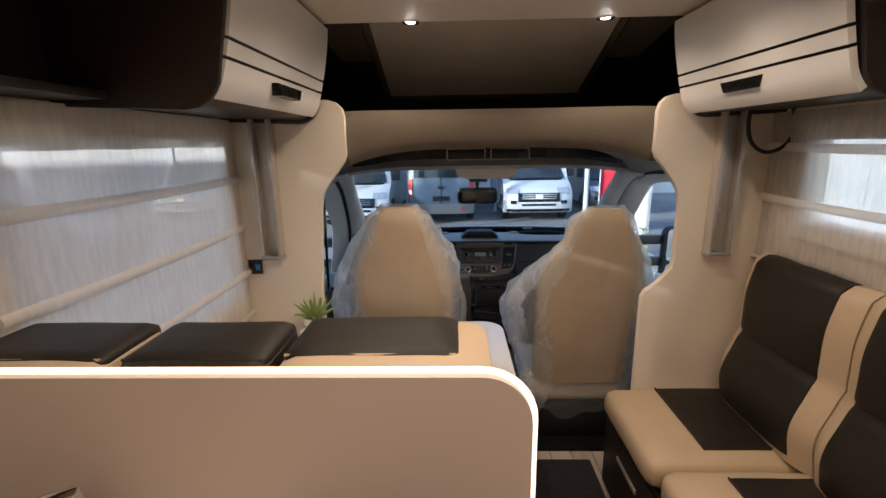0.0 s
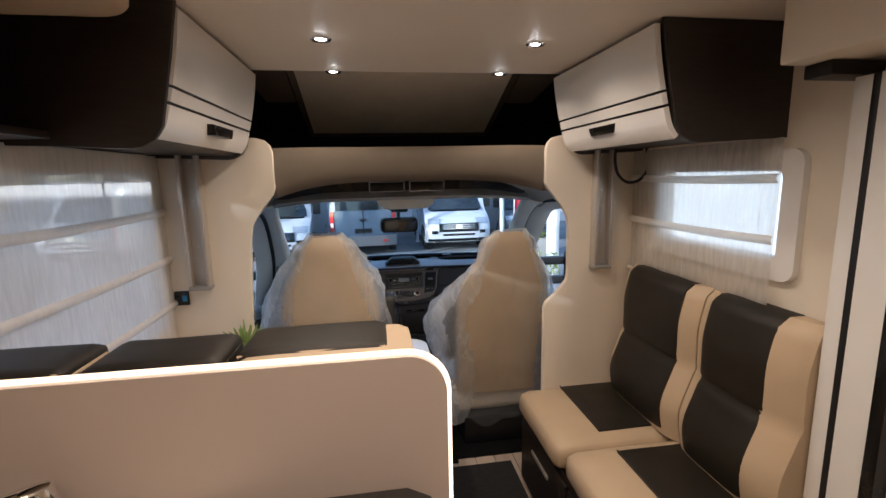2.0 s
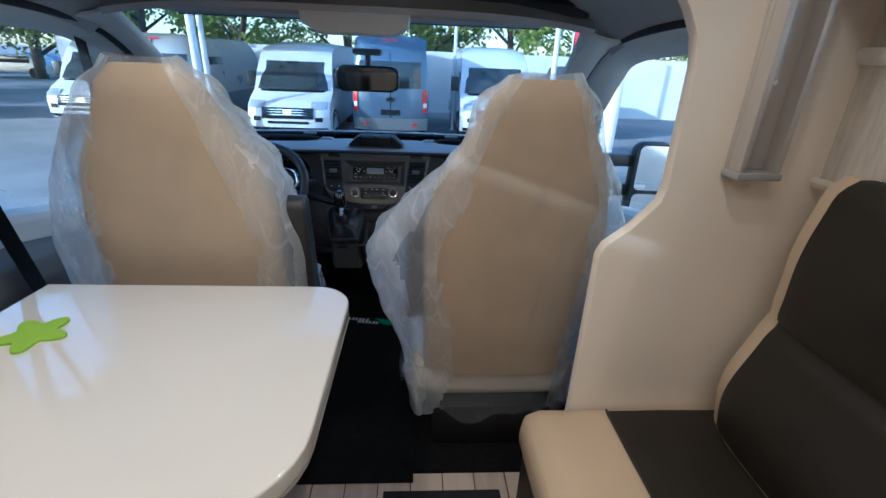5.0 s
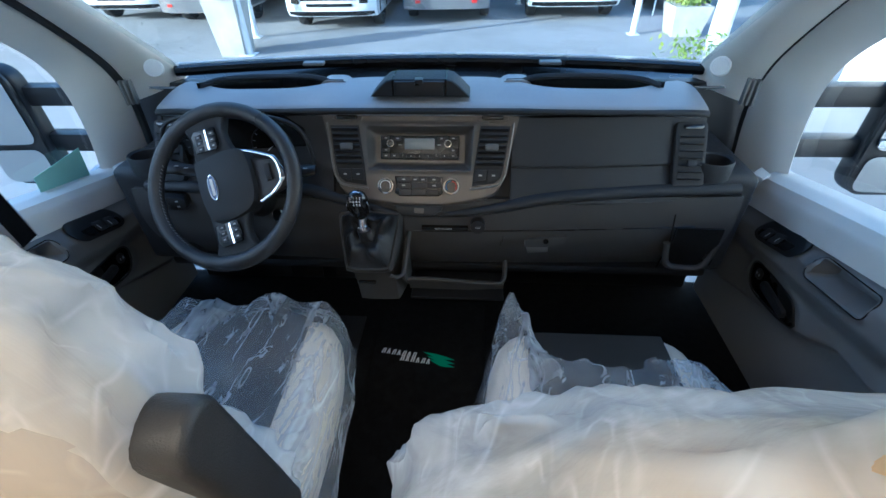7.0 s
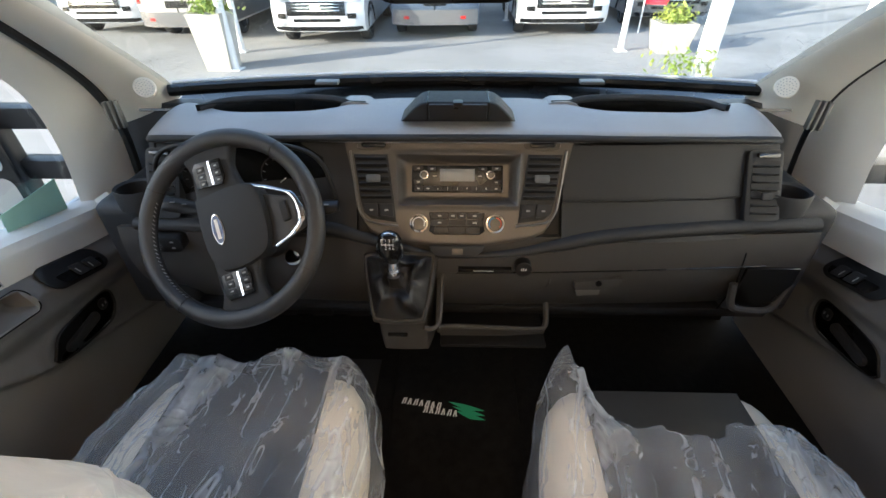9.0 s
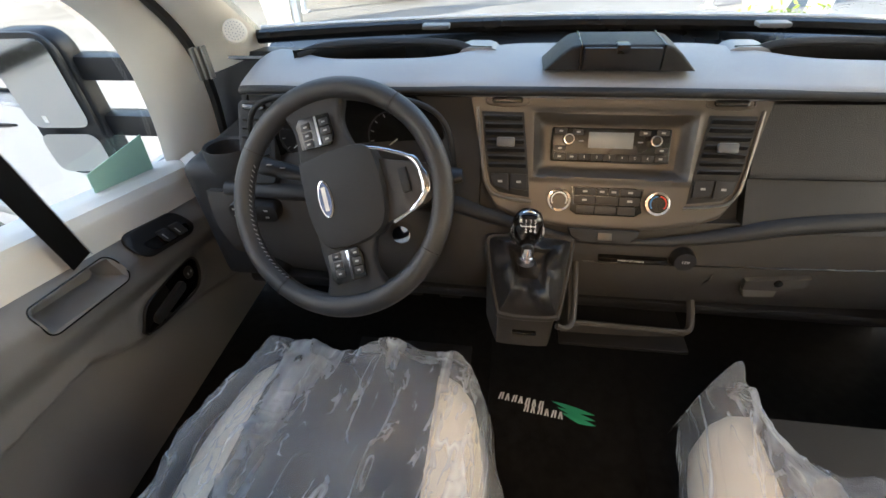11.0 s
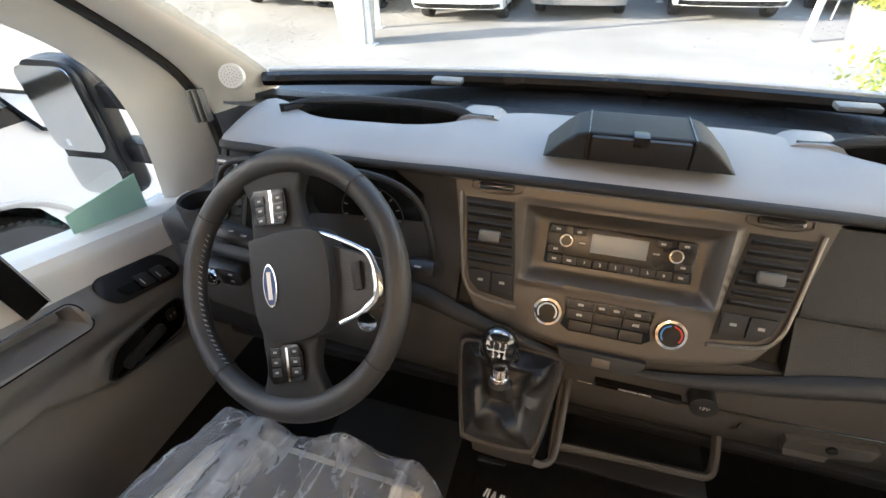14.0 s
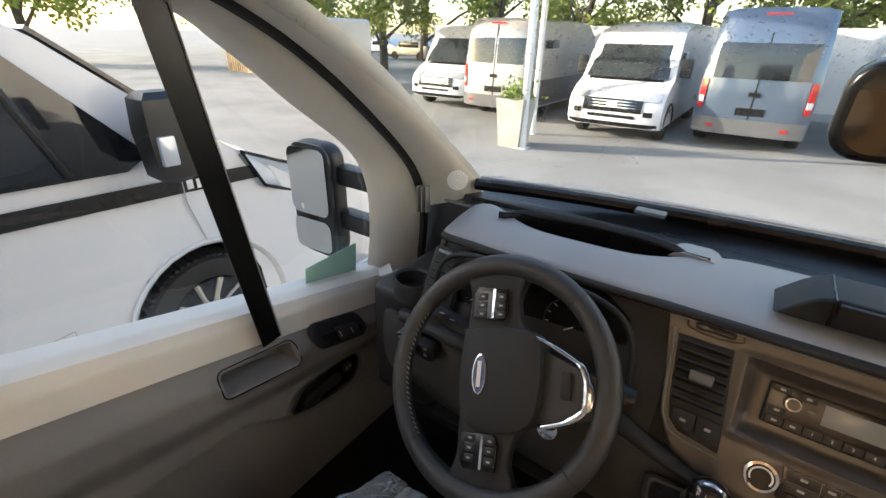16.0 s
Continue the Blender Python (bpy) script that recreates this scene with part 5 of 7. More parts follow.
kr = [[KM @ Vector((math.cos(a) * r, math.sin(a) * r * 0.82, z)) for a in [2 * math.pi * j / 36 for j in range(36)]] for r, z in ((0.006, -0.043), (0.014, -0.041), (0.020, -0.031), (0.0242, -0.014), (0.0262, 0.004), (0.0250, 0.020), (0.0205, 0.031), (0.013, 0.037), (0.004, 0.039))]
knob = part("gear_knob", loft(kr), GLOSS_DARK, con, "glossy black gear knob with a chrome rim")
part("band", tube([KM @ Vector((0.0262 * math.cos(a) * (1 - 0.10 * math.sin(a)), -0.003 - 0.004 * math.cos(2 * a), 0.041 * math.sin(a) - 0.002)) for a in [2 * math.pi * j / 40 for j in range(40)]], 0.0023, 8, closed=True), CHROME, knob, "chrome rim")
GT = KM @ Matrix.Translation((0, -0.0178, 0.0252)) @ Matrix.Rotation(radians(50), 4, "X")
for c, x, v in (("R", -0.0125, 0.007), ("1", -0.0045, 0.007), ("3", 0.003, 0.007), ("5", 0.0105, 0.007), ("2", -0.004, -0.008), ("4", 0.0035, -0.008), ("6", 0.0105, -0.008)):
    part("digit", text_mesh(c, 0.0085, GT @ Matrix.Translation((x, v, 0.0025 - 9 * x * x - 9 * v * v)), 0.0007), LABEL, knob, smooth=False)
line = box(-0.0125, 0.0112, -0.0012, -0.0002, 0.001, 0.0032)
for x in (-0.0125, -0.0045, 0.003, 0.0105):
    line = join(line, box(x - 0.0005, x + 0.0005, -0.0035 if x > -0.01 else -0.0006, 0.0025, 0.001, 0.0030))
line.transform(GT)
part("shift_line", line, LABEL, knob)
part("pocket", prism([(3.035, 0.515), (2.985, 0.490), (2.922, 0.458), (2.935, 0.430), (2.975, 0.375), (3.06, 0.350)], "x", -0.046, -0.038, 0.002), DASH_LOW, con)
part("pocket_lip", tube(smoothed([(-0.032, 3.03, 0.525), (-0.034, 2.985, 0.500), (-0.038, 2.925, 0.466), (-0.052, 2.905, 0.462), (-0.07, 2.900, 0.470)], 6), 0.0055, 8), DASH_LOW, con)
rail = smoothed([(-0.044, 2.978, 0.392), (0.0, 2.990, 0.384), (0.10, 3.006, 0.364), (0.20, 3.022, 0.344), (0.226, 3.028, 0.343), (0.236, 3.05, 0.352), (0.238, 3.095, 0.385)], 6)
part("bin_rail", tube(rail, 0.0070, 8, flat=1.3), DASH_LOW, con, "bin edge")
part("bin_front", sheet(lambda u, v: Vector((-0.04 + 0.275 * u, 2.984 + 0.048 * u + 0.02 * (1 - v), 0.335 + 0.05 * v - 0.047 * u)), 8, 3, 0.004), DASH_LOW, con)
part("bin_floor", box(-0.04, 0.235, 3.0, 3.12, 0.295, 0.305, 0.004), BLACK, con)
for x in (-0.32, -0.44, -0.56):
    p = thing("pedal", "black rubber foot pedal", "pedal", "foot pedals", (x, 3.27, 0.2))
    part("pad", box(x - 0.035, x + 0.035, 3.255, 3.27, 0.15, 0.23, 0.006), RUBBER, p)
    part("arm", cyl((x, 3.27, 0.2), (x, 3.40, 0.42), 0.010), BLACK, p)
part_mat = box(-0.60, -0.25, 2.85, 3.2, -0.0005, 0.006, 0.003)
tagged(part("heel_mat", part_mat, RUBBER), "black ribbed rubber heel mat", "mat")

# ---- steering wheel ----
wc, wn_ = Vector((-0.455, 2.940, 0.702)), Vector((-0.10, -0.80, 0.59)).normalized()
wu = (Vector((-0.294, 0.60, 0.744)) - wn_ * Vector((-0.294, 0.60, 0.744)).dot(wn_)).normalized()
wr = wu.cross(wn_).normalized()
WHEEL = Matrix(((wr.x, wu.x, wn_.x, wc.x), (wr.y, wu.y, wn_.y, wc.y), (wr.z, wu.z, wn_.z, wc.z), (0, 0, 0, 1)))
wheel = thing("steering_wheel", "black leather steering wheel turned a quarter, with a chrome spoke", "steering wheel", at=tuple(wc))
def wpart(nm, bm, m, parent=wheel, lab=""):
    bm.transform(WHEEL)
    return part(nm, bm, m, parent, lab)
RW = 0.182
rim = wpart("rim", tube([(RW * math.cos(a), RW * math.sin(a), 0.0) for a in [2 * math.pi * k / 96 for k in range(96)]], [0.0175 + 0.0025 * max(0, math.cos(2 * (a - math.pi / 2))) for a in [2 * math.pi * k / 96 for k in range(96)]], 18, closed=True), LEATHER_BLACK, wheel, "leather rim")
for deg in (42, 138, 222, 318):
    a = radians(deg)
    q = [(RW * math.cos(a) + 0.0192 * math.cos(b) * math.cos(a), RW * math.sin(a) + 0.0192 * math.cos(b) * math.sin(a), 0.0192 * math.sin(b)) for b in [2 * math.pi * k / 16 for k in range(16)]]
    wpart("rim_seam", tube(q, 0.0008, 5, closed=True), PIPE_DARK, rim)
for k in range(26):
    a = radians(145 + k * 3)
    p0 = Vector(((RW - 0.0165) * math.cos(a), (RW - 0.0165) * math.sin(a), 0.0085))
    p1 = Vector(((RW - 0.0175) * math.cos(a + 0.022), (RW - 0.0175) * math.sin(a + 0.022), 0.0035))
    wpart("stitch", tube([p0, p1], 0.0009, 5), DASH_TOP, rim)
hubo = [(-0.050, 0.072), (0.03, 0.078), (0.076, 0.068), (0.088, 0.03), (0.085, -0.04), (0.062, -0.074), (0.005, -0.086), (-0.036, -0.074), (-0.052, -0.02)]
hub = wpart("airbag_cover", prism([(p.x, p.y) for p in smoothed([(a, b, 0) for a, b in hubo] + [(*hubo[0], 0)], 4)[:-1]], "z", -0.03, 0.020, 0.012, ), DASH, wheel, "charcoal airbag cover")
ov = [(-0.012 + 0.0125 * math.cos(a), 0.0 + 0.0315 * math.sin(a)) for a in [2 * math.pi * k / 32 for k in range(32)]]
wpart("badge_ring", prism(ov, "z", 0.0195, 0.0222, 0.0008), CHROME, hub, "chrome oval")
wpart("badge_bar", box(-0.0155, -0.0085, -0.020, 0.020, 0.0229, 0.0233), LABEL, hub, "plain pale bar")
wpart("badge", prism([(-0.012 + (x + 0.012) * 0.82, y * 0.9) for x, y in ov], "z", 0.0222, 0.0228), mat("badge_blue", (0.03, 0.06, 0.16), 0.25), hub, "dark blue oval badge")
for s in (1, -1):
    so = smoothed([(x, s * y, 0) for x, y in ((-0.050, 0.050), (0.066, 0.050), (0.048, 0.085), (0.040, 0.125), (0.052, 0.170), (0.0, 0.178), (-0.058, 0.170), (-0.048, 0.125), (-0.050, 0.085), (-0.050, 0.050))], 4)[:-1]
    sp = wpart("spoke", prism([(p.x, p.y) for p in so][::s], "z", -0.016, 0.008, 0.007, 3), DASH, wheel, "satin charcoal spoke")
    cs = wpart("switch_pad", prism([(a, s * b) for a, b in ((-0.036, 0.090), (0.018, 0.086), (0.026, 0.100), (0.024, 0.138), (-0.030, 0.142), (-0.038, 0.130))][::s], "z", 0.010, 0.0155, 0.002), SATIN_BLACK, sp, "black switch pad")
    wpart("bright_strip", box(-0.002, 0.002, *sorted((s * 0.090, s * 0.138)), 0.0150, 0.0165), CHROME, cs)
    for i in range(3):
        for x0 in (-0.028, 0.006):
            yb = s * (0.096 + i * 0.0145)
            b = wpart("button", box(x0, x0 + 0.016, yb - 0.006, yb + 0.006, 0.0150, 0.0172, 0.001), BLACK, cs)
            wpart("mark", box(x0 + 0.005, x0 + 0.011, yb - 0.0015, yb + 0.0015, 0.01725, 0.0175), ICON, cs)
side = wpart("side_spoke", prism([(0.06, 0.055), (0.15, 0.020), (0.172, 0.012), (0.172, -0.035), (0.15, -0.048), (0.06, -0.065)], "z", -0.012, 0.002, 0.004), LEATHER_BLACK, wheel)
wpart("chrome_frame", tube(smoothed([(0.050, 0.072, 0.014), (0.09, 0.058, 0.012), (0.135, 0.034, 0.010), (0.150, 0.018, 0.010), (0.156, -0.015, 0.010), (0.148, -0.036, 0.010), (0.125, -0.052, 0.010), (0.09, -0.064, 0.010)], 5), [0.0028] * 6 + [0.0032] * 6 + [0.0055] * 6 + [0.0085] * 6 + [0.005] * 6 + [0.0032] * 6, 10, flat=0.5, up=(0, 0, 1)), CHROME, side, "chrome spoke frame")
wpart("thumb_switch", box(0.115, 0.130, -0.022, 0.018, 0.001, 0.008, 0.003), DASH, side)
column = part("column", cyl(wc - wn_ * 0.02, wc - wn_ * 0.24, 0.055, 0.065, 28, 0.006), DASH, wheel, "steering column shroud")
for s, tip in ((-1, Vector((-0.662, 3.030, 0.713))), (1, Vector((-0.253, 3.020, 0.709)))):
    root = Vector((-0.455 + s * 0.05, 3.015, 0.690))
    mid = root.lerp(tip, 0.45)
    a = part("stalk", tube(smoothed([root, mid, tip], 5), [0.007, 0.008, 0.009, 0.011, 0.014, 0.017, 0.018, 0.0185, 0.019, 0.018, 0.013], 12, flat=0.5, up=(0, -0.5, 1)), BLACK, wheel, "black control stalk")
    for k in range(3):
        o = mid.lerp(tip, 0.12 + 0.3 * k) + Vector((0, -0.006, 0.0095))
        part("mark", box(o.x - 0.005, o.x + 0.005, o.y - 0.002, o.y + 0.002, o.z - 0.0005, o.z + 0.0005), ICON, a)
part("ignition", cyl((-0.374, 3.04, 0.57), (-0.371, 2.998, 0.584), 0.019, 0.018, 24, 0.002), CHROME, dash, "chrome ignition lock")
cl = part("instrument_panel", prism([(-0.66, 0.67), (-0.645, 0.775), (-0.60, 0.808), (-0.36, 0.808), (-0.30, 0.775), (-0.285, 0.67)], "y", 3.10, 3.16, 0.006), SATIN_BLACK, dash, "dark instrument cluster")
part("hood", tube(smoothed([(-0.675, 3.075, 0.67), (-0.66, 3.08, 0.775), (-0.605, 3.085, 0.815), (-0.48, 3.085, 0.820), (-0.355, 3.085, 0.815), (-0.29, 3.08, 0.775), (-0.272, 3.075, 0.67)], 5), 0.005, 10), DASH, cl)
for x in (-0.565, -0.385):
    q = [(x + 0.055 * math.cos(a), 3.0985, 0.735 + 0.055 * math.sin(a)) for a in [2 * math.pi * k / 40 for k in range(40)]]
    part("gauge_ring", tube(q, 0.0012, 6, closed=True), DASH, cl)
    for k in range(11):
        a = radians(-30 + k * 24)
        part("tick", tube([(x + 0.046 * math.cos(a), 3.0983, 0.735 + 0.046 * math.sin(a)), (x + 0.052 * math.cos(a), 3.0983, 0.735 + 0.052 * math.sin(a))], 0.0009, 5), DASH_TOP, cl)
    part("needle", tube([(x, 3.0975, 0.735), (x - 0.032, 3.0975, 0.71)], 0.0011, 5), LABEL, cl)
lsw = part("light_switch", prism(rounded(-0.732, -0.628, 0.583, 0.623, 0.016, 5), "y", 3.016, 3.05, 0.004), BLACK, dash, "headlamp switch panel")
part("dial", cyl((-0.686, 3.016, 0.603), (-0.686, 3.001, 0.606), 0.0185, 0.0165, 28, 0.001), CHROME, lsw, "chrome-ringed dial")
part("dial_face", cyl((-0.686, 3.0015, 0.606), (-0.686, 2.9995, 0.606), 0.0150, seg=28), SATIN_BLACK, lsw)
for k in range(8):
    a = 2 * math.pi * k / 8
    o = Vector((-0.686 + 0.0115 * math.cos(a), 2.9990, 0.606 + 0.0115 * math.sin(a)))
    part("mark", box(o.x - 0.0012, o.x + 0.0012, o.y, o.y + 0.0004, o.z - 0.0012, o.z + 0.0012), ICON, lsw)
for x, z in ((-0.718, 0.612), (-0.718, 0.596), (-0.650, 0.612), (-0.650, 0.596)):
    part("mark", box(x - 0.004, x + 0.004, 3.0150, 3.0158, z - 0.002, z + 0.002), ICON, lsw)

# ---- windscreen, pillars, doors ----
def ws(x, t):
    """The windscreen's surface; t from the base up."""
    e = (x / 0.78) ** 2
    base = Vector((x, 3.56 - 0.105 * e, 0.835))
    return Vector((x * (1 - 0.10 * t), base.y - 0.86 * t - 0.02 * t * t, 0.832 + 0.56 * t - 0.07 * t * t + 0.03 * math.sin(3.14 * t)))
scr = thing("windscreen", "large raked windscreen, dusty and dotted with drops", "windscreen", at=(0, 3.4, 0.8), kind="structure")
g = part("pane", sheet(lambda u, v: ws(-0.80 + 1.6 * u, v), 24, 12), WINDSCREEN_GLASS, scr)
g.visible_shadow = False
part("base_seal", tube([ws(x, 0.0) + Vector((0, -0.015, -0.002)) for x in [-0.8 + 0.1 * k for k in range(17)]], 0.016, 8), SATIN_BLACK, scr)
part("white_strip", tube([ws(x, 0.0) + Vector((0, 0.012, 0.012)) for x in [-0.8 + 0.1 * k for k in range(17)]], 0.006, 6), POST_WHITE, scr)
def pillar_lines(s):
    inner = smoothed([(s * 0.80, 3.475, 0.80), (s * 0.795, 3.43, 0.862), (s * 0.785, 3.23, 1.015), (s * 0.775, 3.06, 1.14), (s * 0.745, 2.83, 1.26), (s * 0.70, 2.62, 1.335)], 5)
    seal = smoothed([(s * 0.96, 3.39, 0.56), (s * 0.935, 3.375, 0.70), (s * 0.918, 3.345, 0.80), (s * 0.895, 3.26, 0.92), (s * 0.862, 3.05, 1.095), (s * 0.838, 2.86, 1.215), (s * 0.825, 2.66, 1.285), (s * 0.82, 2.35, 1.315), (s * 0.82, 2.0, 1.32)], 5)
    pane = smoothed([(s * 1.045, 3.245, 0.545), (s * 1.02, 3.245, 0.72), (s * 1.0, 3.215, 0.86), (s * 0.985, 3.145, 0.955), (s * 0.967, 3.0, 1.065), (s * 0.952, 2.875, 1.165), (s * 0.944, 2.75, 1.235), (s * 0.94, 2.45, 1.26), (s * 0.94, 2.0, 1.262)], 5)
    return inner, seal, pane
def band(A, B, bulge, n=8, thick=0.01, seed=0):
    """A strip of trim between two lines, bulging into the cab."""
    m = 40
    pick = lambda L, u: L[min(int(u * (len(L) - 1)), len(L) - 2)].lerp(L[min(int(u * (len(L) - 1)), len(L) - 2) + 1], u * (len(L) - 1) - min(int(u * (len(L) - 1)), len(L) - 2))
    centre = Vector((0, 2.5, 0.8))
    def f(u, v):
        p = pick(A, u).lerp(pick(B, u), v)
        return p + (centre - p).normalized() * bulge * math.sin(math.pi * v) ** 0.7
    return sheet(f, m, n, thick)
for s, nm in ((-1, "west"), (1, "east")):
    inner, seal, pane = pillar_lines(s)
    t = thing("pillar_" + nm, "light grey trimmed windscreen pillar with a round tweeter", "pillar", at=(s * 0.85, 3.2, 0.7), kind="structure")
    # the seal bends down at the dash end, so the pillar trim starts level with the dash
    part("trim", band(inner, seal[8:32], 0.022), PILLAR, t)
    part("door_seal", tube(seal, 0.013, 8), RUBBER, t, "black door seal")
    tw = Vector((s * 0.782, 3.315, 0.872))
    d = Vector((-s * 0.45, -0.75, 0.35)).normalized()
    tt = part("tweeter", cyl(tw - d * 0.012, tw + d * 0.006, 0.026, 0.024, 32, 0.002), PILLAR, t, "round tweeter grille")
    for rr in (0.006, 0.012, 0.018):
        for k in range(int(rr * 1000)):
            a = 2 * math.pi * k / int(rr * 1000)
            ax = d.orthogonal().normalized()
            o = tw + d * 0.0062 + (ax * math.cos(a) + d.cross(ax) * math.sin(a)) * rr
            part("hole", cyl(o, o + d * 0.0004, 0.0013, seg=6), DASH_TOP, tt)
    for k in range(3):
        o = Vector((s * (0.862 + 0.010 * k), 3.305 - 0.006 * k, 0.80))
        part("vent_slot", box(o.x - 0.003, o.x + 0.003, o.y - 0.012, o.y + 0.004, 0.775, 0.845, 0.002), mat("slot_shade", (0.2, 0.19, 0.17), 0.7) if (s < 0 and k == 0) else bpy.data.materials["slot_shade"], t)
    # door
    dr = thing("cab_door_" + nm, "cab door with charcoal panel, light sill and large window", "door", at=(s * 1.0, 2.8, 0.3), kind="structure")
    part("window_frame", band(seal, pane, 0.012), PILLAR, dr, "light grey window frame")
    def sillz(y):
        return 0.572 + 0.21 * min(3.25 - y, 0.9)
    def sill(u, v):
        y = 3.26 - 1.2 * u
        z = sillz(y)
        prof = ((1.055, 0.012), (1.01, 0.010), (0.985, 0.0), (0.974, -0.022), (0.971, -0.078))
        k = min(int(v * 4), 3)
        f = v * 4 - k
        return Vector((s * (prof[k][0] * (1 - f) + prof[k + 1][0] * f), y, z + prof[k][1] * (1 - f) + prof[k + 1][1] * f))
    part("sill", sheet(sill, 24, 16, 0.012), PILLAR, dr, "light grey window sill")
    def rrect(y, z, cy, cz, hy, hz, sl, r):
        """Distance to a slanted rectangle with round corners, negative inside."""
        p, q = abs(y - cy) - hy + r, abs(z - cz - sl * (y - cy)) - hz + r
        return math.hypot(max(p, 0), max(q, 0)) + min(max(p, q), 0) - r
    def ease(a):
        a = min(1, max(0, a))
        return a * a * (3 - 2 * a)
    def panel_x(y, z, carve=True):
        zt = sillz(min(y, 3.26)) - 0.074
        h = (z - 0.02) / (zt - 0.02)
        x = 0.984 - 0.010 * ease((h - 0.45) / 0.2) - 0.030 * ease((h - 0.70) / 0.13) + 0.030 * ease((h - 0.90) / 0.10)
        crease = float(np.interp(y, [2.0, 2.52, 2.775, 2.851, 3.147, 3.3], [0.41, 0.406, 0.397, 0.345, 0.243, 0.19]))
        x += 0.024 * ease((crease - z) / 0.022)
        if carve:
            d = rrect(y, z, 2.826, 0.538, 0.086, 0.025, -0.15, 0.014)
            x += 0.060 * ease(-d / 0.010) - 0.006 * math.exp(-((d - 0.007) / 0.008) ** 2)
            d = rrect(y, z, 3.047, 0.508, 0.080, 0.030, -0.26, 0.028)
            x += 0.003 * ease(-d / 0.008)
            d = rrect(y, z, 3.005, 0.348, 0.118, 0.048, 0.0, 0.045)
            x -= 0.006 * math.exp(-((d - 0.006) / 0.010) ** 2)
        return x
    def panel(u, v):
        y = 3.40 - 1.36 * u if s > 0 else 2.04 + 1.36 * u
        zt = sillz(min(y, 3.26)) - 0.074
        z = 0.02 + (zt - 0.02) * v
        return Vector((s * panel_x(y, z), y, z))
    pnl = part("panel", sheet(panel, 150, 90, 0.010), DOOR_GREY, dr, "charcoal grained door panel with moulded grip")
    def on_panel(out, n0, n1, m, nm2, parent, lab="", w=0.002):
        """A flat piece lying along the panel, from n0 to n1 proud of it."""
        bm = prism(out, "x", 0.0, 1.0)
        for vt in bm.verts:
            vt.co.x = s * (panel_x(vt.co.y, vt.co.z, False) - (n0 + (n1 - n0) * vt.co.x))
        bmesh.ops.recalc_face_normals(bm, faces=bm.faces[:])
        caps = [f for f in bm.faces if len(f.verts) > 5]
        bevel(bm, w, 2, list({e for f in caps for e in f.edges}))
        return part(nm2, bm, m, parent, lab)
    def slanted(cy, cz, hy, hz, sl, r):
        return [(a, b + sl * (a - cy)) for a, b in rounded(cy - hy, cy + hy, cz - hz, cz + hz, r, 6)]
    part("pocket_gap", tube([(s * (panel_x(y, z, False) - 0.0055), y, z) for y, z in slanted(2.826, 0.538, 0.093, 0.031, -0.15, 0.018)], 0.0016, 6, closed=True), SATIN_BLACK, pnl)
    b = on_panel(slanted(3.043, 0.512, 0.084, 0.031, -0.26, 0.029), 0.004, 0.012, BLACK, "window_switches", pnl, "oval window switch panel")
    on_panel(slanted(3.050, 0.508, 0.062, 0.0175, -0.26, 0.017), 0.0122, 0.0128, SATIN_BLACK, "dish", b, w=0.0)
    for yy in (3.045, 3.082):
        on_panel(slanted(yy, 0.508 - 0.26 * (yy - 3.047), 0.015, 0.013, -0.26, 0.004), 0.0128, 0.019, DASH, "switch", b)
        on_panel(slanted(yy - 0.008, 0.508 - 0.26 * (yy - 3.055), 0.0015, 0.006, -0.26, 0.001), 0.0192, 0.0196, ICON, "mark", b, w=0.0)
    leaf = [(q.x, q.y) for q in smoothed([(2.893, 0.340, 0), (2.93, 0.386, 0), (3.0, 0.394, 0), (3.085, 0.394, 0), (3.116, 0.365, 0), (3.09, 0.300, 0), (3.0, 0.302, 0), (2.915, 0.316, 0), (2.893, 0.340, 0)], 4)[:-1]]
    c = on_panel(leaf, 0.001, 0.004, SATIN_BLACK, "release_recess", pnl, "black door release recess")
    part("rim", tube([(s * (panel_x(y, z, False) - 0.004), y, z) for y, z in leaf], 0.0035, 6, closed=True), BLACK, c)
    on_panel(slanted(2.985, 0.348, 0.058, 0.014, 0.12, 0.012), 0.004, 0.018, DASH, "release_lever", c, "door release lever", 0.004)
    on_panel(slanted(3.075, 0.362, 0.014, 0.016, 0.0, 0.012), 0.004, 0.010, BLACK, "lock_switch", c)
    for k in (-1, 1):
        on_panel(slanted(3.075 + k * 0.006, 0.362, 0.002, 0.004, 0.0, 0.001), 0.0102, 0.0106, ICON, "mark", c, w=0.0)
    part("corner_flap", loft([[(s * 0.965, 3.26, 0.602), (s * 0.965, 3.21, 0.604), (s * 0.935, 3.19, 0.600), (s * 0.925, 3.23, 0.598)], [(s * 0.965, 3.26, 0.608), (s * 0.965, 3.21, 0.611), (s * 0.938, 3.19, 0.606), (s * 0.928, 3.23, 0.604)]]), PILLAR, dr)
    gp = [p + Vector((s * 0.012, 0, 0)) for p in pane]
    gl = bmesh.new()
    low = [Vector((s * 1.062, p.y, sillz(min(p.y, 3.26)) - 0.02)) for p in gp]
    for i in range(len(gp) - 1):
        gl.faces.new([gl.verts.new(q) for q in (low[i], low[i + 1], gp[i + 1], gp[i])])
    bmesh.ops.remove_doubles(gl, verts=gl.verts[:], dist=0.0005)
    gg = part("pane", gl, GLASS, dr)
    gg.visible_shadow = False
    part("outer_skin", box(min(s * 1.058, s * 1.075), max(s * 1.058, s * 1.075), 2.04, 3.42, -0.35, 0.585, 0.005), VAN_WHITE, dr)
    part("frame_bar", tube([(s * 1.05, 2.40, sillz(2.4)), (s * 0.955, 2.40, 1.27)], 0.013, 8), BLACK, dr)
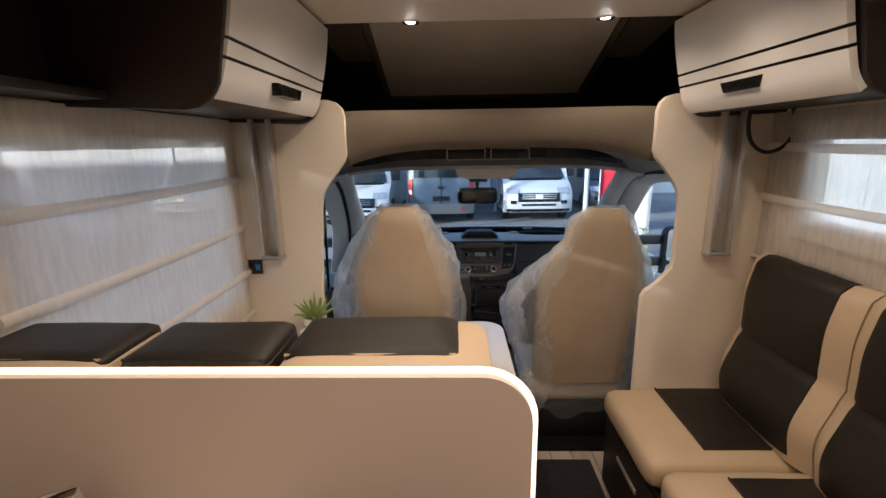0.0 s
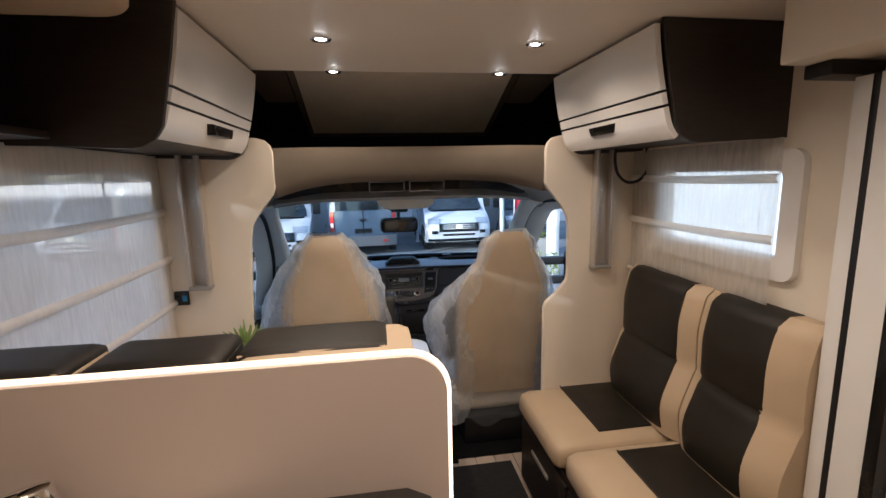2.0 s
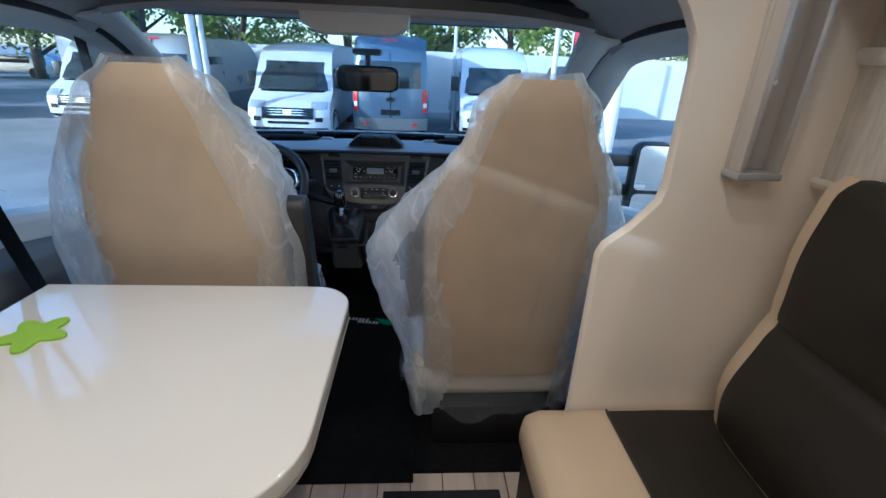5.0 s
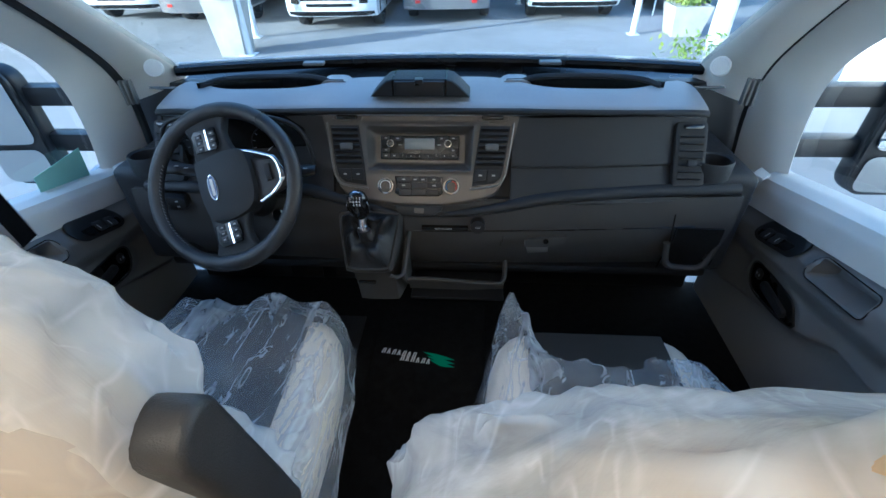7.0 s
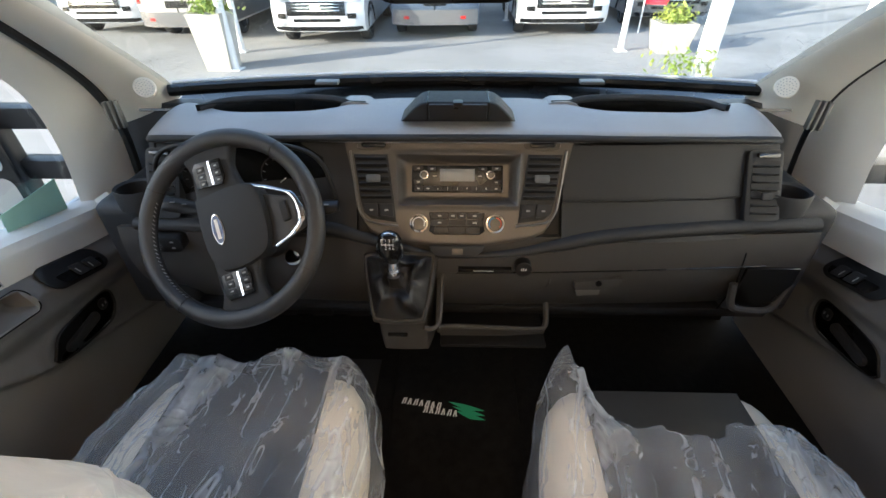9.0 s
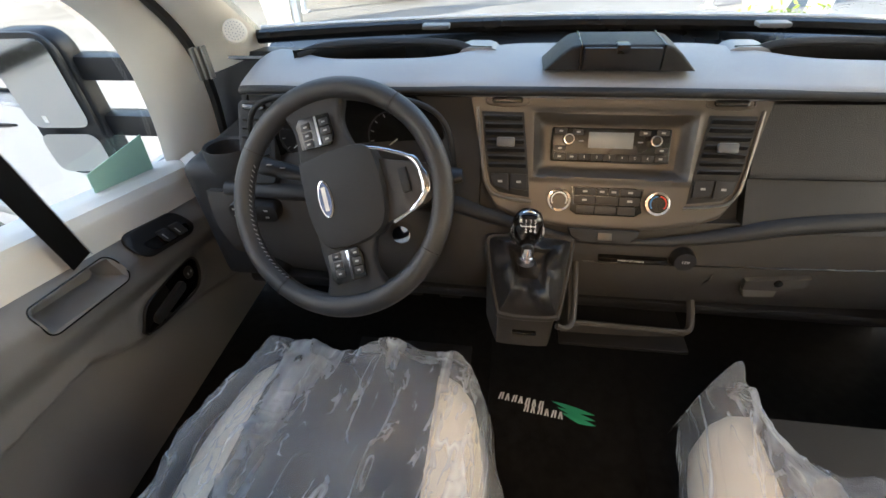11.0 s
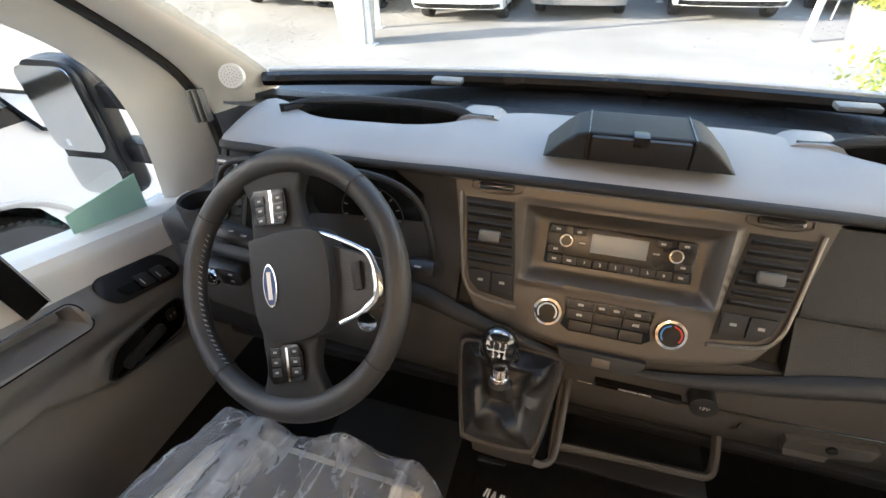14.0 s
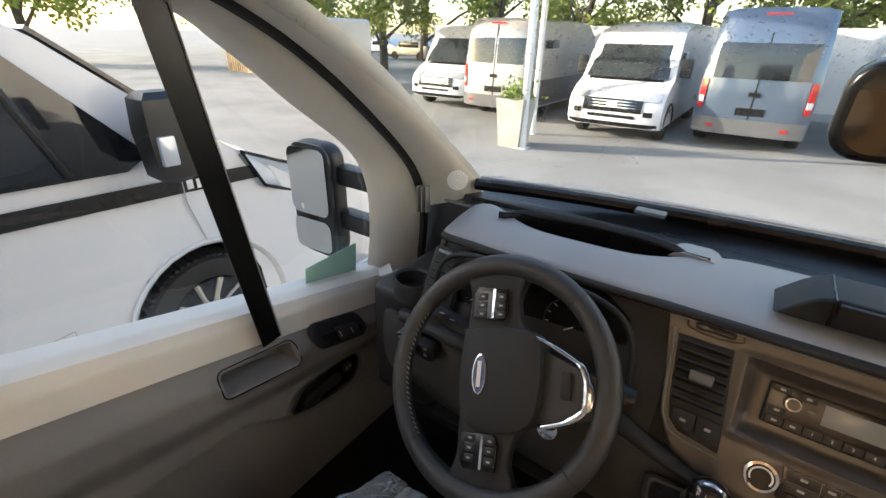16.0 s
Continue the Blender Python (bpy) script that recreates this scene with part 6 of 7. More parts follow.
    # seat belt
    bt = thing("seat_belt", "black seat belt running down from the door pillar", "seat belt", "cab seat belts", (s * 0.9, 2.3, 0.6))
    def strap(a, b, w, d):
        return sheet(lambda u, v: Vector(a).lerp(Vector(b), u) + Vector(d) * (v - 0.5) * w, 10, 1, 0.002)
    hi, lo = Vector((s * 0.87, 2.16, 1.16)), Vector((s * 0.92, 2.36, 0.42))
    part("webbing", strap(hi, lo, 0.048, (0, 1, 0.2)), SATIN_BLACK, bt)
    part("guide", box(min(s * 0.85, s * 0.89), max(s * 0.85, s * 0.89), 2.12, 2.20, 1.13, 1.20, 0.01), BLACK, bt)
    part("pillar_trim", box(min(s * 0.89, s * 0.96), max(s * 0.89, s * 0.96), 2.04, 2.12, 0.0, 1.30, 0.015), DASH, bt)
    # door mirror
    mr = thing("door_mirror", "large black door mirror with two mirror glasses", "mirror", "door mirrors", (s * 1.4, 3.38, 0.5))
    def mo(x0, x1, z0, z1, r):
        return rounded(x0, x1, z0, z1, r, 5)
    cx, cz = s * 1.430, 0.665
    part("housing", prism([(cx + a, cz + b) for a, b in mo(-0.105, 0.105, -0.215, 0.195, 0.06)], "y", 3.39, 3.455, 0.025, 4), BLACK, mr)
    part("bezel", prism([(cx + a, cz + b) for a, b in mo(-0.103, 0.103, -0.212, 0.192, 0.058)], "y", 3.378, 3.3895, 0.004), BLACK, mr)
    M2 = Matrix.Translation((cx, 3.368, cz)) @ Matrix.Rotation(radians(-s * 4), 4, "Z")
    for z0, z1, nm3 in ((-0.055, 0.180, "mirror_glass"), (-0.195, -0.075, "wide_angle_glass")):
        bm = prism(mo(-0.088, 0.088, z0, z1, 0.03), "y", -0.003, 0.002)
        bm.transform(M2)
        part(nm3, bm, MIRROR, mr, "mirror glass")
    for z in (0.60, 0.76):
        part("arm", box(min(s * 1.05, s * 1.35), max(s * 1.05, s * 1.35), 3.41, 3.47, z - 0.035, z + 0.03, 0.012), BLACK, mr)
    st = box(cx - 0.09, cx - 0.03, 3.362, 3.3635, cz - 0.04, cz - 0.02)
    part("sticker", st, LABEL, mr)

# belt across the driver's window
bb = thing("seat_belt", "black belt strap hanging across the driver's door window", "seat belt", "cab seat belts", (-0.95, 2.8, 0.64))
part("webbing", sheet(lambda u, v: Vector((-0.905, 2.755, 1.25)).lerp(Vector((-0.952, 2.865, 0.585)), u) + Vector((0, 0.047, 0.006)) * (v - 0.5), 10, 1, 0.002), SATIN_BLACK, bb)
part("stitching", sheet(lambda u, v: Vector((-0.9025, 2.776, 1.25)).lerp(Vector((-0.9495, 2.886, 0.585)), u) + Vector((0, 0.002, 0)) * (v - 0.5), 10, 1, 0.001), DASH_TOP, bb)

paper = sheet(lambda u, v: Vector((-1.03 + 0.01 * v, 3.02 + 0.17 * u, 0.60 - 0.012 * u + 0.075 * v + 0.02 * u * v)), 4, 2, 0.001)
tagged(part("paper_sheet", paper, PAPER_GREEN), "pale green paper sheet standing behind the door glass", "paper")

# ---- cab roof, console, visors, inner mirror ----
hl = sheet(lambda u, v: Vector((-0.84 + 1.68 * u, 2.19 + 0.515 * v, 1.45 + 0.03 * math.sin(3.14 * u) - 0.06 * v ** 3 - 0.13 * abs(2 * u - 1) ** 5)), 24, 10, 0.015)
setting("cab_headliner", hl, HEADLINER, "grey cab headliner", "ceiling")
ovc = thing("overhead_console", "grey overhead console with black sheets for its shaded storage openings", "console", at=(0, 2.52, 1.36))
def cons(u, v):
    x = -0.72 + 1.44 * u
    e = abs(x) / 0.72
    return Vector((x, 2.53 + 0.05 * v + 0.05 * e * e, 1.345 - 0.03 * e ** 4 + 0.035 * v))
part("shelf_back", box(-0.70, 0.70, 2.60, 2.615, 1.345, 1.455, 0.004), BLACK, ovc)
part("shelf_edge", sheet(cons, 30, 4, 0.02), HEADLINER, ovc)
for s in (-1, 1):
    # No hollow here: a solid black sheet gives the shade of the opening.
    part("opening", sheet(lambda u, v: Vector((s * (0.29 + 0.36 * u), 2.515 + 0.06 * u * u, 1.385 + 0.052 * v * (1 - u ** 3) - 0.01 * u)), 10, 3, 0.006), SATIN_BLACK, ovc, "black sheet standing for the shaded storage opening")
    part("bezel", box(min(s * 0.012, s * 0.205), max(s * 0.012, s * 0.205), 2.494, 2.515, 1.374, 1.430, 0.006), HEADLINER, ovc)
    # Black plate on the bezel in place of the tray's shaded inside.
    part("tray", box(min(s * 0.018, s * 0.199), max(s * 0.018, s * 0.199), 2.489, 2.4935, 1.379, 1.426, 0.002), SATIN_BLACK, ovc, "black plate standing for the shaded tray opening")
    vs = thing("sun_visor", "grey sun visor folded up under the header", "sun visor", "sun visors", (s * 0.4, 2.66, 1.33))
    part("flap", box(min(s * 0.14, s * 0.60), max(s * 0.14, s * 0.60), 2.62, 2.80, 1.325, 1.343, 0.008), HEADLINER, vs)
    part("hinge", cyl((s * 0.15, 2.80, 1.33), (s * 0.60, 2.80, 1.33), 0.009, seg=12), BLACK, vs)
part("lamp_housing", prism([(-0.17, 1.372), (0.17, 1.372), (0.155, 1.30), (0.11, 1.275), (-0.11, 1.275), (-0.155, 1.30)], "y", 2.57, 2.72, 0.012), PILLAR, ovc, "light grey lamp housing")
rv = thing("rear_view_mirror", "black interior rear-view mirror with rounded corners", "mirror", at=(-0.02, 3.07, 1.15))
ro = rounded(-0.128, 0.128, -0.058, 0.045, 0.032, 6)
RM = Matrix.Translation((-0.02, 3.075, 1.136)) @ Matrix.Rotation(radians(8), 4, "X")
bm = prism(ro, "y", 0.0, 0.03, 0.008, 3); bm.transform(RM)
part("housing", bm, SATIN_BLACK, rv)
bm = prism([(a * 0.92, b * 0.82) for a, b in ro], "y", -0.003, -0.0005); bm.transform(RM)
part("mirror_glass", bm, mat("dimmed_mirror", (0.08, 0.083, 0.086), 0.03, 1.0, vary=0.0), rv)
part("stem", tube(smoothed([(-0.02, 3.10, 1.17), (-0.02, 3.115, 1.20), (-0.02, 3.09, 1.235)], 4), 0.012, 10), BLACK, rv)
part("sensor_pod", box(-0.075, 0.04, 3.03, 3.12, 1.22, 1.245, 0.012), BLACK, rv)

# ---- cab seats in clear wrap ----
def ease_edge(u):
    """How far a loose edge falls short: nothing at the inner corner, all of it past a third."""
    a = min(1, max(0, (u - 0.16) / 0.12))
    return a * a * (3 - 2 * a)
def cab_seat(cx, ytop, ybot, film_in, film_out, label):
    t = thing("driver_seat" if cx < 0 else "passenger_seat", label, "seat", "cab seats", (cx, 2.45, 0.0))
    hw = lambda z: float(np.interp(z, [0.3, 0.82, 0.95, 1.04, 1.11, 1.19], [0.235, 0.243, 0.212, 0.160, 0.122, 0.104]))
    ZT = 1.185
    THICK = [0.076, 0.076, 0.074, 0.070, 0.058] if cx < 0 else [0.078, 0.076, 0.058, 0.034, 0.024]
    yr = lambda z: ybot + (ytop - ybot) * (z - 0.30) / (ZT - 0.30)
    def ring(z, grow=0.0, n=36):
        w, d = hw(z) + grow, float(np.interp(z, [0.3, 0.84, 0.93, 1.02, 1.19], THICK)) + grow
        k = max(0, (z - ZT + 0.07) / 0.07)
        w, d = w * (1 - 0.35 * k ** 2.5), d * (1 - 0.5 * k ** 2.5)
        out = []
        for i in range(n):
            a = 2 * math.pi * i / n
            ca, sa = math.cos(a), math.sin(a)
            out.append((cx + w * abs(ca) ** 0.55 * (1 if ca > 0 else -1), yr(z) + float(np.interp(z, [0.3, 0.84, 0.93, 1.02, 1.19], THICK)) + d * abs(sa) ** 0.7 * (1 if sa > 0 else -1), z))
        return out
    zs = [0.30 + (ZT - 0.30) * k / 24 for k in range(25)]
    part("backrest", loft([ring(z) for z in zs]), SEAT_BEIGE, t, "beige leather backrest")
    y1 = 2.895 if cx < 0 else 2.87
    back_x, cx = cx, (-0.453 if cx < 0 else 0.449)
    pad = cushion(cx - 0.275, cx + 0.275, 2.28, y1, 0.165, 0.333, 0.07, 0.02)
    for v in pad.verts:
        v.co.x = cx + (v.co.x - cx) * (1 - 0.20 * max(0, (v.co.y - 2.62) / (y1 - 2.62)) ** 2)
    part("cushion", pad, CAB_CREAM, t, "cream leather seat cushion")
    part("inset", sheet(lambda u, v: Vector((cx + (0.345 * u - 0.1725) * (1 - 0.04 * v * v), 2.36 + (y1 - 0.042 - 2.36) * v, 0.355 + 0.010 * math.sin(3.14 * u) * math.sin(3.14 * min(1, v * 1.1)) ** 0.5)), 12, 12, 0.008), HIDE_DARK, t, "dark brown inset")
    part("plinth", box(cx - 0.20, cx + 0.20, 2.25, 2.80, 0.0, 0.165, 0.02), BLACK, t, "black seat base")
    side = -1 if cx > 0 else 1
    seat_x, cx = cx, back_x
    ax = cx + side * (0.285 if cx < 0 else 0.262)
    am = prism([(p, q) for p, q in rounded(-0.035, 0.035, -0.02, 0.33, 0.03, 5)], "x", -0.028, 0.028, 0.012, 3)
    am.transform(Matrix.Translation((ax, 2.30 if cx < 0 else 2.315, 0.55 if cx < 0 else 0.50)) @ Matrix.Rotation(radians(10), 4, "X"))
    part("armrest", am, LEATHER_BLACK if cx < 0 else BLACK, t, "black folded-up armrest")
    # wrap over the back: a loose bag that hangs wider than the shoulders
    bag = lambda z: float(np.interp(z, [0.14, 0.35, 0.60, 0.85, 1.0, 1.10, 1.17, 1.20], [0.26, 0.285, 0.295, 0.280, 0.228, 0.165, 0.118, 0.11]) if cx < 0 else np.interp(z, [0.14, 0.35, 0.70, 0.85, 0.95, 1.05, 1.17], [0.26, 0.285, 0.285, 0.255, 0.215, 0.150, 0.108]))
    def crumple(x, y, z, f):
        return 1 - 2.6 * abs(noise.noise(Vector((x * f, y * f * 0.8 + 3 * cx, z * f * 0.45))))
    def film(z):
        flare = math.sin(math.pi * min(1, max(0, (ZT - z) / 0.85))) ** 1.2
        zr = max(0.30, min(z, ZT))
        out = []
        for x, y, _ in ring(zr, 0.010, 108):
            side_in = (x - cx) * side > 0
            g = film_in if side_in else film_out
            ex = min(1.0, abs(x - cx) / hw(zr))
            loose = max(0, bag(z) - hw(zr)) * min(1, 0.35 + g * 8) * ex ** 3
            c1, c2, c3 = crumple(x, y, z, 7), crumple(x, y, z, 15), crumple(x, y, z, 31)
            front = 1.0 if y > yr(zr) + 0.10 else 0.0
            amp = 0.25 * flare + 0.75 * ex ** 3 + 0.6 * front
            xo = x + (1 if x > cx else -1) * (loose + g * 0.6 * flare * min(1, max(0, (1.0 - z) / 0.25)) * ex ** 2.5 + (0.012 * c1 + 0.009 * c2 + 0.006 * c3) * amp * ex)
            low = max(0, (0.42 - z) / 0.3)
            yo = y + (0.010 * c1 + 0.010 * c2 + 0.007 * c3) * (amp - 0.15 + 0.9 * low) * (1 if front else 0.7)
            zo = z + (0.012 + 0.010 * c2 * ex if z >= ZT else 0) + 0.03 * c1 * low
            out.append((xo, yo, zo))
        return out
    fz = [0.12 + (ZT - 0.12) * k / 90 for k in range(91)]
    rows = [film(z) for z in fz]
    flat_row = ring(0.5, 0.010, 108)
    def zone(i):
        """How loosely the wrap lies at a vertex: 0 taut, 1 between, 2 gathered."""
        x, y, _ = flat_row[i % 108]
        if y > yr(0.5) + 0.08:
            return 2
        e = abs(x - cx) / 0.245 + 0.11 * noise.noise(Vector((i % 108 * 0.25, i // 108 * 0.09, 4 + cx)))
        return 0 if e < 0.64 else 1 if e < 0.88 else 2
    for k, (nm, m) in enumerate((("wrap", FILM_BACK), ("wrap_side", FILM_MID), ("wrap_edge", FILM_EDGE))):
        w = loft(rows, cap=False)
        w.verts.ensure_lookup_table()
        bmesh.ops.delete(w, geom=[f for f in w.faces if zone(min(v.index for v in f.verts)) != k], context="FACES")
        part(nm, w, m, t, "clear crinkled plastic wrap")
    cx = seat_x
    reach = 0.0 if cx < 0 else 1.0
    def sheetf(u, v):
        end = y1 + 0.025 - reach * (0.14 * ease_edge(u) + 0.02 * noise.noise(Vector((u * 9, 0, 2))))
        y = 2.29 + (end - 2.29) * v
        x = cx + 0.62 * (u - 0.5) * (1 - 0.24 * max(0, (v - 0.5) / 0.5) ** 2)
        e = max(abs(2 * u - 1), 0)
        n1, n2 = noise.noise(Vector((x * 8 + y * 3, y * 4, 3 + cx))), noise.noise(Vector((x * 17 + y * 6, y * 8, 5 + cx)))
        n3 = noise.noise(Vector((x * 40, y * 40, 8 + cx)))
        drop = 0.15 * max(0, (e - 0.82) / 0.18) ** 1.5 + 0.10 * max(0, (v - 0.93) / 0.07) ** 2
        return Vector((x + 0.02 * n2, y + 0.02 * n1, 0.374 - drop + 0.060 * max(0, 0.28 - abs(n1)) + 0.045 * max(0, 0.22 - abs(n2)) + 0.022 * max(0, 0.22 - abs(n3)) + (0.05 * math.exp(-((u - 0.62) / 0.10) ** 2 - ((v - 0.97) / 0.06) ** 2) if reach == 0 else 0.085 * math.exp(-((u - 0.07) / 0.05) ** 2 - ((v - 0.96) / 0.07) ** 2))))
    part("wrap", sheet(sheetf, 140, 140), FILM, t, "clear crinkled plastic wrap")
    return t
cab_seat(-0.412, 2.14, 2.23, 0.018, 0.070, "driver's seat in beige leather under loose plastic wrap")
cab_seat(0.452, 2.07, 2.245, 0.14, 0.03, "passenger seat in beige leather under loose plastic wrap")

# ---- outside ----
GZ = -0.90
ground_mat_a = setting("ground", box(-400, 400, -400, 400, GZ - 0.3, GZ), ASPHALT, "pale dusty asphalt of a dealer's yard", "ground")

def wheel_parts(t, x, y, r, s, steel):
    """A road wheel whose outer face looks along x with sign s."""
    tyre = part("wheel", loft([[(x + s * q, y + rr * math.cos(a), GZ + r + rr * math.sin(a)) for a in [2 * math.pi * k / 40 for k in range(40)]] for q, rr in ((-0.22, r * 0.80), (-0.21, r * 0.96), (-0.17, r), (-0.04, r), (0.0, r * 0.95), (0.012, r * 0.80), (0.0, r * 0.66), (-0.03, r * 0.64))]), RUBBER, t, "black tyre")
    part("rim", loft([[(x + s * q, y + rr * math.cos(a), GZ + r + rr * math.sin(a)) for a in [2 * math.pi * k / 32 for k in range(32)]] for q, rr in ((-0.02, r * 0.655), (0.002, r * 0.64), (-0.03, r * 0.58), (-0.06, r * 0.3), (-0.05, 0.01))]), SATIN_BLACK, tyre, "dark rim")
    for k in range(10 if steel else 0):
        a = 2 * math.pi * k / 10
        sp = tube([(x - s * 0.012, y + 0.05 * math.cos(a), GZ + r + 0.05 * math.sin(a)), (x - s * 0.006, y + r * 0.35 * math.cos(a + 0.05), GZ + r + r * 0.35 * math.sin(a + 0.05)), (x - s * 0.002, y + r * 0.63 * math.cos(a), GZ + r + r * 0.63 * math.sin(a))], [0.022, 0.016, 0.019], 6, flat=0.6)
        part("spoke", sp, ALU, tyre, "alloy spoke")
    part("hub_cap", cyl((x - s * 0.03, y, GZ + r), (x + s * 0.004, y, GZ + r), 0.055, 0.04, 16), ALU if steel else SATIN_BLACK, tyre)
    if steel:
        for k in range(64):
            a = 2 * math.pi * k / 64
            o = Vector((x - s * 0.10, y + r * math.cos(a), GZ + r + r * math.sin(a)))
            part("tread", box(o.x - 0.08, o.x + 0.08, o.y - 0.012, o.y + 0.012, o.z - 0.007, o.z + 0.007), RUBBER, tyre)

def body_shell(cx, prof, W, z_belt, y0, d, taper=0.12, back=0.0):
    """A van body: side outline (s, z) pushed across, drawn in above the belt and at the nose."""
    xs = [-1, -0.93, -0.75, -0.4, 0, 0.4, 0.75, 0.93, 1]
    rings = []
    for u in xs:
        ring = []
        for sdist, z in prof:
            k = max(0, (z - z_belt) / 1.4)
            e = abs(u) ** 6
            crown = -0.07 * e * (1 if z > z_belt + 0.9 else 0)
            nose = 0.16 * e * (1 if sdist < 0.5 else max(0, 1 - (sdist - 0.5) / 0.5))
            ring.append((cx + u * W * (1 - taper * k), y0 + d * (sdist + nose), GZ + z + crown))
        rings.append(ring)
    return loft(rings)

def van_front(cx, y0, paint, label, W=1.0, H=2.5, L=5.6, scale=1.0):
    t = thing("camper_van", label, "van", "vans across the yard", (cx, y0, GZ))
    S = scale
    prof = [(0.10, 0.30), (0.0, 0.42), (0.0, 0.72), (0.06, 0.90), (0.30, 1.08), (0.72, 1.24), (1.05, 1.70), (1.30, 2.02), (1.55, 2.28), (2.0, H - 0.06), (2.6, H), (L - 0.1, H), (L, H - 0.1), (L, 0.35)]
    prof = [(a, b * S) for a, b in prof]
    part("body", body_shell(cx, prof, W, 1.15 * S, y0, 1), paint, t)
    hw = lambda z: W * (1 - 0.12 * max(0, (z - 1.15) / 1.4))
    def front(x0, x1, pts, lift, m, nm, lab="", n=10, taper=0.0):
        """A panel laid on the nose between heights, as (s, z) pairs."""
        def f(u, v):
            k = v * (len(pts) - 1)
            i = min(int(k), len(pts) - 2)
            s0, z0 = pts[i]
            s1, z1 = pts[i + 1]
            q = k - i
            sd, z = s0 + (s1 - s0) * q, (z0 + (z1 - z0) * q) * S
            x = cx + (x0 + (x1 - x0) * u) * (1 - taper * v)
            e = (abs(x - cx) / hw(z)) ** 6
            return Vector((x, y0 + sd + 0.16 * e - lift, GZ + z + lift * 0.4))
        return part(nm, sheet(f, n, 2 * (len(pts) - 1), 0.012), m, t, lab)
    front(-0.88, 0.88, [(0.70, 1.26), (1.05, 1.70), (1.22, 1.92)], 0.03, CAB_GLASS, "windscreen", "dark windscreen", 14, 0.16)
    front(-0.80, 0.80, [(0.66, 1.215), (0.70, 1.25)], 0.02, SATIN_BLACK, "wiper_cowl")
    front(-0.62, 0.62, [(0.0, 0.62), (0.0, 0.72), (0.05, 0.88)], 0.02, SATIN_BLACK, "grille", "black grille")
    for z in (0.70, 0.76, 0.82):
        front(-0.5, 0.5, [(0.01, z), (0.012, z + 0.018)], 0.035, CHROME, "grille_bar")
    front(-0.10, 0.10, [(0.01, 0.71), (0.02, 0.83)], 0.05, CHROME, "emblem", "plain silver emblem")
    front(-0.5, 0.5, [(0.0, 0.50), (0.0, 0.56)], 0.016, SATIN_BLACK, "lower_intake")
    front(-0.95, 0.95, [(0.10, 0.31), (0.01, 0.40)], 0.012, SATIN_BLACK, "skirt")
    for s in (-1, 1):
        front(min(s * 0.56, s * 0.95), max(s * 0.56, s * 0.95), [(0.06, 0.86), (0.14, 0.95), (0.24, 1.02)], 0.03, LAMP_CLEAR, "headlamp", "clear headlamp")
        front(min(s * 0.66, s * 0.84), max(s * 0.66, s * 0.84), [(0.0, 0.56), (0.0, 0.66)], 0.016, SATIN_BLACK, "fog_recess")
        mm = part("mirror", box(cx + s * (W + 0.12) - 0.11, cx + s * (W + 0.12) + 0.11, y0 + 1.0, y0 + 1.12, GZ + 1.30 * S, GZ + 1.68 * S, 0.03), BLACK, t, "black mirror")
        part("side_window", box(*sorted((cx + s * W * 0.955, cx + s * W * 0.968)), y0 + 1.25, y0 + 2.0, GZ + 1.32 * S, GZ + 1.78 * S, 0.004), TINTED, t)
        wheel_parts(t, cx + s * W * 0.985, y0 + 0.95, 0.345 * S, s, False)
        wheel_parts(t, cx + s * W * 0.985, y0 + 4.4, 0.345 * S, s, False)
        part("arch", tube([(cx + s * W * 0.99, y0 + 0.95 + 0.42 * math.cos(a), GZ + 0.345 * S + 0.42 * S * math.sin(a)) for a in [math.pi * k / 12 for k in range(13)]], 0.03, 8), SATIN_BLACK, t)
    return t

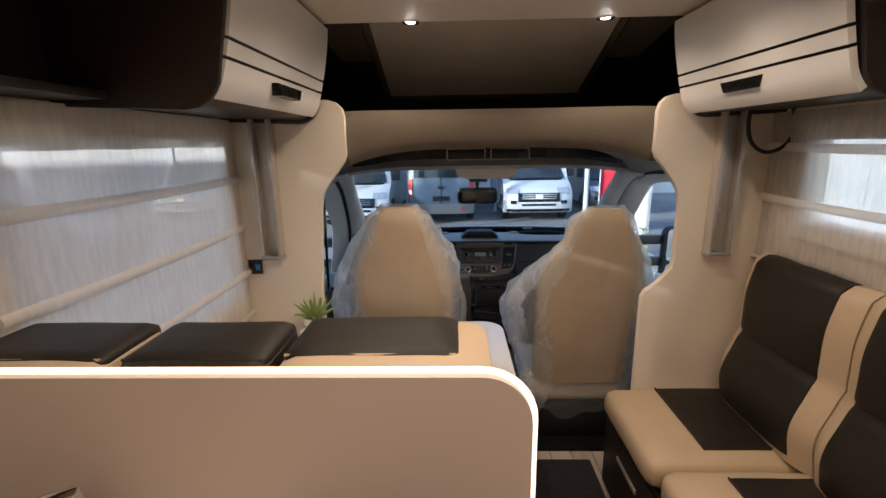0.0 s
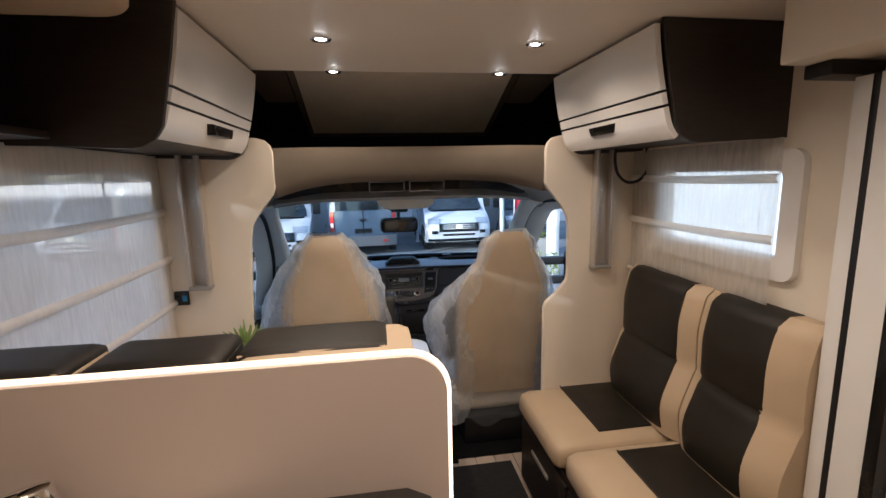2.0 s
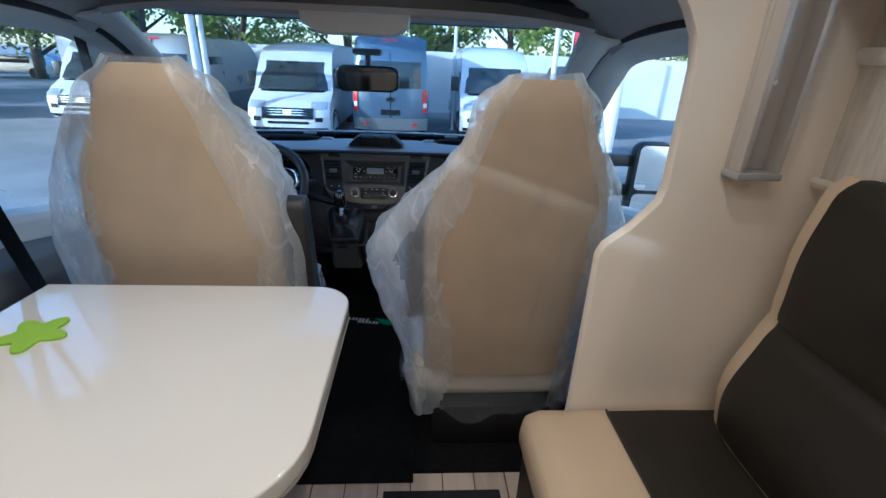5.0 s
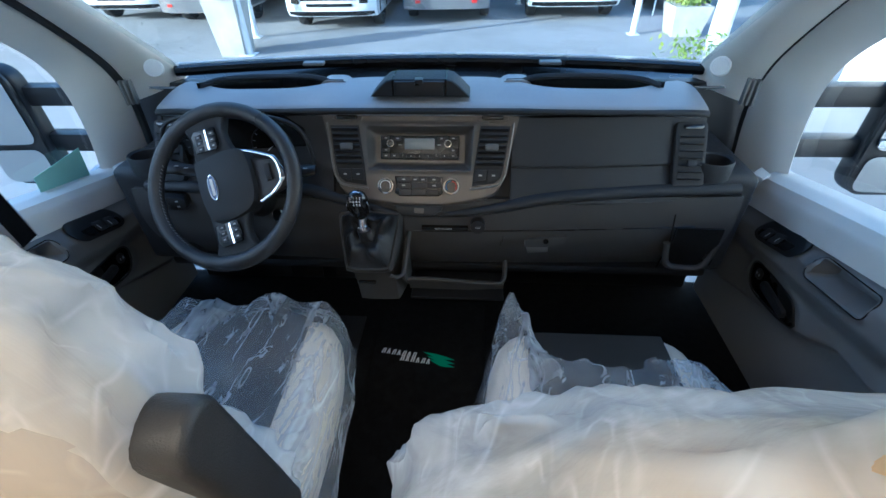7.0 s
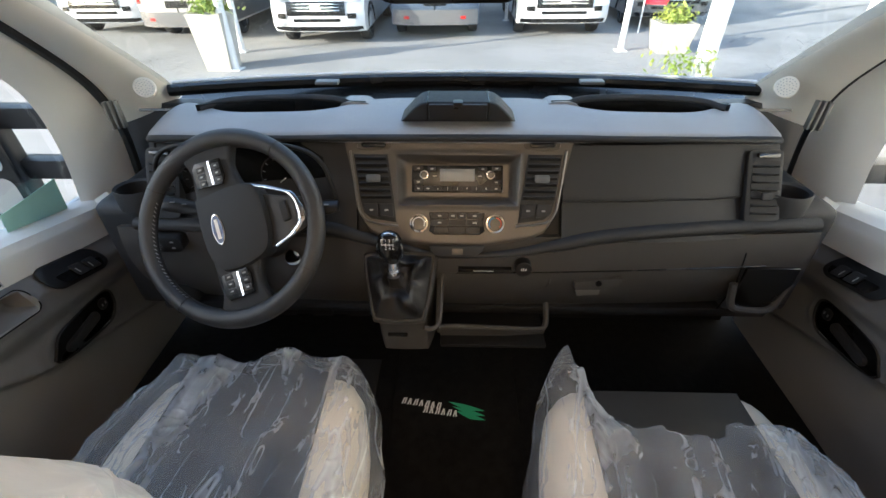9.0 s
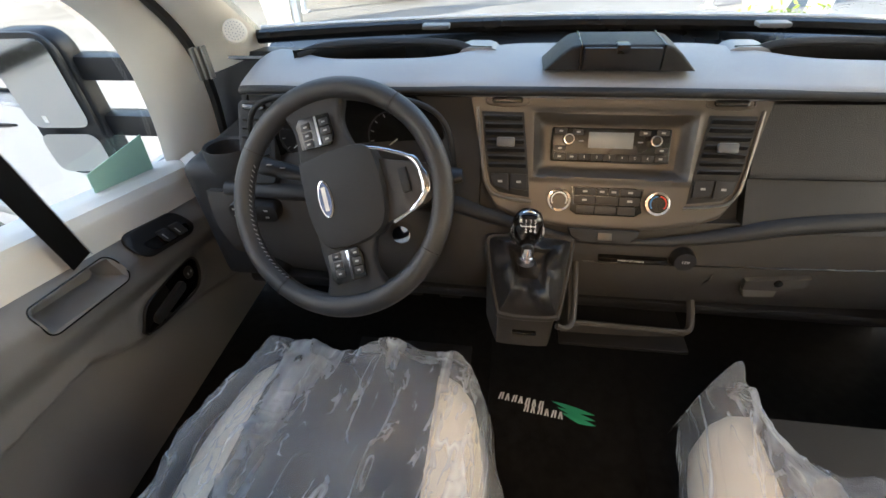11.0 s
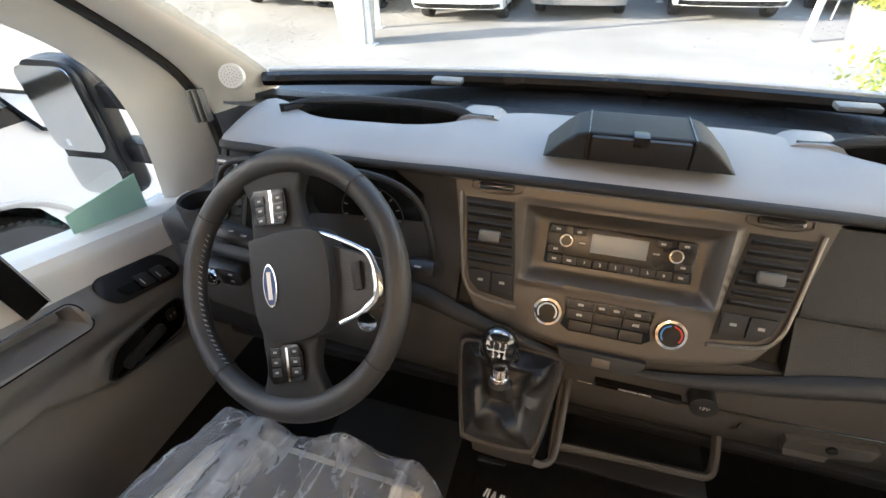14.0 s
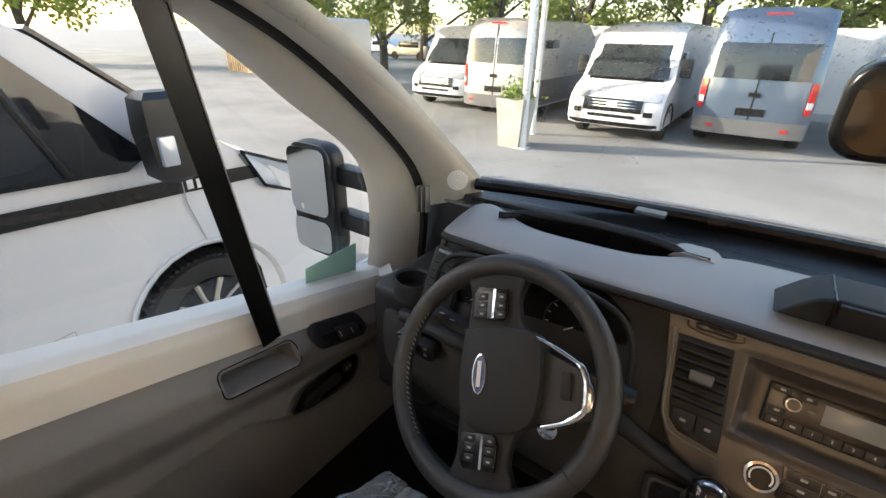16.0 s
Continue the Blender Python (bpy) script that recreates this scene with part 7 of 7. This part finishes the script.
def van_rear(cx, y0, paint, low, label, W=1.0, H=2.55, L=5.8, windows=1):
    t = thing("camper_van", label, "van", "vans across the yard", (cx, y0, GZ))
    prof = [(0.04, 0.30), (0.0, 0.42), (0.0, 1.2), (0.06, 1.9), (0.14, H - 0.12), (0.26, H), (L - 1.6, H), (L - 1.1, 2.1), (L - 0.6, 1.3), (L, 0.95), (L, 0.35)]
    part("body", body_shell(cx, prof, W, 1.2, y0, 1, 0.10), paint, t)
    yb = lambda z: y0 + (0.0 if z < 1.2 else 0.06 * (z - 1.2) / 0.7 if z < 1.9 else 0.06 + 0.08 * (z - 1.9) / 0.5)
    def panel(x0, x1, z0, z1, lift, m, nm, lab=""):
        f = lambda u, v: Vector((cx + x0 + (x1 - x0) * u, yb(z0 + (z1 - z0) * v) - lift + 0.16 * (abs(x0 + (x1 - x0) * u) / W) ** 6, GZ + z0 + (z1 - z0) * v))
        return part(nm, sheet(f, 8, 6, 0.012), m, t, lab)
    if windows == 1:
        panel(-0.80, 0.80, 1.38, 2.02, 0.02, TINTED, "rear_window", "wide dark rear window")
    else:
        panel(-0.80, -0.06, 1.40, 2.0, 0.02, TINTED, "rear_window", "dark rear window")
        panel(0.06, 0.80, 1.40, 2.0, 0.02, TINTED, "rear_window", "dark rear window")
    panel(-0.97, 0.97, 0.32, 0.62, 0.03, low, "bumper", "bumper")
    panel(-0.25, 0.25, 0.70, 0.84, 0.016, SATIN_BLACK, "plate_recess")
    panel(-0.10, 0.10, 1.06, 1.14, 0.03, SATIN_BLACK, "door_handle")
    panel(-0.012, 0.012, 0.62, H - 0.14, 0.008, SATIN_BLACK, "door_gap")
    panel(-0.2, 0.2, H - 0.13, H - 0.09, 0.02, TAIL_RED, "high_brake_lamp")
    for s in (-1, 1):
        panel(*sorted((s * 0.86, s * 0.965)), 0.78, 1.35, 0.025, TAIL_RED, "tail_lamp", "red tail lamp")
        panel(*sorted((s * 0.87, s * 0.955)), 0.90, 1.02, 0.04, LABEL, "reverse_lamp")
        panel(*sorted((s * 0.58, s * 0.70)), 0.44, 0.50, 0.045, TAIL_RED, "reflector")
        wheel_parts(t, cx + s * W * 0.985, y0 + 1.1, 0.345, s, False)
        wheel_parts(t, cx + s * W * 0.985, y0 + 4.6, 0.345, s, False)
        part("side_window", box(*sorted((cx + s * W * 0.945, cx + s * W * 0.958)), y0 + 1.0, y0 + 1.9, GZ + 1.45, GZ + 1.95, 0.004), TINTED, t)
        part("side_trim", box(*sorted((cx + s * W * 0.99, cx + s * W * 1.005)), y0 + 0.3, y0 + 4.9, GZ + 0.35, GZ + 1.0, 0.01), low, t)
    return t

van_front(-3.02, 12.62, VAN_WHITE, "white camper van with a black grille parked nose out", 1.0, 2.42)
van_front(2.36, 13.5, VAN_WHITE, "white panel van with a black grille parked nose out", 1.02, 2.5)
van_rear(-0.55, 13.4, VAN_BLUE, VAN_GREY, "blue-grey high-roof van seen from its rear doors", 1.0, 2.62)
van_rear(-6.35, 13.3, VAN_SILVER, VAN_GREY, "silver camper van with two rear windows", 0.98, 2.45, windows=2)
van_front(-8.7, 13.9, VAN_WHITE, "white motorhome with a low cab parked nose out", 1.0, 2.35)
van_front(5.2, 14.6, VAN_GREY, "grey van parked nose out", 0.95, 1.9, 4.6, 0.9)

# neighbouring motorhome beside the driver's door
nb = thing("white_motorhome", "white motorhome with a dark stripe parked alongside", "motorhome", at=(-3.85, 2.5, GZ))
NX, NW, NY = -3.82, 1.04, 4.66
nprof = [(0.10, 0.30), (0.0, 0.42), (0.0, 0.85), (0.10, 1.10), (0.62, 1.42), (1.05, 1.62), (1.55, 2.05), (1.95, 2.30), (2.25, 3.0), (6.5, 3.10), (6.5, 0.35), (1.60, 0.35), (1.56, 0.62), (1.42, 0.82), (1.20, 0.92), (0.98, 0.92), (0.76, 0.82), (0.62, 0.62), (0.58, 0.35)]
part("body", body_shell(NX, nprof, NW, 1.4, NY, -1, 0.10), VAN_WHITE, nb)
xs = NX + NW * 0.999
stripe = sheet(lambda u, v: Vector((xs + 0.012, 0.4 + 3.62 * u, 0.405 + 0.085 * v - 0.065 * u ** 2)), 20, 2, 0.004)
part("stripe", stripe, SATIN_BLACK, nb, "dark stripe along the side")
for k in range(4):
    part("lettering", box(xs + 0.0165, xs + 0.018, 3.56 + k * 0.055, 3.595 + k * 0.055, 0.372 - k * 0.004, 0.425 - k * 0.004), LABEL, nb, "white lettering bar")
part("panel_gap", tube([(xs + 0.010, 3.54, 0.46), (xs + 0.012, 3.54, 0.30), (xs + 0.012, 3.60, 0.05)], 0.004, 6), DASH_TOP, nb)
part("panel_gap", tube([(xs + 0.010, 2.62, -0.22), (xs + 0.010, 2.86, -0.20), (xs + 0.010, 2.86, -0.40)], 0.003, 6), DASH_TOP, nb)
part("side_window", prism([(2.20, 0.56), (3.30, 0.53), (3.42, 0.60), (2.95, 1.12), (2.70, 1.20), (2.20, 1.20)], "x", xs - 0.06, xs + 0.006, 0.004), TINTED, nb, "dark cab side window")
part("window_bar", tube([(xs + 0.012, 3.06, 0.56), (xs - 0.01, 2.88, 1.1)], 0.022, 8), BLACK, nb)
part("windscreen", sheet(lambda u, v: Vector((NX - 0.88 + 1.76 * u, NY - 1.05 - 0.50 * v + 0.012, GZ + 1.66 + 0.42 * v)), 6, 4, 0.02), TINTED, nb)
part("headlamp", loft([[(xs - 0.02, 3.90, 0.50), (xs - 0.16, 4.36, 0.30), (xs - 0.10, 4.36, 0.14), (xs + 0.005, 4.02, 0.30)], [(xs + 0.03, 3.92, 0.52), (xs - 0.10, 4.40, 0.31), (xs - 0.05, 4.38, 0.13), (xs + 0.03, 4.04, 0.29)]]), LAMP_CLEAR, nb, "clear swept-back headlamp")
part("headlamp_rim", tube([(xs + 0.03, 3.91, 0.525), (xs - 0.09, 4.41, 0.315), (xs - 0.045, 4.39, 0.125), (xs + 0.035, 4.03, 0.285)], 0.012, 6, closed=True), SATIN_BLACK, nb)
mm = part("mirror", loft([[(xs + 0.22 + a * w, 3.42 + b * d, z) for a, b in ((-1, -1), (1, -1), (1.1, 0), (1, 1), (-1, 1), (-1.1, 0))] for z, w, d in ((0.50, 0.05, 0.05), (0.53, 0.085, 0.085), (0.75, 0.095, 0.10), (0.90, 0.085, 0.09), (0.93, 0.05, 0.06))]), BLACK, nb, "black mirror housing")
part("indicator", box(xs + 0.285, xs + 0.338, 3.345, 3.42, 0.60, 0.74, 0.01), LAMP_CLEAR, mm, "clear indicator lens")
part("arm", box(xs - 0.02, xs + 0.16, 3.38, 3.46, 0.60, 0.72, 0.02), BLACK, mm)
for yy in (3.57, 0.1):
    wheel_parts(nb, xs - 0.03, yy, 0.405, 1, yy > 1)
part("arch", tube([(xs + 0.008, 3.57 + 0.50 * math.cos(a), GZ + 0.40 + 0.53 * math.sin(a)) for a in [math.pi * k / 16 for k in range(17)]], 0.03, 8, flat=0.5), VAN_WHITE, nb, "white wheel arch")
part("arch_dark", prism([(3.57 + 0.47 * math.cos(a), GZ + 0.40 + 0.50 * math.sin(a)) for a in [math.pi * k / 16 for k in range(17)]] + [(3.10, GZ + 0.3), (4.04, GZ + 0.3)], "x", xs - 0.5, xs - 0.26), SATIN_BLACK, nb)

# white building along the passenger side
bw = setting("building_wall", box(5.4, 5.7, -12, 9.0, GZ, 5.0), PLASTER, "white panelled building wall", "wall")
for k in range(28):
    part("joint", box(5.394, 5.3995, -8.0 + k * 0.6, -7.988 + k * 0.6, GZ, 4.98), CONCRETE, bw)
setting("boundary_wall", box(-14, 30, 21.0, 21.3, GZ, 1.5), PLASTER, "pale rendered boundary wall behind the vans", "wall")

# canopy posts, planter, flag
def post(x, y, h, r=0.06):
    t = thing("canopy_post", "white painted steel canopy post", "post", "canopy posts", (x, y, GZ))
    part("shaft", cyl((x, y, GZ), (x, y, GZ + h), r, seg=16), POST_WHITE, t)
    part("base_plate", box(x - r * 1.8, x + r * 1.8, y - r * 1.8, y + r * 1.8, GZ, GZ + 0.02, 0.004), POST_WHITE, t)
    return t
post(-4.15, 10.75, 5.0, 0.075)
post(-4.6, 12.2, 4.6, 0.06)
post(3.35, 12.2, 4.6, 0.06)
post(3.75, 9.5, 5.0, 0.14)
post(1.3, 16.0, 5.5, 0.05)
cn = thing("canopy", "grey canvas canopy over the far vans", "canopy", at=(-7, 15, 2.6))
part("canvas", sheet(lambda u, v: Vector((-13 + 10.5 * u, 11.2 + 7 * v, 2.30 + 0.9 * math.sin(3.14 * u) ** 0.6 + 0.25 * v)), 16, 6, 0.03), CANVAS, cn)
part("edge_beam", cyl((-13, 11.2, 2.28), (-2.5, 11.2, 2.28), 0.06, seg=12), POST_WHITE, cn)
def planter(x, y, tall):
    t = thing("planter", "tall square concrete planter with small green plants", "planter", "planters", (x, y, GZ))
    k = 0.30 if tall else 0.36
    h = 0.95 if tall else 0.55
    part("pot", loft([[(x + a * w, y + b * w, GZ + z) for a, b in ((-1, -1), (1, -1), (1, 1), (-1, 1))] for w, z in ((k * 0.75, 0), (k, h), (k * 0.88, h), (k * 0.85, h - 0.08))]), CONCRETE, t)
    rr = random.Random(int(x * 10))
    bm = bmesh.new()
    for _ in range(420):
        c = Vector((x + rr.gauss(0, 0.15), y + rr.gauss(0, 0.15), GZ + h + abs(rr.gauss(0, 0.14))))
        d, e = Vector((rr.gauss(0, 1), rr.gauss(0, 1), rr.gauss(0, 1))).normalized() * 0.045, Vector((rr.gauss(0, 1), rr.gauss(0, 1), rr.gauss(0, 1))).normalized() * 0.03
        bm.faces.new([bm.verts.new(q) for q in (c - d, c + e, c + d, c - e)])
    part("foliage", bm, TREE_LEAF, t, "small green leaves", smooth=False)
planter(-4.4, 10.85, True)
planter(4.3, 12.2, False)
fl = thing("flag_banner", "red advertising banner on a pole", "banner", at=(4.6, 14.2, GZ))
part("pole", cyl((4.35, 14.2, GZ), (4.35, 14.2, GZ + 3.2), 0.02, seg=10), POST_WHITE, fl)
part("cloth", sheet(lambda u, v: Vector((4.36 + 0.55 * u * (0.4 + 0.6 * math.sin(1.2 + 1.7 * v)), 14.2 + 0.05 * math.sin(5 * u + 3 * v), GZ + 0.6 + 2.5 * v)), 8, 12, 0.004), RED_FLAG, fl)

# small plants by the near corner
wd = bmesh.new()
rr = random.Random(9)
for k in range(26):
    bx, by = 2.9 + rr.random() * 0.9, 9.1 + rr.random() * 0.4
    for j in range(12):
        c = Vector((bx + rr.gauss(0, 0.06), by + rr.gauss(0, 0.06), GZ + 0.05 * j + rr.random() * 0.05))
        d, e = Vector((rr.gauss(0, 1), rr.gauss(0, 1), rr.gauss(0, 1))).normalized() * 0.05, Vector((rr.gauss(0, 1), rr.gauss(0, 1), rr.gauss(0, 1))).normalized() * 0.025
        wd.faces.new([wd.verts.new(q) for q in (c - d, c + e, c + d, c - e)])
tagged(part("weeds", wd, TREE_LEAF, None, "", False), "thin green weeds growing by the yard edge", "weeds", kind="stuff")

# trees
def tree(x, y, h, seed):
    rr = random.Random(seed)
    t = thing("tree", "leafy yellow-green tree behind the yard", "tree", "trees behind the yard", (x, y, GZ))
    bm = tube([(x, y, GZ), (x + 0.1, y, GZ + h * 0.3), (x + rr.gauss(0, 0.3), y, GZ + h * 0.6), (x + rr.gauss(0, 0.4), y, GZ + h * 0.9)], [0.22, 0.17, 0.11, 0.03], 10)
    tips = []
    for k in range(9):
        a, z0 = k * 2.4, GZ + h * (0.10 + 0.075 * k)
        ln = h * (0.40 - 0.02 * k) * (0.8 + 0.4 * rr.random())
        tip = Vector((x + math.cos(a) * ln, y + math.sin(a) * ln, z0 + ln * 0.6))
        join(bm, tube([(x, y, z0), (x + math.cos(a) * ln * 0.5, y + math.sin(a) * ln * 0.5, z0 + ln * 0.35), tip], [0.09, 0.06, 0.02], 7))
        tips += [tip, tip.lerp(Vector((x, y, z0 + ln)), 0.4)]
    tips.append(Vector((x, y, GZ + h)))
    part("trunk", bm, BARK, t)
    vs, fs = [], []
    for tip in tips:
        for _ in range(13):
            c0 = tip + Vector((rr.gauss(0, 1), rr.gauss(0, 1), rr.gauss(0, 0.7))) * h * 0.075
            for _ in range(34):
                c = c0 + Vector((rr.gauss(0, 1), rr.gauss(0, 1), rr.gauss(0, 1))) * 0.26
                d = Vector((rr.gauss(0, 1), rr.gauss(0, 1), rr.gauss(0, 1))).normalized() * 0.12
                e = d.orthogonal().normalized() * 0.07
                i = len(vs)
                vs += [c - d, c + e, c + d, c - e]
                fs.append((i, i + 1, i + 2, i + 3))
    me = bpy.data.meshes.new("crown")
    inv = t.matrix_world.inverted()
    me.from_pydata([inv @ v for v in vs], [], fs)
    me.materials.append(TREE_LEAF)
    ob = new("crown", me)
    ob.parent = t
    return t
t1, t2 = tree(-14, 27, 8.5, 1), tree(-8.5, 25, 7.5, 2)
for i, (x, y, q, src) in enumerate(((-3.5, 26, 1.1, t1), (0.5, 28, 1.15, t2), (5, 26, 1.0, t1), (10, 27, 1.1, t2), (-20, 24, 1.2, t2), (-27, 20, 1.3, t1), (-34, 30, 1.5, t2), (-42, 22, 1.5, t1), (-38, 12, 1.4, t2), (15, 24, 1.0, t1), (-24, 33, 1.5, t1), (-50, 34, 1.7, t2))):
    o = copy_thing(src, Matrix.Translation((x, y, GZ)) @ Matrix.Rotation(i * 1.3, 4, "Z") @ Matrix.Scale(q, 4))
    o.scale = (q, q, q)

# distance beyond the fence on the far side
fence = thing("timber_fence", "weathered timber slat fence by the yard gate", "fence", at=(-24, 15, GZ))
for k in range(30):
    part("slat", box(-25 + k * 0.20, -24.88 + k * 0.20, 16.9, 16.95, GZ, GZ + 1.35), TIMBER, fence, smooth=False)
part("rail", box(-25, -19, 16.951, 17.0, GZ + 1.0, GZ + 1.1), TIMBER, fence)
part("rail", box(-25, -19, 16.951, 17.0, GZ + 0.3, GZ + 0.4), TIMBER, fence)
cvn = thing("caravan", "white caravan parked across the yard", "caravan", at=(-14.5, 13, GZ))
part("body", box(-18.3, -13.8, 14.5, 16.6, GZ + 0.35, GZ + 2.5, 0.2, 4), VAN_WHITE, cvn)
part("window", box(-17.6, -16.4, 14.46, 14.52, GZ + 1.3, GZ + 1.9, 0.02), TINTED, cvn)
part("window", box(-15.6, -14.4, 14.46, 14.52, GZ + 1.3, GZ + 1.9, 0.02), TINTED, cvn)
for x in (-17.0, -15.2):
    part("wheel", cyl((x, 14.42, GZ + 0.35), (x, 14.6, GZ + 0.35), 0.35, seg=28, w=0.03), RUBBER, cvn)
    part("hub", cyl((x, 14.40, GZ + 0.35), (x, 14.45, GZ + 0.35), 0.2, seg=20), ALU, cvn)
def far_car(x, y, paint):
    t = thing("parked_car", "small car parked in the distance", "car", "distant parked cars", (x, y, GZ))
    part("body", prism([(x + a, GZ + b) for a, b in ((-2.1, 0.3), (-2.15, 0.7), (-1.3, 0.85), (-0.7, 1.4), (1.0, 1.45), (1.9, 0.9), (2.1, 0.8), (2.1, 0.3))], "y", y, y + 1.7, 0.1, 3), paint, t)
    part("window", box(x - 0.85, x + 1.2, y - 0.012, y + 0.01, GZ + 0.92, GZ + 1.32, 0.006), TINTED, t)
    for dx in (-1.35, 1.3):
        part("wheel", cyl((x + dx, y - 0.02, GZ + 0.32), (x + dx, y + 0.2, GZ + 0.32), 0.32, seg=20), RUBBER, t)
for i in range(9):
    far_car(-44 + i * 2.9 * (1 if i % 2 else 1.05), 33 + (i % 3) * 3.2, (VAN_WHITE, VAN_GREY, VAN_SILVER, VAN_BLUE)[i % 4])

# ---- floor planks, last ----
floor_ob = bpy.data.objects["floor"]
plank_me = {}
def plank(x0, x1, y0, y1):
    key = (round(x1 - x0, 3), round(y1 - y0, 3))
    if key not in plank_me:
        bm = box(0, x1 - x0, 0, y1 - y0, -0.005, 0.0, 0.0012, 1)
        me = bpy.data.meshes.new("plank")
        bm.to_mesh(me)
        bm.free()
        me.materials.append(PLANK)
        plank_me[key] = me
    o = new("plank", plank_me[key])
    o.parent = floor_ob
    o.location = (x0, y0, 0)
k, x = 0, XL + 0.003
while x < XR - 0.08:
    cut = (0.35, -0.3, 0.9)[k % 3]
    plank(x, x + 0.097, YB + 0.01, cut)
    plank(x, x + 0.097, cut + 0.003, 2.135)
    x += 0.1
    k += 1
